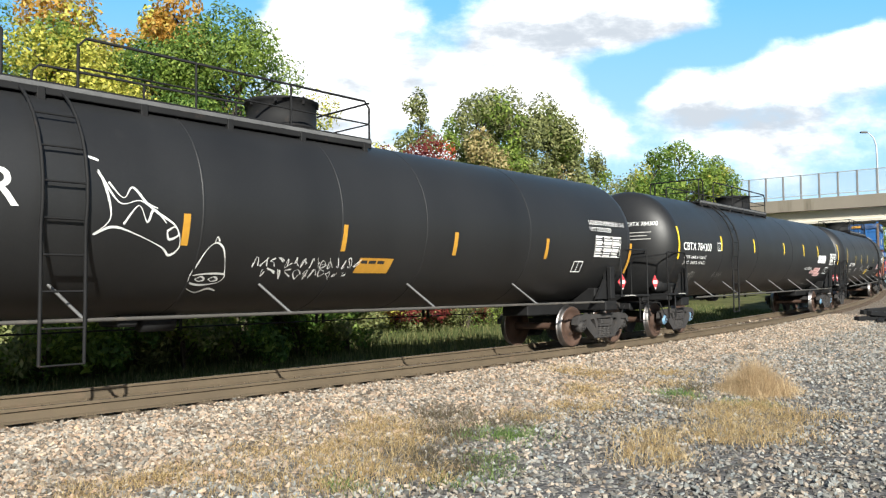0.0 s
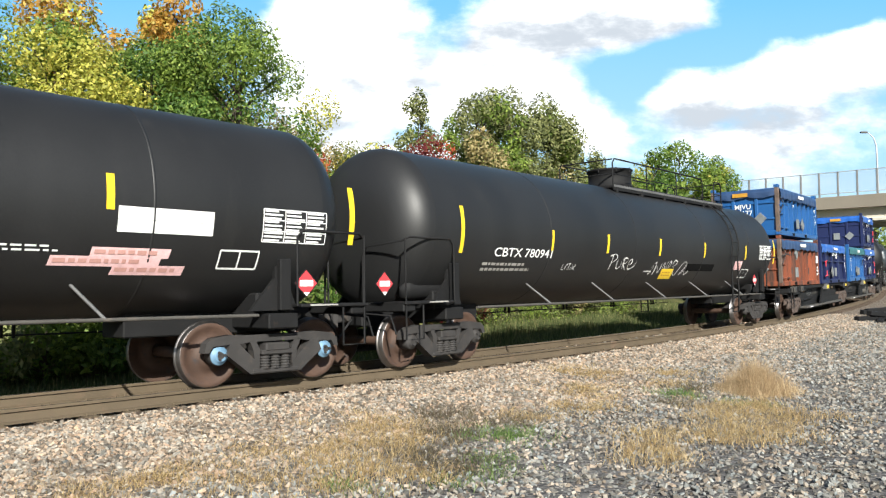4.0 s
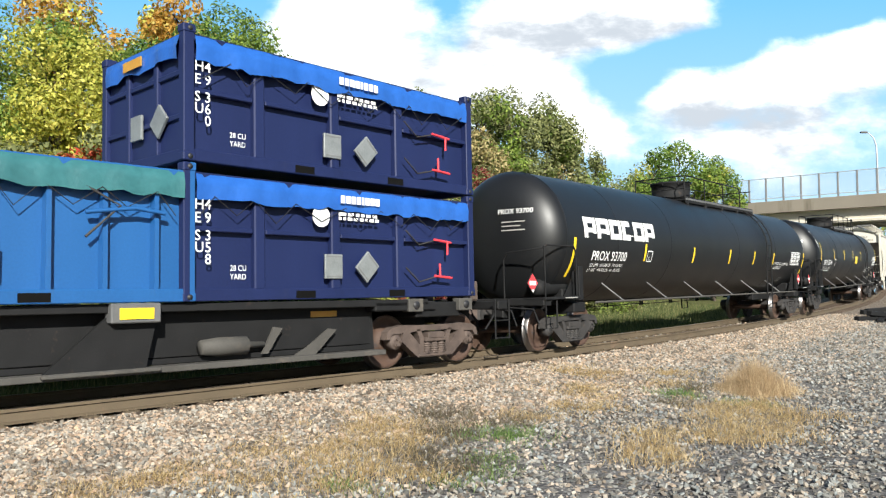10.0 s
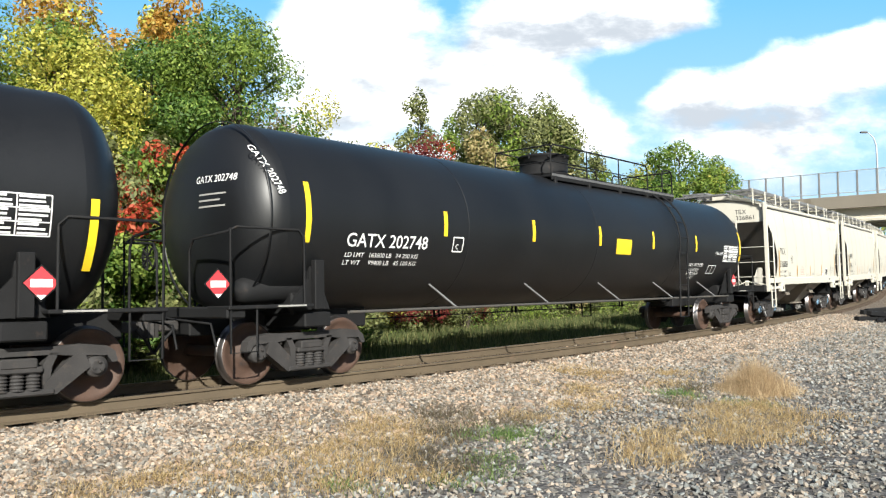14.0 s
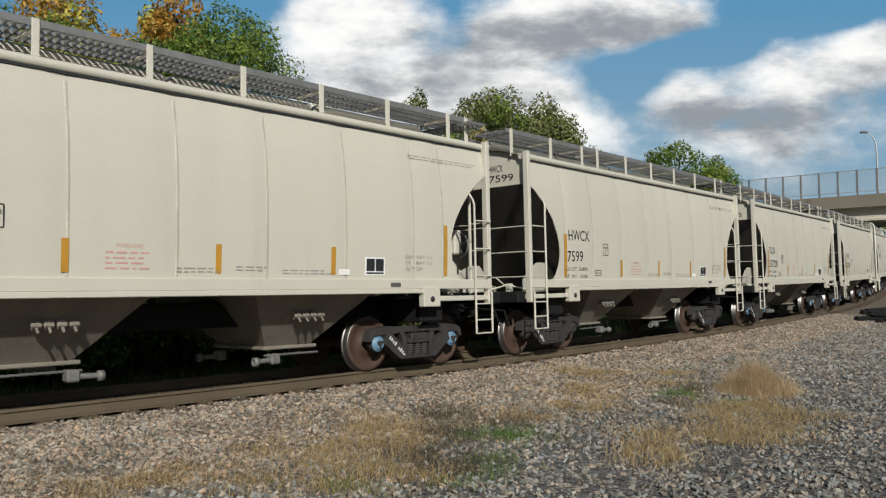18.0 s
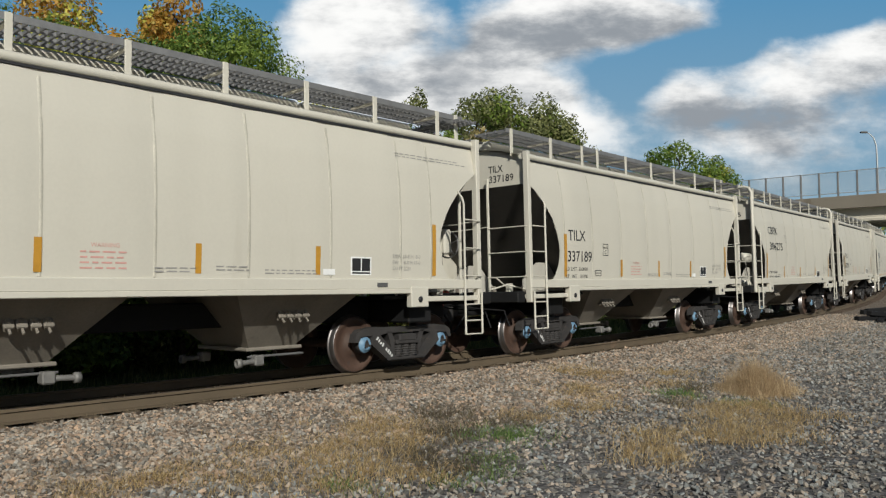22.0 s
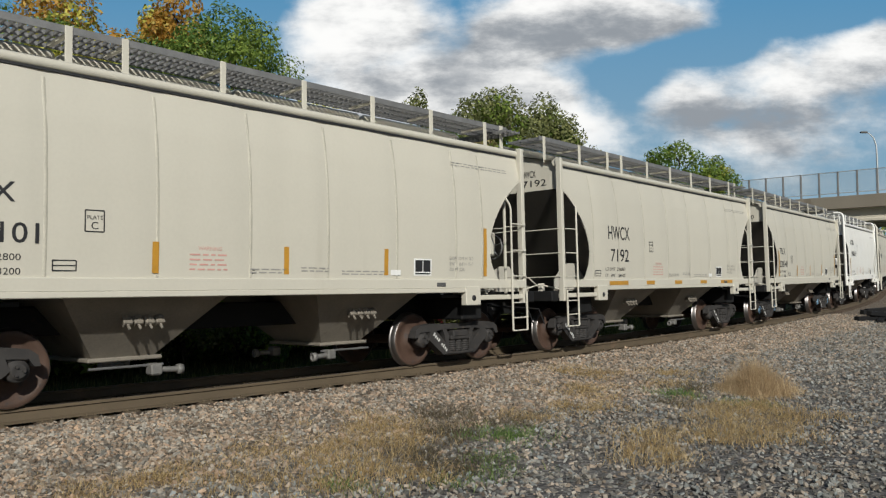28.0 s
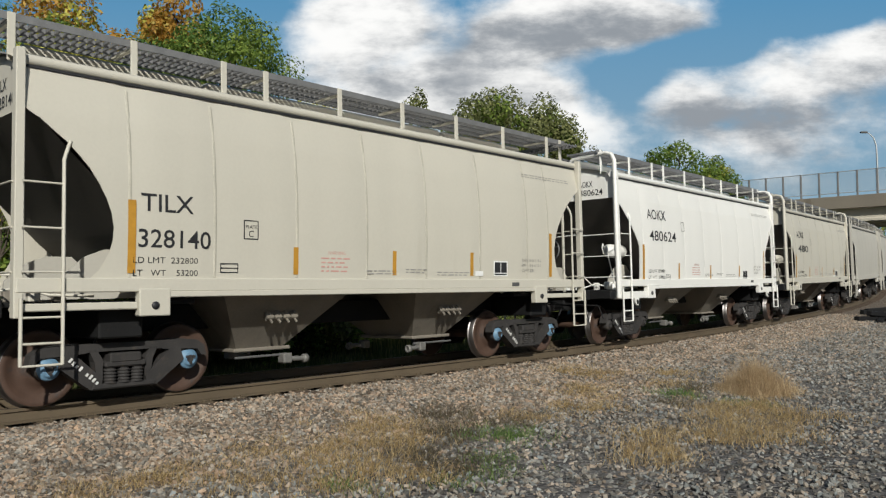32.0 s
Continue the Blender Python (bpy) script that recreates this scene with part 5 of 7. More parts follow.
# ======== articulated well car with its containers ========
def make_wellcar(t1, t2, t3, half):
    car = thing("well_car", "black articulated well car with rusty trucks", "well car", "train of freight cars")
    for a, b in ((t1, t2), (t2, t3)):
        mid = (a + b) / 2
        for sy in (-1, 1):
            part("top_sill", Shape().box(a + 0.3, b - 0.3, sy * 1.20, sy * 1.30, 1.06, 1.17, 0.01), M_BLACK, car)
            part("well_side", Shape().box(a + 1.4, b - 1.4, sy * 0.98, sy * 1.04, 0.45, 1.10, 0.01), M_BLACK, car)
            part("bottom_sill", Shape().box(a + 1.3, b - 1.3, sy * 1.05, sy * 1.32, 0.28, 0.36, 0.01), M_DUSTY, car)
            if b <= 0.01:
                part("skirt_plate", Shape().prism([(mid + 0.2, 0.36), (b - 1.5, 0.36), (b - 1.2, 0.62), (mid + 0.2, 0.62)], "y", sy * 1.10, sy * 1.16), M_BLACK, car)
        part("well_floor", Shape().box(a + 1.35, b - 1.35, -1.05, 1.05, 0.36, 0.44, 0.01), M_BLACK, car)
        for sg, x in ((1, a), (-1, b)):
            g = Shape()
            for sy in (-1, 1):
                g.prism([(x + sg * 1.35, 1.12), (x + sg * 2.1, 1.12), (x + sg * 1.45, 0.30), (x + sg * 1.30, 0.30)], "y", sy * 0.94, sy * 1.02)
            g.box(x + sg * 0.1, x + sg * 1.5, -1.30, 1.30, 0.98, 1.14, 0.02)
            part("end_gusset", g, M_BLACK, car)
        for sy in (-1, 1):
            c = Shape().box(mid - 0.32, mid + 0.32, sy * 1.19, sy * 1.40, 0.93, 1.18, 0.015)
            blk = part("centre_guide", c, M_GREYSTEEL, car)
            right = mid + 0.34
            wing = Shape().prism([(mid - 0.30, 1.02), (mid + 0.30, 1.05), (right, 1.05), (right - 0.15, 0.36), (mid - 1.05, 0.36)], "y", sy * 1.20, sy * 1.26)
            part("side_wing", wing, M_BLACK, car)
            part("wing_flange", Shape().box(mid - 1.1, right, sy * 1.20, sy * 1.38, 0.31, 0.355, 0.01), M_DUSTY, car)
            part("yellow_marker", Shape().box(mid - 0.22, mid + 0.22, sy * 1.405, sy * 1.412, 0.98, 1.12), M_YELLOW, blk, "yellow reflective marker")
        part("yellow_marker", Shape().box(a + 1.9, a + 2.4, -1.053, -1.046, 0.92, 1.01), M_ORANGE, car, "dull yellow marker")
        part("yellow_marker", Shape().box(b - 2.6, b - 2.1, -1.053, -1.046, 0.92, 1.01), M_ORANGE, car, "dull yellow marker")
        surf = lambda z: -1.045
        bars(car, a + (3.95 if b <= 0.01 else 2.6), 0.90, 0.9, 2, surf, M_DUSTY, 0.12, 0.08, int(a * 7))
        part("tread_strip", Shape().box(a + 2.0, a + 2.45, -1.335, -1.325, 0.30, 0.335), M_WHITE, car)
        pp = Shape().tube([(a + 1.6, -1.16, 0.60), (a + 3.6, -1.16, 0.66)], 0.025, 6)
        part("hand_brake_rod", pp, M_BLACK, car)
        if b > 1:
            part("brake_cylinder", Shape().spin([(mid + 1.0, 0), (mid + 1.0, 0.10), (mid + 1.25, 0.13), (mid + 1.7, 0.13), (mid + 1.75, 0.05), (mid + 2.0, 0.04), (mid + 2.0, 0)], (0, -1.14, 0.56), "x", 16), M_DUSTY, car)
            part("brake_lever", Shape().prism([(mid + 1.95, 0.42), (mid + 2.05, 0.42), (mid + 2.3, 0.78), (mid + 2.15, 0.80)], "y", -1.18, -1.14), M_DUSTY, car)
            part("brake_lever", Shape().prism([(mid + 2.5, 0.36), (mid + 2.9, 0.36), (mid + 3.3, 0.72), (mid + 3.15, 0.74), (mid + 2.75, 0.48)], "y", -1.18, -1.14), M_DUSTY, car)
    for x in (t1, t2, t3):
        b = Shape().box(x - 0.55, x + 0.55, -1.25, 1.25, 0.86, 1.12, 0.02)
        b.box(x - 0.4, x + 0.4, -0.5, 0.5, 0.66, 0.9, 0.02)
        part("bolster_beam", b, M_BLACK, car)
        for dx in (-0.62, 0.62):
            for sy in (-1, 1):
                h = Shape().box(x + dx - 0.17, x + dx + 0.17, sy * 1.16, sy * 1.34, 0.96, 1.18, 0.012)
                hb = part("corner_casting_seat", h, M_DUSTY, car)
                part("oval_hole", Shape().spin([(-0.006, 0), (-0.006, 0.07), (0.006, 0.07), (0.006, 0)], (x + dx, sy * 1.345, 1.07), "y", 14), M_INK, hb)
        add_truck(car, x, "cap_rust", True)
    part("yellow_marker", Shape().box(t2 - 0.22, t2 + 0.22, -1.30, -1.262, 0.97, 1.10), M_YELLOW, car, "yellow reflective marker")
    write(car, "HESX", t1 + 2.75, 0.74, 0.27, lambda z: -1.045, M_GREYSTEEL, width=1.0)
    for sg in (-1, 1):
        x = t1 if sg < 0 else t3
        e = sg * half
        st = Shape().box(x, e - sg * 0.45, -0.34, 0.34, 0.72, 1.06, 0.02).box(e - sg * 0.75, e - sg * 0.45, -1.35, 1.35, 0.95, 1.12, 0.02)
        part("end_sill", st, M_BLACK, car)
        lad = Shape()
        for sy in (-1, 1):
            lad.tube([(e - sg * 0.5, sy * 1.40, 0.40), (e - sg * 0.5, sy * 1.40, 1.15)], 0.018, 6).tube([(e - sg * 0.9, sy * 1.40, 0.40), (e - sg * 0.9, sy * 1.40, 1.15)], 0.018, 6)
            for z in (0.42, 0.75):
                lad.tube([(e - sg * 0.5, sy * 1.40, z), (e - sg * 0.9, sy * 1.40, z)], 0.014, 6)
        part("step", lad, M_BLACK, car)
        bx = Shape().box(e - sg * 1.2, e - sg * 0.8, -0.9, -0.4, 1.12, 1.5, 0.03).box(e - sg * 1.15, e - sg * 0.9, 0.2, 0.7, 1.12, 1.7, 0.03)
        part("hand_brake_box", bx, M_RUSTTRUCK, car)
        add_coupler(car, e, sg, M_RUSTTRUCK)
    return car


def make_container(paint, tarp, height, label, style, seed):
    """An open-top steel waste container, 6.06 m long, roped tarpaulin over its top. Base in the middle of its floor."""
    L, W, H = 2.94, 1.22, height
    box = thing("waste_container", label, "container", "containers on the well car")
    rnd = random.Random(seed)
    core = Shape().box(-L + 0.06, L - 0.06, -W + 0.12, W - 0.12, 0.10, H - 0.14, 0.02)
    part("body", core, paint, box)
    fr = Shape()
    for sy in (-1, 1):
        fr.box(-L, L, sy * (W - 0.09), sy * W, 0.0, 0.17, 0.012)
        fr.box(-L, L, sy * (W - 0.09), sy * W, H - 0.22, H - 0.12, 0.012)
    for sx in (-1, 1):
        fr.box(sx * (L - 0.09), sx * L, -W, W, 0.0, 0.17, 0.012)
        fr.box(sx * (L - 0.09), sx * L, -W, W, H - 0.22, H - 0.12, 0.012)
    part("frame", fr, paint, box)
    for sx in (-1, 1):
        for sy in (-1, 1):
            p = Shape().box(sx * (L - 0.15), sx * (L + 0.01), sy * (W - 0.13), sy * (W + 0.01), 0.0, H, 0.012)
            post = part("corner_post", p, M_WORN if sx < 0 and style in ("blue_rear", "rust") else paint, box)
            for z in (0.0, H - 0.12):
                c = Shape().box(sx * (L - 0.17), sx * (L + 0.02), sy * (W - 0.15), sy * (W + 0.02), z, z + 0.12, 0.015)
                part("corner_casting", c, paint, post)
                part("casting_hole", Shape().spin([(-0.006, 0), (-0.006, 0.035), (0.006, 0.035), (0.006, 0)], (sx * (L - 0.08), sy * (W + 0.021), z + 0.06), "y", 10), M_INK, post)
    # ribs
    for sy in (-1, 1):
        if "navy" in style:
            for x in (-1.75, -0.35, 1.05):
                part("rib", Shape().box(x - 0.09, x + 0.09, sy * (W - 0.125), sy * (W - 0.005), 0.15, H - 0.2, 0.02), paint, box)
            for z in (0.98, H - 0.42):
                for x0, x1 in ((-2.82, -1.86), (-1.64, -0.46), (-0.24, 0.94), (1.16, 2.82)):
                    part("rail_rib", Shape().box(x0, x1, sy * (W - 0.125), sy * (W - 0.02), z - 0.035, z + 0.035, 0.012), paint, box)
        else:
            for i in range(8):
                x = -2.2 + 0.66 * i
                part("rib", Shape().prism([(x - 0.045, sy * (W - 0.125)), (x - 0.03, sy * (W - 0.01)), (x + 0.03, sy * (W - 0.01)), (x + 0.045, sy * (W - 0.125))], "z", 0.16, H - 0.2), paint, box)
            part("rail_rib", Shape().box(-2.84, -2.25, sy * (W - 0.125), sy * (W - 0.02), 0.78, 0.84, 0.01), paint, box)
            part("rail_rib", Shape().box(-2.84, -1.6, sy * (W - 0.125), sy * (W - 0.015), 0.26, 0.32, 0.01), paint, box)
        for x in (-0.95, 0.95):
            part("fork_pocket", Shape().box(x - 0.18, x + 0.18, sy * (W + 0.004), sy * (W - 0.02), 0.02, 0.13), M_HOLE, box, "dark fork-lift pocket")
    for sx in (-1, 1):
        for y in (-0.42, 0.42):
            part("end_rib", Shape().box(sx * (L - 0.08), sx * (L - 0.005), y - 0.06, y + 0.06, 0.15, H - 0.2, 0.015), paint, box)
        for z in (0.62, 1.22):
            part("end_rail", Shape().box(sx * (L - 0.07), sx * (L - 0.02), -W + 0.1, W - 0.1, z - 0.04, z + 0.04, 0.012), paint, box)
    # tarpaulin: over the top, hanging down the sides with an uneven hem
    HT = H - 0.09
    n, rows = 40, []
    def hem(i, amp=0.028):
        return 0.34 + amp * math.sin(i * 0.9 + seed) * math.sin(i * 0.37 + seed * 2) + 0.02 * rnd.uniform(-1, 1)
    prof_y = (-W - 0.035, -W - 0.045, -W - 0.015, -W + 0.12, -0.5, 0.5, W - 0.12, W + 0.015, W + 0.045, W + 0.035)
    for i in range(n + 1):
        x = -L + 0.16 + (2 * L - 0.32) * i / n
        h = hem(i)
        sag = 0.07 * math.sin(math.pi * i / n) + 0.02 * math.sin(i * 1.3 + seed)
        wob = 0.016 * math.sin(i * 1.9 + seed) + 0.012 * math.sin(i * 0.7)
        zs = (HT - 0.06 - h, HT - 0.06 - h * 0.45, HT - 0.055, HT - 0.03, HT - 0.04 - sag, HT - 0.04 - sag, HT - 0.03, HT - 0.055, HT - 0.06 - h * 0.45, HT - 0.06 - h)
        rows.append([(x, y + (wob if abs(y) > W else 0) * (1 if y < 0 else -1), z) for y, z in zip(prof_y, zs)])
    part("tarpaulin", Shape().sheet(rows), tarp, box, "roped tarpaulin cover")
    for sx in (-1, 1):
        rows = []
        for i in range(17):
            y = -W + 0.12 + (2 * W - 0.24) * i / 16
            h = 0.30 + 0.035 * math.sin(i * 0.8 + seed) + 0.02 * rnd.uniform(-1, 1)
            wob = 0.02 * math.sin(i * 1.7 + seed)
            rows.append([(sx * (L + 0.03 + wob), y, HT - 0.06 - h), (sx * (L + 0.04 + wob), y, HT - 0.05 - h * 0.5), (sx * (L + 0.0), y, HT - 0.045), (sx * (L - 0.2), y, HT - 0.02)])
        part("tarpaulin_end", Shape().sheet(rows), tarp, box)
    # lashing rope in zigzags
    rope = Shape()
    pts, x, k = [], -L + 0.2, 0
    while x < L - 0.2:
        pts.append((x, -W - 0.035, H - (0.44 if k % 2 else 0.66 + 0.10 * rnd.random())))
        x += rnd.uniform(0.22, 0.5)
        k += 1
    rope.tube(pts, 0.007, 5)
    part("lashing_rope", rope, M_INK if style != "rust" else M_TRUCK, box)
    # tin placard holders
    for x, turn in {"navy": ((-0.42, 0), (0.28, 45)), "navy_rear": ((-0.50, 45), (0.27, 0)), "blue": ((-0.29, 45), (0.38, 0)), "blue_rear": ((-0.27, 0), (0.46, 45)), "rust": ((-0.75, 0),)}[style]:
        m = pose(x, -W - 0.012, 0.50, 0, turn, 0)
        h = Shape().box(-0.17, 0.17, -0.012, 0.03, -0.19, 0.19, 0.006, m)
        hd = part("placard_holder", h, M_ALU, box, "dull metal placard holder")
        hh = Shape()
        hh.box(-0.145, 0.145, -0.018, -0.012, -0.16, -0.145, 0, m).box(-0.145, 0.145, -0.018, -0.012, 0.145, 0.16, 0, m)
        part("holder_lip", hh, M_GRATE, hd)
    if style == "rust":
        part("placard_holder", Shape().box(-0.17, 0.17, -0.012, 0.03, -0.19, 0.19, 0.006, pose(-0.72, -W - 0.012, 1.22, 0, 45, 0)), M_ALU, box, "dull metal placard holder")
    for y, turn in ((-0.55, 45), (0.1, 0)):
        m = pose(-L - 0.012, y, 0.62, turn, 0, 0)
        part("placard_holder", Shape().box(-0.012, 0.03, -0.16, 0.16, -0.18, 0.18, 0.006, m), M_ALU, box, "dull metal placard holder")
    part("end_sign", Shape().box(-L - 0.075, -L - 0.06, -0.15, 0.40, H - 0.38, H - 0.24), M_ORANGE, box, "small worn yellow sign")
    # the owner's name on the cover: plain white blocks
    x = -0.32
    for i in range(8):
        w = 0.045 if i == 4 else 0.085
        part("block_shape", Shape().box(x, x + w, -W - 0.085, -W - 0.078, H - 0.37, H - 0.25), M_WHITE, box)
        x += w + 0.025
    return box


def mark_container(box, mark, style, W=1.22, H=1.95):
    S = lambda z: -W - 0.016
    if style == "blue":
        for i, ch in enumerate(mark[:4]):
            write(box, ch, -2.62, 1.12 - 0.17 * i, 0.21, S, M_WHITE)
        for i, ch in enumerate(mark[4:]):
            write(box, ch, -2.42, 1.12 - 0.155 * i, 0.21, S, M_WHITE)
        write(box, "28 CU", -1.95, 0.54, 0.14, lambda z: -W + 0.117, M_WHITE, width=0.32)
        write(box, "YARD", -1.95, 0.40, 0.14, lambda z: -W + 0.117, M_WHITE, width=0.32)
        decal(box, "white_label", *patch(0.14, 0.08, 1), 0.36, 1.10, lambda z: -W + 0.117, M_WHITE)
    elif style == "blue_rear":
        for i, ch in enumerate(mark[:4]):
            write(box, ch, 2.42, 1.10 - 0.17 * i, 0.21, S, M_WHITE)
        for i, ch in enumerate(mark[4:]):
            write(box, ch, 2.60, 1.10 - 0.155 * i, 0.21, S, M_WHITE)
        write(box, "28 CU", 1.92, 0.42, 0.13, lambda z: -W + 0.117, M_WHITE, width=0.30)
        write(box, "YARD", 1.92, 0.28, 0.13, lambda z: -W + 0.117, M_WHITE, width=0.30)
        for i, tx in enumerate((mark[:4], mark[4:])):
            vs, fs = letters(tx, 0.26)
            part("lettering", Shape().add([(-2.952, 0.36 - v[0], 1.02 - 0.24 * i + v[1]) for v in vs], fs), M_WHITE, box)
        decal(box, "white_label", *patch(0.18, 0.09, 1), -0.45, 1.18, lambda z: -W + 0.117, M_WHITE)
    elif style in ("navy", "navy_rear"):
        x0 = -2.80 if style == "navy" else 2.45
        rows = (1.24, 1.06, 0.82, 0.66, 0.50)
        for ch, z in zip(mark[:4], rows):
            write(box, ch, x0, z, 0.20, S, M_WHITE)
        for ch, z in zip(mark[4:], rows):
            write(box, ch, x0 + 0.15, z, 0.20, S, M_WHITE)
        xs = -2.18 if style == "navy" else 1.48
        write(box, "28 CU", xs, 0.42, 0.11, lambda z: -W + 0.117, M_WHITE, width=0.26)
        write(box, "YARD", xs, 0.30, 0.11, lambda z: -W + 0.117, M_WHITE, width=0.26)
        d = Shape().spin([(0, 0.0), (0, 0.17)], (-0.66 if style == "navy" else 0.47, -W - 0.018, 1.27), "y", 24, False)
        part("white_disc", d, M_WHITE, box, "white round emblem")
        bars(box, -0.32 if style == "navy" else -0.62, 1.30, 0.85, 2, lambda z: -W - 0.018, M_WHITE, 0.07, 0.05, 8)
        xh = 2.0 if style == "navy" else -2.05
        k = 1 if style == "navy" else -1
        for za, zb, u, v in ((1.00, 0.96, 0.16, 0.74), (0.36, 0.33, -0.04, 0.58)):
            h = Shape().tube([(xh - 0.18 * k, -W - 0.05, za), (xh + 0.26 * k, -W - 0.05, zb)], 0.024, 6)
            h.tube([(xh + u * k, -W - 0.055, (za + zb) / 2), (xh + u * k, -W - 0.05, v)], 0.022, 6)
            part("locking_bar", h, M_HANDLE, box, "red steel locking bar")
        for z in (0.98, 0.34):
            ch = Shape().tube([(xh - 0.18 * k, -W - 0.04, z), (xh - 0.55 * k, -W - 0.03, z - 0.08), (xh - 0.85 * k, -W - 0.02, z + 0.16)], 0.014, 6)
            part("chain", ch, M_TRUCK, box, "dark lashing chain")
    elif style == "rust":
        decal(box, "white_label", *patch(0.36, 0.30, 2), 2.38, 0.88, S, M_WHITE, "white sign plate")
        for i in range(3):
            bars(box, 2.45, 0.66 - 0.14 * i, 0.28, 1, S, M_WHITE, 0.08, 0.08, i)
        decal(box, "white_label", *patch(0.20, 0.12, 1), 1.05, 0.55, lambda z: -W + 0.117, M_WHITE)
        decal(box, "white_label", *patch(0.20, 0.12, 1), -0.75, 0.62, lambda z: -W + 0.117, M_WHITE)
        for x, z, w in ((-1.25, 1.15, 0.5), (-0.9, 1.1, 0.6), (1.5, 0.42, 0.5), (-1.3, 0.45, 0.5)):
            decal(box, "painted_out_patch", *patch(w * 0.75, 0.26, 1), x, z, lambda z: -W + 0.117, M_TRUCK, "grey-black painted patch")
    if style in ("blue", "rust", "blue_rear"):
        x0 = 1.5 if style == "blue" else -2.9
        bar_paint = M_TRUCK if style == "rust" else M_BLUE
        bar = Shape().tube([(x0, -W - 0.03, 1.1), (x0 + 0.6, -W - 0.06, 1.18), (x0 + 1.0, -W - 0.05, 1.14)], 0.028, 6)
        part("locking_bar", bar, bar_paint, box, "steel locking bar")
        stay = Shape().tube([(x0, -W - 0.03, 1.42), (x0 + 0.42, -W - 0.05, 1.2), (x0, -W - 0.04, 0.8)], 0.018, 6)
        part("chain", stay, M_TRUCK, box, "rusty lashing chain")


# ======== ground ========
def lerp_table(tab, x):
    if x <= tab[0][0]:
        return tab[0][1]
    for (a, p), (b, q) in zip(tab, tab[1:]):
        if x <= b:
            return p + (q - p) * (x - a) / (b - a)
    return tab[-1][1]


BANK = ((-60, 1.5), (-30, 1.3), (-16, 0.5), (-9, -0.40), (-4, -0.60), (-2.4, -0.50), (-1.6, -0.24), (0.8, -0.20), (1.2, -0.175), (1.9, -0.20), (3.4, -0.325), (6.0, -0.365), (60, -0.365))


def ground_z(x, y, rough=True):
    s, l = track_sl(x, y)
    z = rise(max(-50, min(150, s))) + lerp_table(BANK, l)
    if abs(l) > 1.3 and rough:
        z += 0.035 * noise.noise((x * 0.8, y * 0.8, 0)) + 0.015 * noise.noise((x * 3.1, y * 3.1, 5))
    return z


def make_ground_material():
    m = bpy.data.materials.new("gravel_and_soil")
    m.use_nodes = True
    nt = m.node_tree
    N, L = nt.nodes, nt.links
    bs = N["Principled BSDF"]
    bs.inputs["Roughness"].default_value = 0.95
    bs.inputs["Specular IOR Level"].default_value = 0.2
    tc = N.new("ShaderNodeTexCoord")
    at = N.new("ShaderNodeAttribute")
    at.attribute_name = "zone"
    vo = N.new("ShaderNodeTexVoronoi")
    vo.inputs["Scale"].default_value = 22
    L.new(tc.outputs["Object"], vo.inputs["Vector"])
    nz = N.new("ShaderNodeTexNoise")
    nz.inputs["Scale"].default_value, nz.inputs["Detail"].default_value = 0.7, 8
    L.new(tc.outputs["Object"], nz.inputs["Vector"])
    gr = N.new("ShaderNodeSeparateColor")
    L.new(vo.outputs["Color"], gr.inputs[0])

    def ramp(cols):
        r = N.new("ShaderNodeValToRGB")
        els = r.color_ramp.elements
        els[0].color, els[1].color = (*cols[0], 1), (*cols[-1], 1)
        if len(cols) == 3:
            e = els.new(0.5)
            e.color = (*cols[1], 1)
        return r
    warm = ramp(((0.075, 0.058, 0.043), (0.17, 0.138, 0.108), (0.29, 0.25, 0.20)))
    grey = ramp(((0.05, 0.046, 0.043), (0.115, 0.108, 0.102), (0.21, 0.195, 0.18)))
    soil = ramp(((0.045, 0.05, 0.018), (0.085, 0.09, 0.03), (0.17, 0.14, 0.06)))
    L.new(gr.outputs[0], warm.inputs[0])
    L.new(gr.outputs[0], grey.inputs[0])
    L.new(nz.outputs[0], soil.inputs[0])
    sp = N.new("ShaderNodeSeparateColor")
    L.new(at.outputs["Color"], sp.inputs[0])
    m1 = N.new("ShaderNodeMix")
    m1.data_type = "RGBA"
    L.new(sp.outputs[0], m1.inputs[0])
    L.new(warm.outputs[0], m1.inputs[6])
    L.new(grey.outputs[0], m1.inputs[7])
    m2 = N.new("ShaderNodeMix")
    m2.data_type = "RGBA"
    L.new(sp.outputs[1], m2.inputs[0])
    L.new(m1.outputs[2], m2.inputs[6])
    L.new(soil.outputs[0], m2.inputs[7])
    mu = N.new("ShaderNodeMix")
    mu.data_type, mu.blend_type = "RGBA", "MULTIPLY"
    mu.inputs[0].default_value = 0.45
    L.new(m2.outputs[2], mu.inputs[6])
    mr = N.new("ShaderNodeMapRange")
    mr.inputs[1].default_value, mr.inputs[2].default_value, mr.inputs[3].default_value, mr.inputs[4].default_value = 0.3, 0.7, 0.6, 1.4
    L.new(nz.outputs[0], mr.inputs[0])
    L.new(mr.outputs[0], mu.inputs[7])
    L.new(mu.outputs[2], bs.inputs["Base Color"])
    bp = N.new("ShaderNodeBump")
    bp.inputs["Strength"].default_value, bp.inputs["Distance"].default_value = 0.8, 0.03
    L.new(vo.outputs["Distance"], bp.inputs["Height"])
    bp.invert = True
    L.new(bp.outputs[0], bs.inputs["Normal"])
    return m


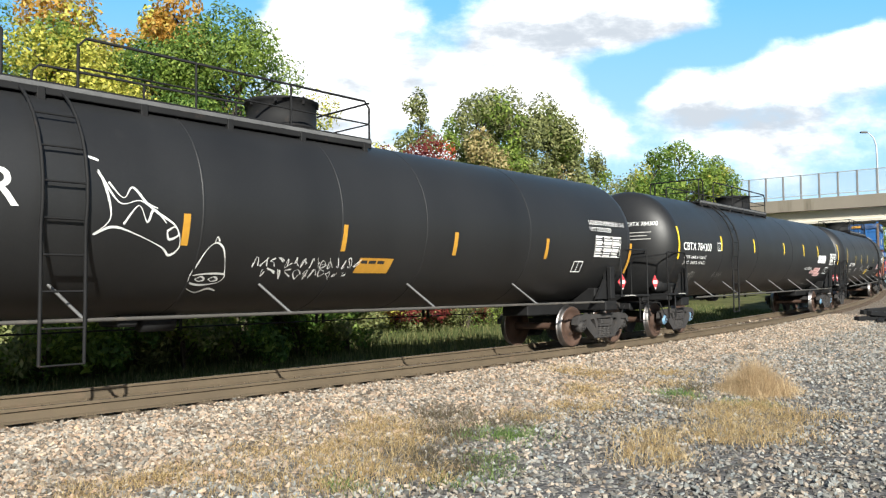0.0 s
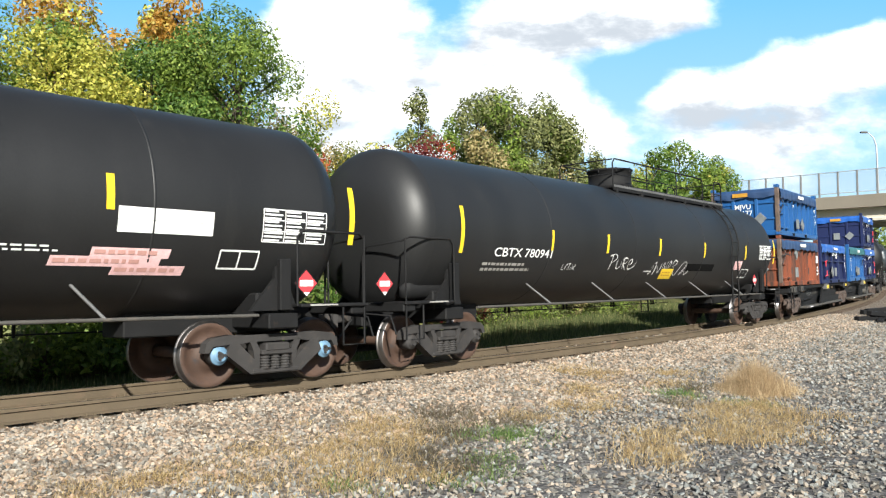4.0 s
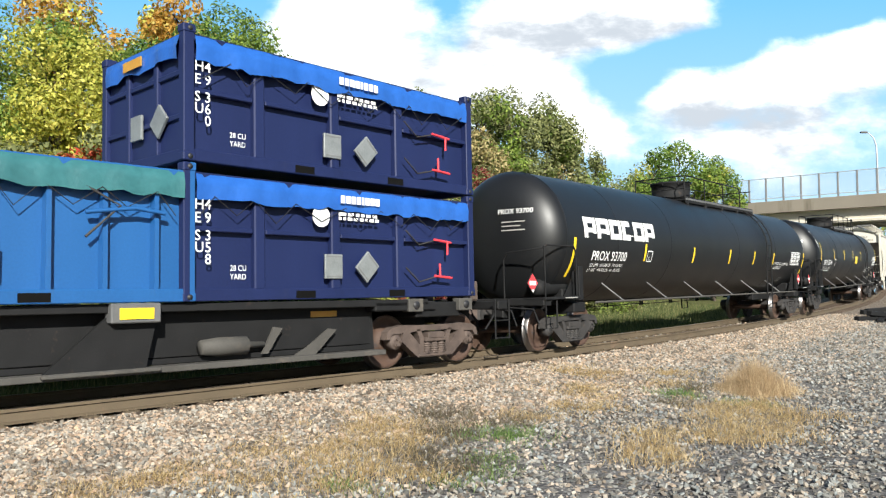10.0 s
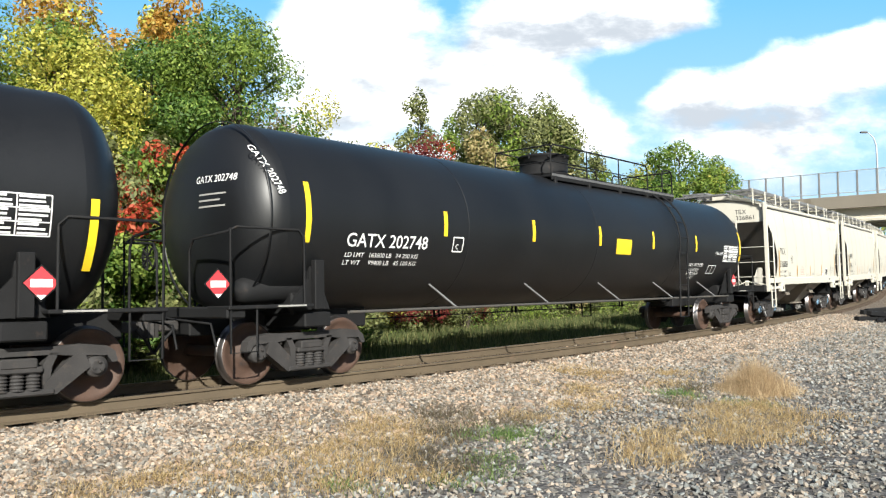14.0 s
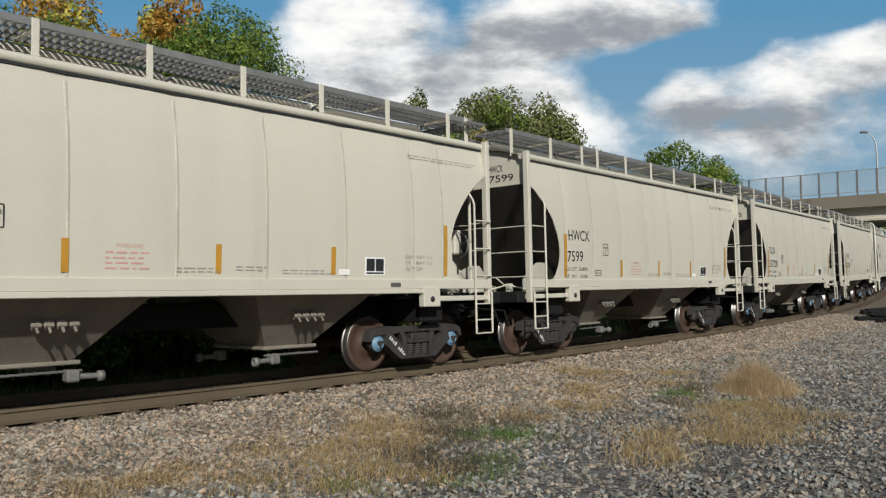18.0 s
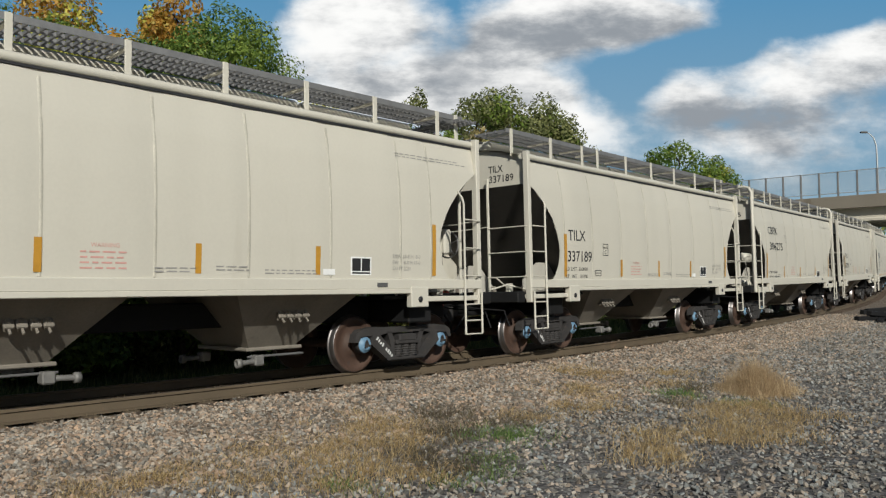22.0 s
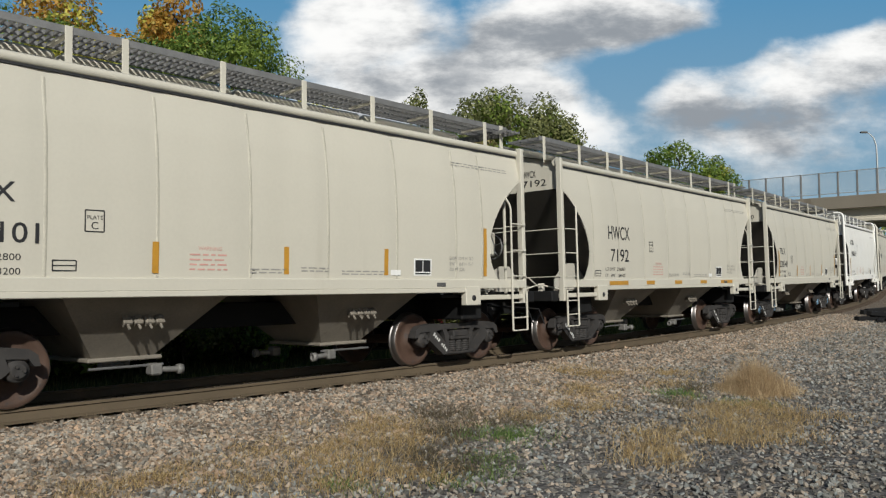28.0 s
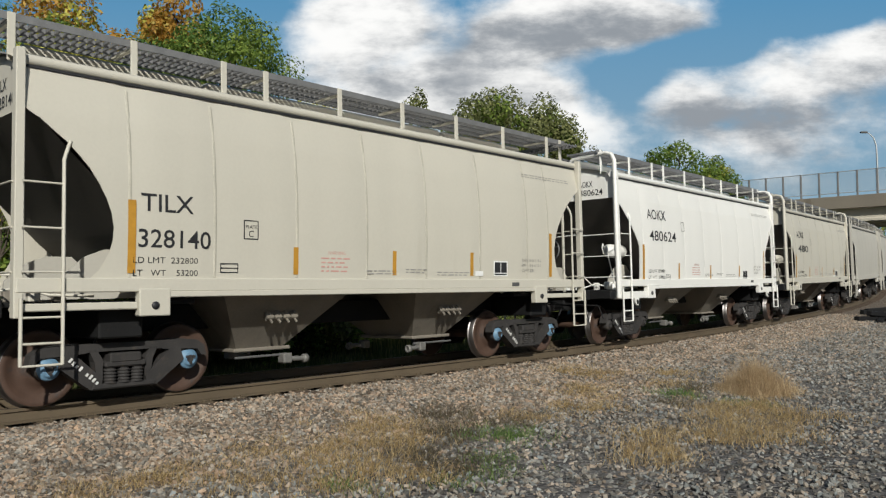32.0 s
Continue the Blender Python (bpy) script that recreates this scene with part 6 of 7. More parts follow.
def build_ground():
    def steps(lo, hi, fine, far):
        v = [lo + fine * i for i in range(int((hi - lo) / fine) + 1)]
        g, x = [], hi
        d = fine
        while x < far:
            d *= 1.45
            x += d
            g.append(x)
        b, x, d = [], lo, fine
        while x > -far:
            d *= 1.45
            x -= d
            b.append(x)
        return b[::-1] + v + g
    xs, ys = steps(-30, 60, 0.6, 1800), steps(-6, 90, 0.6, 1800)
    sh = Shape()
    sh.sheet([[(x, y, ground_z(x, y)) for x in xs] for y in ys])
    me = sh.mesh("ground", make_ground_material())
    ca = me.color_attributes.new("zone", "FLOAT_COLOR", "POINT")
    vals = []
    for v in me.vertices:
        s, l = track_sl(v.co.x, v.co.y)
        w = noise.noise((v.co.x * 0.5, v.co.y * 0.5, 3)) * 0.7
        grey = min(1, max(0, (l + w - 4.0) / 1.4))
        if s > 9:
            grey = max(grey, min(1, max(0, (l + w - 3.0) / 1.2)))
        soil = min(1, max(0, (-l - 2.6 + w) / 0.8))
        if l > 40 or l < -2.6:
            soil = max(soil, 1.0 if l > 40 else soil)
        vals += [grey, soil, 0, 1]
    ca.data.foreach_set("color", vals)
    return tagged(new("ground", me), "stony gravel ground beside the railway line", "ground", kind="structure")


build_ground()


# ======== railway track ========
def build_track():
    tr = thing("railway_track", "rusty brown rails on wooden sleepers in ballast", "railway track", kind="structure")
    prof = [(-0.07, -0.172), (0.07, -0.172), (0.07, -0.158), (0.012, -0.140), (0.009, -0.045), (0.036, -0.034), (0.036, -0.008), (0.028, 0.0), (-0.028, 0.0), (-0.036, -0.008), (-0.036, -0.034), (-0.009, -0.045), (-0.012, -0.140), (-0.07, -0.158)]
    ss = [-40 + 1.0 * i for i in range(0, 181)]
    for l in (0.7535, -0.7535):
        rows = []
        for s in ss:
            r = [on_track(s, l + a, b) for a, b in prof]
            rows.append(r + [r[0]])
        part("rail", Shape().sheet(rows, False), M_RAIL, tr)
        rows = [[on_track(s, l + a, 0.0025) for a in (-0.024, 0.024)] for s in ss]
        part("rail_head", Shape().sheet(rows), M_RAILHEAD, tr, "worn running surface of the rail")
    tie = Shape().box(-0.115, 0.115, -1.30, 1.30, -0.36, -0.178, 0.012).mesh("sleeper", M_TIE)
    plate = Shape().box(-0.09, 0.09, -0.17, 0.17, -0.180, -0.168, 0.004)
    for dx in (-0.05, 0.05):
        for dy in (-0.10, 0.10):
            plate.box(dx - 0.012, dx + 0.012, dy - 0.02, dy + 0.02, -0.17, -0.135, 0.004)
    plate = plate.mesh("tie_plate", M_RAIL)
    anchor = Shape().box(-0.02, 0.02, -0.09, 0.09, -0.20, -0.12, 0.006).mesh("rail_anchor", M_RAIL)
    rnd = random.Random(11)
    s = -8.0
    while s < 70:
        m = car_pose(s - 0.5, s + 0.5) @ pose(0, rnd.uniform(-0.03, 0.03), rnd.uniform(-0.01, 0.0), 0, 0, rnd.uniform(-1, 1))
        t = part("sleeper", tie, None, tr, at=m)
        if s < 28:
            for sy in (-1, 1):
                part("tie_plate", plate, None, t, at=pose(0, sy * 0.7535, 0))
        s += 0.53 + rnd.uniform(-0.02, 0.02)
    return tr


build_track()


# ======== loose stones and dry grass ========
def stone_field(name, mat, count, s_range, l_range, size, seed, label, keep):
    rnd = np.random.RandomState(seed)
    base = np.array([(x, y, z) for x in (-1, 1) for y in (-1, 1) for z in (-1, 1)], float)
    quads = np.array([(0, 1, 3, 2), (4, 6, 7, 5), (0, 4, 5, 1), (2, 3, 7, 6), (0, 2, 6, 4), (1, 5, 7, 3)])
    V, F = [], []
    k = 0
    for _ in range(count):
        u = rnd.rand()
        s = s_range[0] + (s_range[1] - s_range[0]) * u ** 1.5
        l = l_range[0] + (l_range[1] - l_range[0]) * rnd.rand()
        if not keep(s, l, rnd.rand()):
            continue
        x, y = flat_track(s, l)
        r = size * (0.5 + rnd.rand() ** 2) * (1 + 0.012 * max(0, s))
        q = base * (r * np.array([1.15, 0.55 + 0.3 * rnd.rand(), 0.36 + 0.3 * rnd.rand()])) * (0.6 + 0.4 * rnd.rand(8, 3))
        a, b, c = rnd.rand(3) * np.array([6.28, 0.9, 0.9])
        ca, sa, cb, sb, cc, sc = math.cos(a), math.sin(a), math.cos(b), math.sin(b), math.cos(c), math.sin(c)
        M = np.array([[ca, -sa, 0], [sa, ca, 0], [0, 0, 1]]) @ np.array([[cb, 0, sb], [0, 1, 0], [-sb, 0, cb]]) @ np.array([[1, 0, 0], [0, cc, -sc], [0, sc, cc]])
        q = q @ M.T + np.array([x, y, ground_z(x, y) + r * 0.22])
        V.append(q)
        F.append(quads + 8 * k)
        k += 1
    V, F = np.concatenate(V), np.concatenate(F)
    me = bpy.data.meshes.new(name)
    me.from_pydata(V.tolist(), [], F.tolist())
    me.materials.append(mat)
    me.update()
    return tagged(new(name, me), label, "gravel", kind="stuff")


PATCHES = ((2.0, 11.4, 0.55, 0.22, "dry"), (2.3, 13.0, 0.60, 0.22, "dry"), (2.65, 15.0, 0.70, 0.22, "dry"), (3.95, 13.8, 0.45, 0.22, "dry"), (4.4, 15.4, 0.50, 0.22, "dry"),
           (3.4, 11.7, 0.30, 0.26, "weed"), (3.7, 12.6, 0.32, 0.24, "green"), (4.2, 13.2, 0.22, 0.34, "weed"), (2.1, 8.0, 0.34, 0.30, "dry"), (2.3, 8.7, 0.36, 0.28, "dry"), (2.5, 9.5, 0.38, 0.26, "dry"),
           (3.3, 9.1, 0.55, 0.24, "dry"), (3.8, 9.9, 0.65, 0.26, "dry"), (4.2, 10.9, 0.70, 0.26, "dry"), (4.6, 11.6, 0.45, 0.22, "dry"), (5.3, 13.0, 0.50, 0.20, "dry"), (4.8, 10.6, 0.45, 0.22, "dry"), (4.5, 11.9, 0.35, 0.16, "green"),
           (5.12, 12.9, 0.62, 0.85, "plume"), (0.7, 9.2, 0.36, 0.26, "green"), (0.8, 10.2, 0.40, 0.22, "weed"), (1.1, 10.6, 0.42, 0.20, "dry"), (0.05, 9.4, 0.42, 0.30, "weed"), (0.05, 10.6, 0.45, 0.30, "weed"), (-0.35, 9.0, 0.40, 0.20, "dry"),
           (0.45, 7.55, 0.26, 0.18, "green"), (0.50, 8.2, 0.28, 0.18, "green"), (0.07, 7.05, 0.15, 0.20, "green"), (-0.90, 7.05, 0.22, 0.20, "green"), (0.1, 7.8, 0.50, 0.20, "weed"), (-0.25, 8.3, 0.40, 0.20, "weed"),
           (-0.75, 7.5, 0.55, 0.24, "dry"), (-0.9, 8.5, 0.62, 0.24, "dry"), (-1.0, 9.7, 0.70, 0.22, "dry"), (-1.6, 7.3, 0.50, 0.20, "dry"), (-1.9, 8.5, 0.60, 0.18, "dry"), (-2.5, 7.2, 0.60, 0.18, "dry"), (-3.1, 6.9, 0.55, 0.18, "dry"), (-0.2, 7.2, 0.35, 0.18, "dry"))


def patch_weight(x, y):
    return max((1 - math.hypot(x - px, y - py) / r for px, py, r, h, k in PATCHES), default=0)


def in_warm(s, l, u):
    x, y = flat_track(s, l)
    if patch_weight(x, y) > 0.25 and u > 0.45:
        return False
    edge = 4.4 + 0.7 * noise.noise((x * 0.5, y * 0.5, 3)) - (1.0 if s > 9 else 0)
    return l < edge or u < 0.10


def in_grey(s, l, u):
    x, y = flat_track(s, l)
    if patch_weight(x, y) > 0.25 and u > 0.45:
        return False
    edge = 4.2 + 0.7 * noise.noise((x * 0.5, y * 0.5, 3)) - (1.0 if s > 9 else 0)
    return l > edge or u < 0.06


def build_gravel():
    stone_field("ballast_stones", M_STONE, 96000, (-2.5, 34), (0.98, 5.6), 0.0225, 1, "pale broken ballast stones beside the rail", in_warm)
    stone_field("grey_gravel", M_GREYSTONE, 74000, (-3.5, 34), (2.6, 9.2), 0.022, 2, "dark grey loose gravel", in_grey)
    stone_field("track_ballast", M_STONE, 6000, (-3, 30), (-1.7, 0.9), 0.034, 3, "ballast stones between the rails", lambda s, l, u: abs(abs(l) - 0.75) > 0.13)


build_gravel()

L_DRY = leaf_material("dry_grass", (0.43, 0.30, 0.14), (0.68, 0.54, 0.30), 0.8)
L_PLUME = leaf_material("feathery_dry_grass", (0.50, 0.36, 0.21), (0.66, 0.53, 0.34), 0.8)
L_GREENGRASS = leaf_material("green_grass", (0.11, 0.19, 0.05), (0.26, 0.36, 0.11), 0.7)
L_WEED = leaf_material("grey_brown_weed", (0.13, 0.105, 0.07), (0.22, 0.19, 0.11), 0.8)


def blades(sh, x, y, z, h, rnd, lean=0.35, w=0.006):
    a = rnd.uniform(0, 6.283)
    d = Vector((math.cos(a), math.sin(a), 0))
    o = Vector((-math.sin(a), math.cos(a), 0)) * w
    if rnd.random() < 0.5:
        o = Vector((w, 0, 0))
    p = Vector((x, y, z - 0.02))
    k = rnd.uniform(0.1, 1) * lean * h
    m = p + Vector((0, 0, h * 0.6)) + d * k * 0.35
    t = p + Vector((0, 0, h * rnd.uniform(0.8, 1.05))) + d * k
    sh.add([p - o, p + o, m + o * 0.8, m - o * 0.8, t], [(0, 1, 2, 3), (3, 2, 4)])


def build_grass():
    rnd = random.Random(21)
    for kind, mat, nm, label in (("dry", L_DRY, "dry_grass", "straw-coloured dry grass in the gravel"), ("plume", L_PLUME, "feathery_grass", "feathery tan grass clump in the gravel"),
                                 ("green", L_GREENGRASS, "green_grass", "short green grass tufts in the gravel"), ("weed", L_WEED, "brown_weeds", "wiry grey-brown weeds in the gravel")):
        sh = Shape()
        for px, py, r, h, k in PATCHES:
            if k != kind:
                continue
            n = {"dry": 3300, "plume": 8000, "green": 4600, "weed": 3200}[kind]
            n = int(n * (r * r if kind != "plume" else 1))
            clumps = [(rnd.gauss(0, 0.60) * r, rnd.gauss(0, 0.66) * r) for _ in range(max(14, int(60 * r)))]
            for _ in range(n):
                cx, cy = rnd.choice(clumps) if kind != "plume" else (0, 0)
                sp = 0.10 if kind != "plume" else 0.42 * r
                x, y = px + cx + rnd.gauss(0, sp), py + cy + rnd.gauss(0, sp)
                z = ground_z(x, y)
                hh = h * (0.85 if kind == "plume" else 0.6) * rnd.uniform(0.25, 1.15)
                if kind == "plume":
                    hh *= max(0.2, 1 - math.hypot(x - px, y - py) / (1.7 * r)) * (0.7 + 0.5 * noise.noise((x * 5, y * 5, 1)) + 0.5 * rnd.random() ** 3)
                blades(sh, x, y, z, hh, rnd, 1.9 if kind != "plume" else 0.75, 0.0026 if kind != "plume" else 0.0016)
        me = bpy.data.meshes.new(nm)
        me.from_pydata(sh.v, [], sh.f)
        me.materials.append(mat)
        tagged(new(nm, me), label, "grass", kind="stuff")
    # grass behind the track
    sh = Shape()
    for _ in range(44000):
        s = -6 + 50 * rnd.random() ** 1.4
        l = -2.6 - 8 * rnd.random() ** 1.3
        x, y = flat_track(s, l)
        blades(sh, x, y, ground_z(x, y), rnd.uniform(0.10, 0.30) * (1.7 if l < -6 else 1), rnd, 0.6, 0.010)
    me = bpy.data.meshes.new("verge_grass")
    me.from_pydata(sh.v, [], sh.f)
    me.materials.append(leaf_material("verge_grass_green", (0.095, 0.125, 0.04), (0.26, 0.24, 0.10), 0.7))
    tagged(new("verge_grass", me), "rough green grass beyond the track", "grass", kind="stuff")


build_grass()


# ======== trees and shrubs ========
L_GREEN = leaf_material("green_leaves", (0.18, 0.27, 0.05), (0.35, 0.43, 0.09))
L_DEEP = leaf_material("deep_green_leaves", (0.10, 0.19, 0.038), (0.27, 0.36, 0.075))
L_YELLOW = leaf_material("yellow_green_leaves", (0.44, 0.45, 0.08), (0.78, 0.68, 0.16))
L_ORANGE = leaf_material("orange_leaves", (0.50, 0.27, 0.05), (0.72, 0.47, 0.12))
L_RED = leaf_material("scarlet_leaves", (0.48, 0.07, 0.035), (0.66, 0.20, 0.09))
L_CRIMSON = leaf_material("dull_crimson_leaves", (0.220, 0.039, 0.039), (0.352, 0.099, 0.066))
L_OLIVE = leaf_material("olive_leaves", (0.20, 0.225, 0.085), (0.38, 0.385, 0.16))
L_STRAW = leaf_material("straw_coloured_leaves", (0.40, 0.33, 0.15), (0.60, 0.50, 0.26))
L_GOLD = leaf_material("golden_leaves", (0.418, 0.297, 0.055), (0.572, 0.440, 0.110))


def crown_mesh(name, clumps, n, size, rnd, mats, hollow=0.5):
    """Many small leaves gathered in clumps: each clump (x, y, z, rx, rz, which material)."""
    rs = np.random.RandomState(rnd.randrange(1 << 30))
    c = np.array(clumps, float)
    w = c[:, 3] ** 2 * c[:, 4]
    c = c[rs.choice(len(c), n, p=w / w.sum())]
    a, b = rs.uniform(0, 2 * math.pi, n), np.arccos(rs.uniform(-1, 1, n))
    r = hollow + (1 - hollow) * rs.rand(n) ** 0.6
    r *= 1 + 0.18 * np.sin(3 * a + c[:, 0]) * np.sin(2 * b)
    p = c[:, :3] + np.stack((c[:, 3] * r * np.sin(b) * np.cos(a), c[:, 3] * r * np.sin(b) * np.sin(a), c[:, 4] * r * np.cos(b)), 1)
    # leaves face outwards from their clump, drooping a little
    face = p - c[:, :3]
    face /= np.linalg.norm(face, axis=1)[:, None] + 1e-6
    face += rs.normal((0, 0, 0.25), 0.55, (n, 3))
    u = np.cross(face, rs.normal(0, 1, (n, 3)))
    u /= np.linalg.norm(u, axis=1)[:, None]
    v = np.cross(face, u)
    v *= 0.48 / np.linalg.norm(v, axis=1)[:, None]
    k = (size * rs.uniform(0.55, 1.25, n))[:, None]
    V = np.stack((p - u * k * 0.5, p + v * k * 0.5 + u * k * 0.05, p + u * k * 0.5, p - v * k * 0.5 + u * k * 0.05), 1).reshape(-1, 3).tolist()
    F = np.arange(4 * n).reshape(n, 4).tolist()
    MI = c[:, 5].astype(int).tolist()
    me = bpy.data.meshes.new(name)
    me.from_pydata(V, [], F)
    for m in mats:
        me.materials.append(m)
    me.polygons.foreach_set("material_index", MI)
    return me


def grow_tree(name, x, y, height, spread, base, mats, mix, leaves, size, seed, label, category="tree", trunk_r=0.16, slim=1.0, stems=1, crest=0.0):
    """A tapered trunk with limbs that carry clumps of leaves. base: height of the lowest leaves."""
    rnd = random.Random(seed)
    z0 = ground_z(x, y, False) - 0.1
    tr = thing(name, label, category, "trees and shrubs beyond the track", at=pose(x, y, z0))
    wood, clumps = Shape(), []
    for k in range(stems):
        ox = rnd.uniform(-0.4, 0.4) * spread if stems > 1 else 0
        oy = rnd.uniform(-0.3, 0.3) * spread if stems > 1 else 0
        hh = height * (rnd.uniform(0.75, 1.0) if stems > 1 else 1)
        pts = [(ox * i / 6 * 1.0 + rnd.uniform(-0.08, 0.08) * spread * i / 6, oy * i / 6 + rnd.uniform(-0.08, 0.08) * spread * i / 6, hh * 0.9 * i / 6) for i in range(7)]
        wood.tube(pts, [trunk_r * (1 - 0.85 * i / 6) for i in range(7)], 8)
        n = max(7, int(36 / stems) + 2)
        for i in range(n):
            t = rnd.uniform(0.0, 1.0)
            zc = base + (hh * 0.93 - base) * t
            q = pts[min(6, max(1, int(6 * zc / (hh * 0.9))))]
            a = rnd.uniform(0, 6.283)
            env = spread * (0.55 + 0.6 * math.sin(math.pi * min(1, 0.15 + t * 0.85)) ** 0.8) * slim * 0.5
            d = env * rnd.uniform(0.35, 1.0) * (1 - 0.35 * t)
            e = (q[0] + d * math.cos(a), q[1] + d * math.sin(a), zc)
            st = (q[0] * 0.8, q[1] * 0.8, max(0.3, zc - d * 0.7 - 0.3))
            wood.tube([st, ((st[0] + e[0]) / 2, (st[1] + e[1]) / 2, (st[2] + e[2]) / 2 + 0.08 * d), e], [trunk_r * 0.35, trunk_r * 0.2, trunk_r * 0.06], 5)
            r = spread * rnd.uniform(0.12, 0.23) * (1.15 - 0.40 * t)
            mi = rnd.choices(range(len(mats)), mix)[0]
            if crest:
                mi = 0 if t > crest else 1 + mi % (len(mats) - 1)
            clumps.append((*e, r, r * rnd.uniform(0.75, 1.25), mi))
        clumps.append((pts[-1][0], pts[-1][1], hh * 0.93, spread * 0.15 * slim + 0.1, hh * 0.08, rnd.choices(range(len(mats)), mix)[0]))
    part("trunk", wood, M_BARK, tr)
    part("crown", crown_mesh("crown", clumps, leaves, size, rnd, mats), None, tr)
    return tr


def build_trees():
    G = grow_tree
    # the tall mass beside the leading end
    G("tree", -12.6, 19.0, 10.2, 6.0, 2.4, [L_YELLOW, L_GREEN, L_GOLD], [8, 4, 1], 62000, 0.135, 1, "yellow-green broadleaf tree in autumn")
    G("tree", -9.7, 19.6, 8.6, 4.8, 2.4, [L_YELLOW, L_GREEN, L_OLIVE], [6, 5, 1], 56000, 0.13, 2, "yellow-green broadleaf tree in autumn")
    G("tree", -8.2, 21.2, 8.6, 4.6, 2.6, [L_GREEN, L_DEEP, L_YELLOW], [5, 5, 1], 56000, 0.125, 3, "dense dark green broadleaf tree")
    G("tree", -5.7, 21.8, 9.7, 5.6, 2.6, [L_DEEP, L_GREEN, L_YELLOW], [6, 5, 1], 76000, 0.12, 4, "dense dark green broadleaf tree")
    G("tree", -13.6, 28.0, 13.2, 4.8, 4.0, [L_ORANGE, L_GOLD, L_YELLOW], [4, 3, 3], 15000, 0.22, 5, "tall orange maple behind the green trees")
    G("tree", -10.2, 30.0, 12.8, 4.4, 5.0, [L_ORANGE, L_GOLD, L_YELLOW], [4, 4, 2], 13000, 0.22, 6, "tall orange maple behind the green trees")
    G("tree", -16.4, 22.0, 9.4, 5.4, 1.0, [L_GREEN, L_YELLOW], [3, 3], 8000, 0.24, 7, "yellow-green broadleaf tree in autumn")
    rnd = random.Random(8)
    # sumac in red along the bank
    for i in range(12):
        s, l = 1.5 + i * 0.85 + rnd.uniform(-0.25, 0.25), -6.2 - rnd.uniform(0, 0.9)
        x, y = flat_track(s, l)
        mats = [L_RED if i < 10 else L_CRIMSON, L_OLIVE, L_DEEP, L_GREEN]
        G("shrub", x, y, rnd.uniform(5.2, 6.0) + 0.05 * i, 2.2, 0.5, mats, [1, 4, 2, 2], 7600, 0.16, 20 + i, "sumac shrub with scarlet autumn leaves at its top", "shrub", 0.04, 1.0, 3, 0.76)
    # undergrowth below and between
    for i in range(16):
        s, l = -2 + i * 2.6, -9.4 - rnd.uniform(0, 1.2)
        x, y = flat_track(s, l)
        G("shrub", x, y, rnd.uniform(1.6, 2.9), 2.8, 0.1, [L_OLIVE, L_GREEN, L_STRAW], [5, 5, 1], 3600, 0.12, 40 + i, "low olive-green shrub in the verge", "shrub", 0.04, 1.0, 3)
    for i in range(12):
        s, l = 12 + i * 3.0, -12.5 - rnd.uniform(0, 1.5)
        x, y = flat_track(s, l)
        G("shrub", x, y, rnd.uniform(4.2, 5.6), 3.8, 0.4, [L_OLIVE, L_GREEN, L_YELLOW], [5, 4, 1], 4200, 0.19, 140 + i, "tall olive-green shrub on the bank", "shrub", 0.06, 1.0, 3)
    for i, (x, y, h, mats) in enumerate(((-3.9, 26.5, 6.9, [L_GOLD, L_YELLOW, L_OLIVE]), (-2.9, 27.5, 7.0, [L_YELLOW, L_OLIVE, L_CRIMSON]), (-1.7, 28.5, 7.3, [L_CRIMSON, L_OLIVE, L_RED]), (-0.7, 29.5, 7.3, [L_CRIMSON, L_OLIVE]), (-5.0, 25.5, 8.2, [L_STRAW, L_GOLD]), (-5.9, 25.0, 7.8, [L_STRAW, L_OLIVE]), (-2.6, 31.5, 8.6, [L_GOLD, L_YELLOW]), (0.9, 30.3, 6.8, [L_OLIVE, L_CRIMSON, L_GREEN]))):
        G("shrub", x, y, h, 3.2, 0.6, mats, [4, 3, 3][:len(mats)], 14000, 0.135, 60 + i, "tall shrub in mixed autumn colours", "shrub", 0.07, 1.0, 3)
    # slim poplars and broad trees towards the bridge
    G("tree", -0.5, 34.0, 10.8, 3.0, 1.5, [L_OLIVE, L_GREEN], [3, 2], 15000, 0.19, 80, "slim olive-green poplar with upright limbs", slim=0.7, trunk_r=0.09, stems=3)
    for i, (x, y, h, w) in enumerate(((1.7, 36.0, 10.4, 5.0), (3.2, 37.0, 11.0, 5.0), (4.9, 38.0, 11.0, 5.0), (2.6, 39.5, 10.6, 5.0), (6.2, 39.5, 9.6, 4.0))):
        G("tree", x, y, h, w, 1.2, [L_OLIVE, L_GREEN, L_STRAW], [7, 4, 1], 20000, 0.21, 90 + i, "olive-green poplar with upright limbs", slim=0.85, trunk_r=0.12)
    G("tree", 8.5, 43.5, 9.2, 3.0, 1.5, [L_OLIVE, L_GREEN], [3, 2], 6000, 0.20, 97, "thin olive-green poplar on the bank", slim=0.8, trunk_r=0.1)
    G("tree", 10.4, 45.0, 7.8, 4.0, 1.0, [L_OLIVE, L_GREEN, L_YELLOW], [3, 3, 1], 6000, 0.20, 98, "olive-green broadleaf tree on the bank")
    for i, (x, y, h, w) in enumerate(((14.9, 55.0, 10.6, 6.0), (17.3, 56.0, 11.4, 6.4), (19.6, 57.0, 10.6, 5.4))):
        G("tree", x, y, h, w, 1.5, [L_GREEN, L_DEEP, L_YELLOW], [6, 4, 1], 15000, 0.27, 100 + i, "round green tree turning yellow")
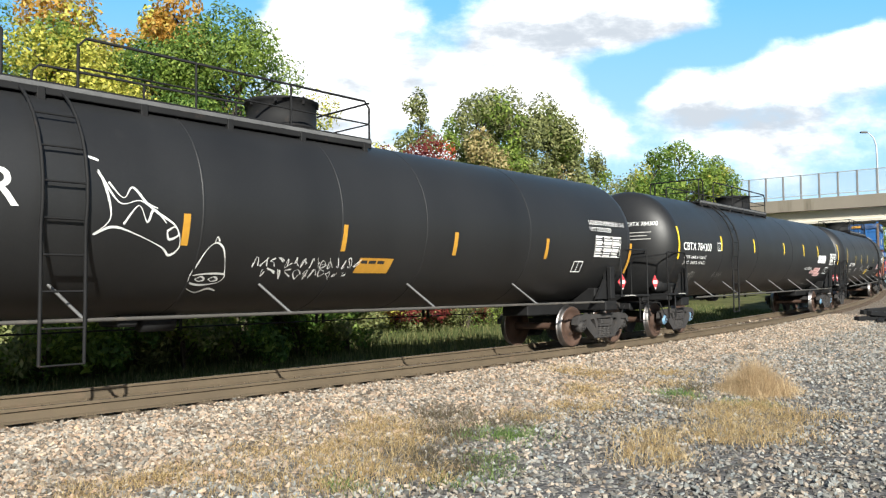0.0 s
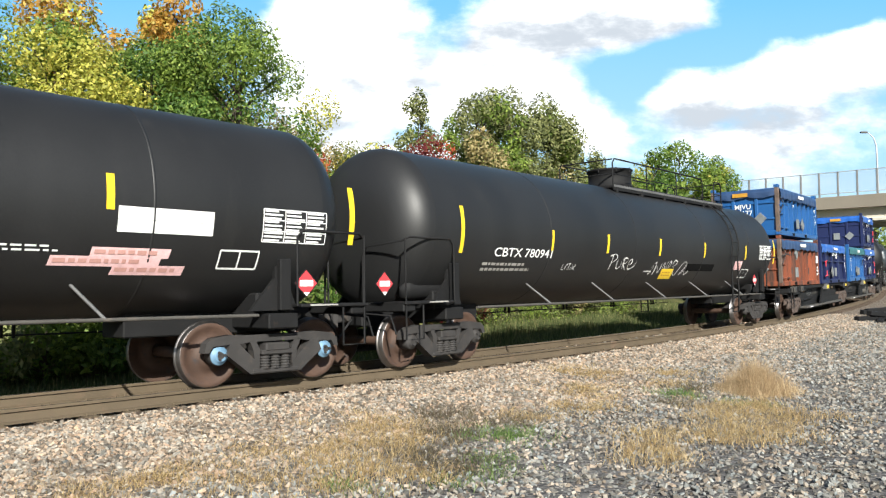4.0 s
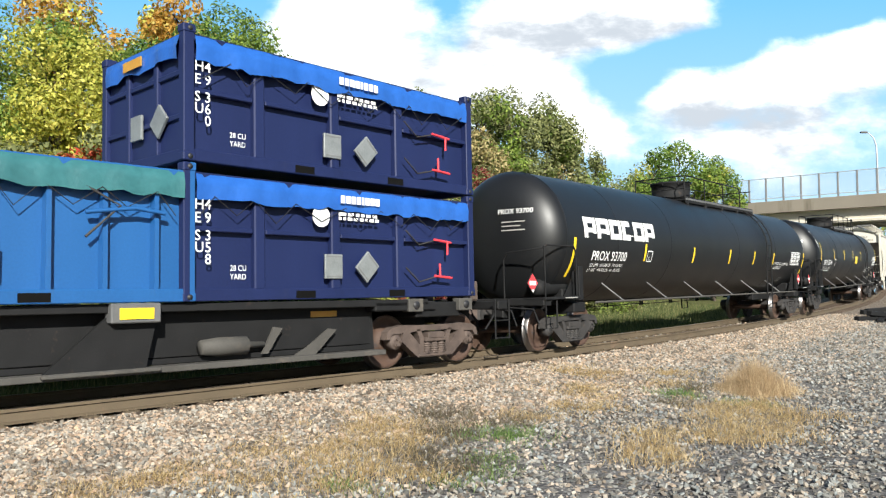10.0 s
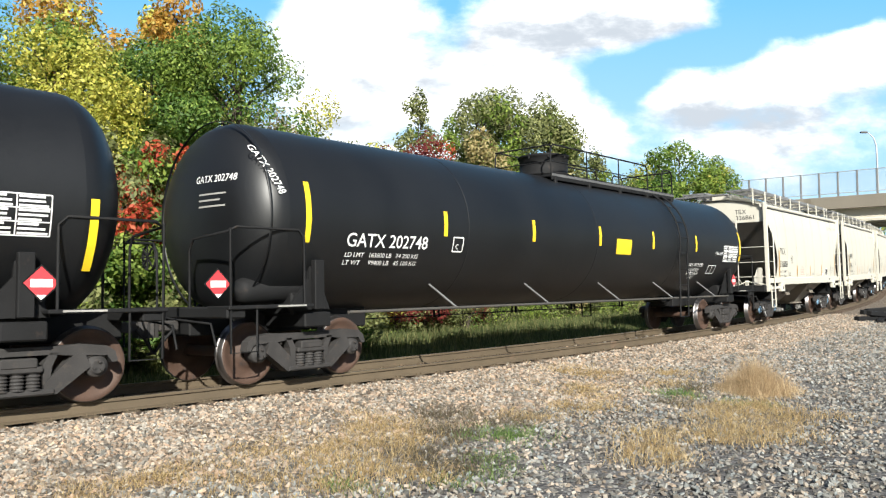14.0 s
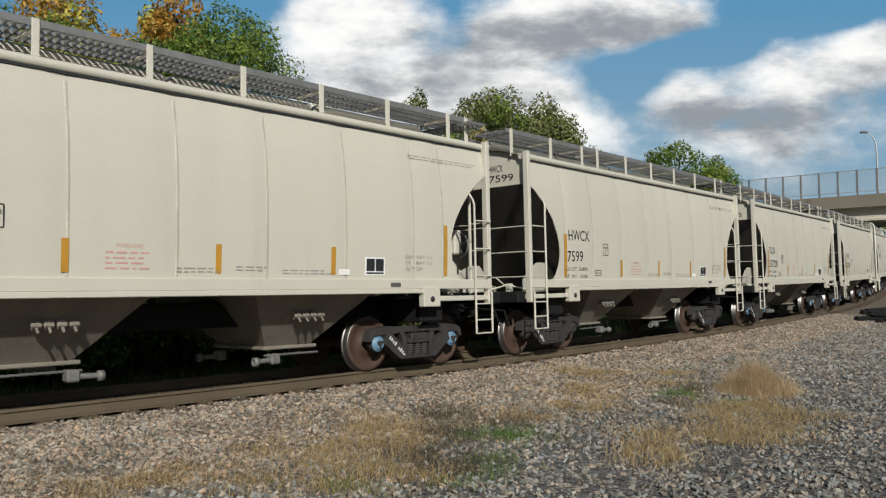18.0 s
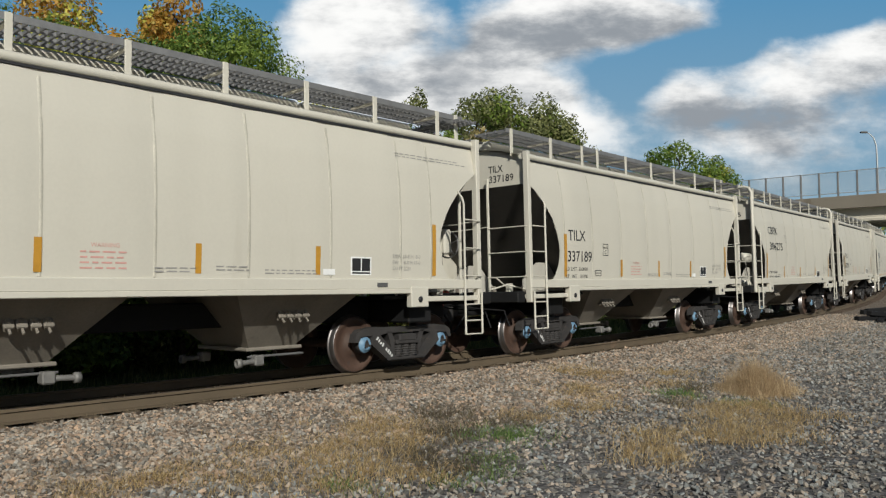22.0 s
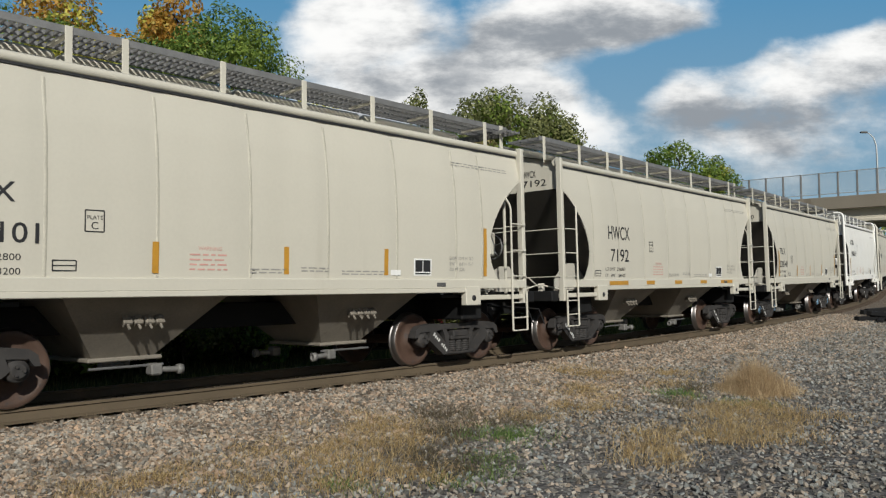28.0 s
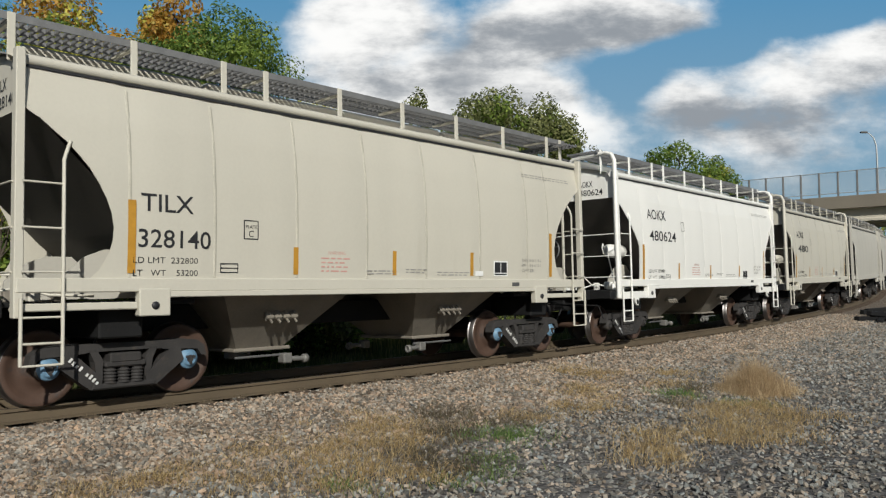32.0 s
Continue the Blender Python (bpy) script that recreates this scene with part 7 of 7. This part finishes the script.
    G("tree", 43.5, 84.0, 8.5, 5.0, 0.8, [L_YELLOW, L_GOLD], [3, 2], 3000, 0.4, 110, "yellow-green tree beyond the bridge")
    G("tree", 48.5, 88.0, 9.5, 6.0, 0.8, [L_GREEN, L_YELLOW], [3, 2], 3000, 0.4, 111, "yellow-green tree beyond the bridge")


build_trees()


# ======== road bridge over the track ========
def build_bridge():
    a, b = Vector((31.0, 79.0, 0)), Vector((40.0, 71.0, 0))
    ax = (b - a).normalized()
    ang = math.degrees(math.atan2(ax.y, ax.x))
    br = thing("road_bridge", "concrete road bridge with a mesh fence over the railway", "bridge", at=pose(a.x, a.y, 0, 0, 0, ang))
    # local x runs along the bridge, y away from the camera
    x0, x1 = -26.0, 45.0
    part("deck", Shape().box(x0, x1, 0.3, 10.7, 9.0, 9.6, 0.05), M_CONCRETE, br)
    part("parapet", Shape().box(x0, x1, 0.0, 0.35, 8.75, 9.95, 0.04), M_CONCRETE, br)
    part("parapet", Shape().box(x0, x1, 10.65, 11.0, 8.75, 9.95, 0.04), M_CONCRETE, br)
    for y in (0.9, 3.9, 7.0, 10.0):
        g = Shape().prism([(y - 0.30, 7.55), (y + 0.30, 7.55), (y + 0.30, 7.75), (y + 0.10, 7.9), (y + 0.10, 8.75), (y + 0.35, 8.95), (y + 0.35, 9.0), (y - 0.35, 9.0), (y - 0.35, 8.95), (y - 0.10, 8.75), (y - 0.10, 7.9), (y - 0.30, 7.75)], "x", x0, x1)
        part("girder", g, M_GIRDER, br)
    for px in (-3.5, 22.0):
        cap = Shape().box(px - 0.7, px + 0.7, 0.2, 10.8, 6.7, 7.55, 0.05)
        part("pier_cap", cap, M_CONCRETE, br)
        for y in (1.5, 5.5, 9.5):
            part("pier", Shape().box(px - 0.5, px + 0.5, y - 0.5, y + 0.5, 0.0, 6.7, 0.06), M_CONCRETE, br)
    i = 0
    x = x0 + 1.0
    while x < x1:
        p = Shape().box(x - 0.075, x + 0.075, 0.08, 0.24, 9.9, 12.3, 0.01)
        part("fence_post", p, M_GRATE, br)
        x += 1.66
    for z in (10.25, 12.27):
        part("fence_rail", Shape().box(x0, x1, 0.12, 0.20, z - 0.035, z + 0.035, 0.01), M_GALV, br)
    mesh = bpy.data.materials.new("fine_fence_mesh")
    mesh.use_nodes = True
    nt = mesh.node_tree
    mx, tr = nt.nodes.new("ShaderNodeMixShader"), nt.nodes.new("ShaderNodeBsdfTransparent")
    mx.inputs[0].default_value = 0.16
    nt.nodes["Principled BSDF"].inputs["Base Color"].default_value = (0.4, 0.42, 0.43, 1)
    nt.links.new(tr.outputs[0], mx.inputs[1])
    nt.links.new(nt.nodes["Principled BSDF"].outputs[0], mx.inputs[2])
    nt.links.new(mx.outputs[0], nt.nodes["Material Output"].inputs[0])
    part("fence_mesh", Shape().box(x0, x1, 0.155, 0.165, 10.25, 12.27), mesh, br, "fine wire fence mesh")
    lamp = thing("street_lamp", "tall curved grey street lamp on the bridge", "street lamp", at=pose(40.9, 73.5, 9.6))
    pl = Shape().tube([(0, 0, 0), (0, 0, 4.2), (-0.05, 0, 5.2), (-0.25, 0.05, 5.9), (-0.6, 0.1, 6.3), (-0.9, 0.1, 6.4)], [0.10, 0.08, 0.07, 0.06, 0.05, 0.05], 8)
    part("pole", pl, M_GALV, lamp)
    part("lamp_head", Shape().box(-1.45, -0.8, -0.05, 0.25, 6.33, 6.5, 0.05), M_GREYSTEEL, lamp)


build_bridge()


def build_heap():
    rnd = random.Random(31)
    for i in range(9):
        x, y = flat_track(33 + rnd.uniform(-1.5, 1.5), 3.6 + rnd.uniform(-0.5, 0.9))
        z = ground_z(x, y, False) + 0.10 + 0.16 * (i // 4)
        sh = Shape().box(-1.25, 1.25, -0.11, 0.11, -0.09, 0.09, 0.015)
        ob = solid("old_sleeper", sh, M_BLACK, "old black sleeper in a low heap", "sleeper", "heap of old sleepers")
        ob.matrix_basis = pose(x, y, z, rnd.uniform(-6, 6), rnd.uniform(-5, 5), rnd.uniform(20, 70))


build_heap()


# ======== clouds: glowing backdrops far behind everything ========
def cloud_material(name, spots, bellies, seed, bias, blue):
    """White cumulus with grey bellies. spots: (x, z, rx, rz, weight) in hundredths of the distance."""
    m = bpy.data.materials.new(name)
    m.use_nodes = True
    nt = m.node_tree
    nt.nodes.clear()
    N, L = nt.nodes, nt.links
    out = N.new("ShaderNodeOutputMaterial")
    tc = N.new("ShaderNodeTexCoord")
    nz = N.new("ShaderNodeTexNoise")
    nz.inputs["Scale"].default_value, nz.inputs["Detail"].default_value, nz.inputs["Roughness"].default_value = 0.10, 12, 0.60
    mp = N.new("ShaderNodeMapping")
    mp.inputs["Location"].default_value = (seed, 0, seed * 2)
    mp.inputs["Scale"].default_value = (0.75, 1, 1.25)
    L.new(tc.outputs["Object"], mp.inputs["Vector"])
    L.new(mp.outputs[0], nz.inputs["Vector"])
    def gather(some):
        """Sum of soft round spots."""
        total = None
        for x, z, rx, rz, w in some:
            k = N.new("ShaderNodeMapping")
            k.vector_type = "POINT"
            k.inputs["Scale"].default_value = (1 / rx, 0, 1 / rz)
            k.inputs["Location"].default_value = (-x / rx, 0, -z / rz)
            L.new(tc.outputs["Object"], k.inputs["Vector"])
            ln = N.new("ShaderNodeVectorMath")
            ln.operation = "LENGTH"
            L.new(k.outputs[0], ln.inputs[0])
            mr = N.new("ShaderNodeMapRange")
            mr.interpolation_type = "SMOOTHSTEP"
            mr.inputs[1].default_value, mr.inputs[2].default_value, mr.inputs[3].default_value, mr.inputs[4].default_value = 0.0, 1.0, w, 0.0
            L.new(ln.outputs["Value"], mr.inputs[0])
            if total is None:
                total = mr.outputs[0]
            else:
                ad = N.new("ShaderNodeMath")
                L.new(total, ad.inputs[0])
                L.new(mr.outputs[0], ad.inputs[1])
                total = ad.outputs[0]
        return total
    ad = N.new("ShaderNodeMath")
    ad.operation = "MULTIPLY_ADD"
    ad.inputs[1].default_value = 1.7
    L.new(nz.outputs[0], ad.inputs[0])
    L.new(gather(spots), ad.inputs[2])
    dens = N.new("ShaderNodeMapRange")
    dens.interpolation_type = "SMOOTHSTEP"
    dens.inputs[1].default_value, dens.inputs[2].default_value = bias - 0.10, bias + 0.62
    L.new(ad.outputs[0], dens.inputs[0])
    # grey bellies, billow by billow
    n2 = N.new("ShaderNodeTexNoise")
    n2.inputs["Scale"].default_value, n2.inputs["Detail"].default_value, n2.inputs["Roughness"].default_value = 0.17, 10, 0.60
    m2 = N.new("ShaderNodeMapping")
    m2.inputs["Location"].default_value = (seed + 3, 0, seed * 2 - 4)
    m2.inputs["Scale"].default_value = (0.6, 1, 1.5)
    L.new(tc.outputs["Object"], m2.inputs["Vector"])
    L.new(m2.outputs[0], n2.inputs["Vector"])
    gr = N.new("ShaderNodeMath")
    gr.operation = "MULTIPLY_ADD"
    gr.inputs[1].default_value = 1.75
    L.new(n2.outputs[0], gr.inputs[0])
    L.new(gather(bellies), gr.inputs[2])
    sh = N.new("ShaderNodeValToRGB")
    gs = N.new("ShaderNodeMapRange")
    gs.inputs[1].default_value, gs.inputs[2].default_value = 0.72, 1.52
    L.new(gr.outputs[0], gs.inputs[0])
    sh.color_ramp.elements[0].position, sh.color_ramp.elements[1].position = 0.0, 1.0
    sh.color_ramp.elements[0].color, sh.color_ramp.elements[1].color = (1.0, 1.0, 0.985, 1), (0.30, 0.33, 0.365, 1)
    sh.color_ramp.interpolation = "EASE"
    L.new(gs.outputs[0], sh.inputs[0])
    em = N.new("ShaderNodeEmission")
    em.inputs["Strength"].default_value = 1.22
    L.new(sh.outputs[0], em.inputs["Color"])
    tr = N.new("ShaderNodeBsdfTransparent")
    mx = N.new("ShaderNodeMixShader")
    L.new(dens.outputs[0], mx.inputs[0])
    if blue:
        sz = N.new("ShaderNodeSeparateXYZ")
        L.new(tc.outputs["Object"], sz.inputs[0])
        br = N.new("ShaderNodeValToRGB")
        br.color_ramp.elements[0].position, br.color_ramp.elements[1].position = 0.0, 0.42
        br.color_ramp.elements[0].color, br.color_ramp.elements[1].color = (0.34, 0.49, 0.58, 1), (0.085, 0.295, 0.53, 1)
        kz = N.new("ShaderNodeMath")
        kz.operation = "MULTIPLY"
        kz.inputs[1].default_value = 0.01
        L.new(sz.outputs["Z"], kz.inputs[0])
        L.new(kz.outputs[0], br.inputs[0])
        be = N.new("ShaderNodeEmission")
        L.new(br.outputs[0], be.inputs["Color"])
        be.inputs["Strength"].default_value = 1.12
        L.new(be.outputs[0], mx.inputs[1])
    else:
        L.new(tr.outputs[0], mx.inputs[1])
    L.new(em.outputs[0], mx.inputs[2])
    L.new(mx.outputs[0], out.inputs["Surface"])
    return m


def build_clouds():
    D = 1500.0
    k = D / 100
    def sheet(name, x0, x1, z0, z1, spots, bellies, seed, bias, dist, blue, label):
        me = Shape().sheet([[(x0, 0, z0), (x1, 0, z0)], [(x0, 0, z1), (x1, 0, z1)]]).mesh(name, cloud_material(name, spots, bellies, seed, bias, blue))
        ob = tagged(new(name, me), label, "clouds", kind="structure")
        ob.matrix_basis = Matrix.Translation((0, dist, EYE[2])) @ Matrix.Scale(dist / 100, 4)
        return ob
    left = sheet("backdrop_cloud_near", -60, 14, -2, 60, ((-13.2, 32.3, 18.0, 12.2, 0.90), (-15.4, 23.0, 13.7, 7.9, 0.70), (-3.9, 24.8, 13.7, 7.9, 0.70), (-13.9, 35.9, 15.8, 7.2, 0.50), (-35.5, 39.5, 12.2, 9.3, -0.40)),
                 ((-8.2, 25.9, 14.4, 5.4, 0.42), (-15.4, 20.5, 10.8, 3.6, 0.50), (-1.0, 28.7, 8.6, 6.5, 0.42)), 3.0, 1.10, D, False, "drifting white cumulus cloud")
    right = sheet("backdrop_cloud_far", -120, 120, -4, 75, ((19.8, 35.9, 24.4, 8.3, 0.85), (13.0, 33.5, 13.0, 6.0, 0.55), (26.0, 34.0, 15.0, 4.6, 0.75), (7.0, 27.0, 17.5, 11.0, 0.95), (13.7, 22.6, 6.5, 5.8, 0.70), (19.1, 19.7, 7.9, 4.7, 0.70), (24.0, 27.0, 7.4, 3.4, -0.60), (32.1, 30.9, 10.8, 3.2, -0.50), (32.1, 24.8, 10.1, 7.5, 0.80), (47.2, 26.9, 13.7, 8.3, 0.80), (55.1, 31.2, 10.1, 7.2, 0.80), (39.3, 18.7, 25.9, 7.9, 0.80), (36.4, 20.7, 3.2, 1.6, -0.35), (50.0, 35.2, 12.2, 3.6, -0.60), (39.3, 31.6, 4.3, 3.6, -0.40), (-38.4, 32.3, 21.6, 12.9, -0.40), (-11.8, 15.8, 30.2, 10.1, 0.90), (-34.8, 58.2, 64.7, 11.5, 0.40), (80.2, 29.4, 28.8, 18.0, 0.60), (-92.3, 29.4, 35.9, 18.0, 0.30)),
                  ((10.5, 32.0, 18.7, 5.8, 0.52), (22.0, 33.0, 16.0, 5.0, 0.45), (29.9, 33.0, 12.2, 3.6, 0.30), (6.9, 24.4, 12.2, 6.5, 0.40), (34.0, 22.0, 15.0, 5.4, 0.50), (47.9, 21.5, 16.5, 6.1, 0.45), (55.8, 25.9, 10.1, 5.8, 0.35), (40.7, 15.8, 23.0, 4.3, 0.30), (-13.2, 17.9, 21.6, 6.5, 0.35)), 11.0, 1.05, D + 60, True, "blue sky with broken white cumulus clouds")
    return left, right


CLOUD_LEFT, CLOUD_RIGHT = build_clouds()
# ======== the train ========
TRAIN = []


def put(car, front, rear, cars=TRAIN):
    cars.append((car, front, rear))
    return car


def build_train():
    put(marks_tank_a(), -5.10, 11.34)
    put(marks_tank_b(), 15.36, 32.15)
    put(marks_tank_c(), 35.76, 51.89)
    well = make_wellcar(-11.0, 0.0, 11.0, 13.25)
    put(well, 56.54, 78.54)
    mid = 67.54
    # containers ride with the car
    def ride(box, u, z):
        put(box, u - 3.0, u + 3.0)
        box["lift"] = z
    c = make_container(M_RUST, M_TARPDARK, 1.86, "rusty red open-top waste container under a dark blue cover", "rust", 2)
    mark_container(c, "", "rust")
    ride(c, mid - 9.92, 1.21)
    c = make_container(M_BLUE, M_TARPDARK, 1.86, "bright blue waste container stacked on a red one", "blue_rear", 5)
    mark_container(c, "MJVU05177", "blue_rear")
    ride(c, mid - 9.92, 3.09)
    c = make_container(M_NAVY, M_TARP, 1.86, "dark blue waste container under a glossy blue cover", "navy_rear", 7)
    mark_container(c, "HESU49385", "navy_rear")
    ride(c, mid - 3.57, 1.21)
    c = make_container(M_BLUE, M_TARPGREEN, 1.86, "bright blue waste container under a green cover", "blue", 9)
    mark_container(c, "MJVU08134", "blue")
    ride(c, mid + 3.34, 1.21)
    for z, sd in ((1.21, 12), (3.09, 15)):
        c = make_container(M_NAVY, M_TARP, 1.86, "dark blue waste container in a stack of two", "navy", sd)
        mark_container(c, "HESU49358" if z < 2 else "HESU49360", "navy")
        ride(c, mid + 9.05, z)
    put(marks_tank_p(), 82.93, 99.12)
    put(marks_tank_g(), 103.13, 119.28)
    plain = make_hopper(8.37, 6.4, M_CREAM, CUT_ROUND, "cream covered hopper car with black numbers")
    specs = [("TILX", "336861", 123.55, "cap_blue"), ("HWCX", "7599", 135.98, "cap"), ("TILX", "337235", 148.73, "cap_blue"), ("TILX", "337189", 161.45, "cap_blue"), ("CBFX", "306275", 173.92, "angled"),
             ("TILX", "337101", 186.58, "cap"), ("HWCX", "7192", 199.10, "cap"), ("TILX", "328140", 211.91, "cap_blue"), ("AOKX", "480624", 224.50, "white"), ("AOKX", "480", 237.20, "greyish"),
             ("", "", 249.8, "grey"), ("", "", 262.4, "grey"), ("", "", 275.0, "grey")]
    protos = {"cap": plain}
    for i, (mark, number, front, kind) in enumerate(specs):
        if kind not in protos:
            protos[kind] = {"cap_blue": lambda: make_hopper(8.37, 6.4, M_CREAM, CUT_ROUND, "cream covered hopper car with black numbers", "cap_blue"),
                            "angled": lambda: make_hopper(8.75, 6.4, M_CREAM, CUT_ANGLED, "cream covered hopper car with angled end panels", "cap_blue", True),
                            "white": lambda: make_hopper(8.75, 6.4, M_CREAMWHITE, CUT_ANGLED, "fresh white covered hopper car", "cap", True),
                            "greyish": lambda: make_hopper(8.75, 6.4, M_CREAM, CUT_ANGLED, "dusty cream covered hopper car with angled end panels", "cap", True),
                            "grey": lambda: make_hopper(8.37, 6.4, M_CREAMGREY, CUT_ROUND, "dusty grey covered hopper car")}[kind]()
            car = protos[kind]
        elif kind == "cap" and not any(c is plain for c, *_ in TRAIN):
            car = plain
        else:
            car = copy_bare(protos[kind])
        tc = 8.75 if kind in ("angled", "white", "greyish") else 8.37
        put(car, front, front + tc)
    for i, (mark, number, front, kind) in enumerate(specs):
        if mark:
            car = [c for c, f, r in TRAIN if abs(f - front) < 0.01][0]
            mark_hopper(car, mark, number, 100 + 10 * i, bold=number == "7192", angled=kind in ("angled", "white", "greyish"))
    for car, front, rear in TRAIN:
        if car.name.split(".")[0] == "hopper_car":
            ride_height(car)


def copy_bare(car):
    return copy_thing(car, Matrix.Identity(4))


build_train()


def motions():
    """The train rolls past and slows down; wheels turn; the near cloud drifts."""
    steps = [i * 0.5 for i in range(65)]
    turns = [i * 2 / 30 for i in range(481)]
    spin = [travelled(t) / WHEEL_R for t in turns]
    for car, front, rear in TRAIN:
        lift = Matrix.Translation((0, 0, car.get("lift", 0.0)))
        walk(car, [(t, car_pose(front - travelled(t), rear - travelled(t)) @ lift) for t in steps])
        for w in car.children:
            if w.name.split(".")[0] == "wheelset":
                at = w.matrix_basis.copy()
                walk(w, [(t, at @ Matrix.Rotation(-a, 4, "Y")) for t, a in zip(turns, spin)])
    base = CLOUD_LEFT.matrix_basis.copy()
    CLOUD_LEFT.scale = base.to_scale()
    walk(CLOUD_LEFT, [(0.0, Matrix.Translation(base.translation)), (32.0, Matrix.Translation(base.translation + Vector((62.0, 0, 0))))])


motions()
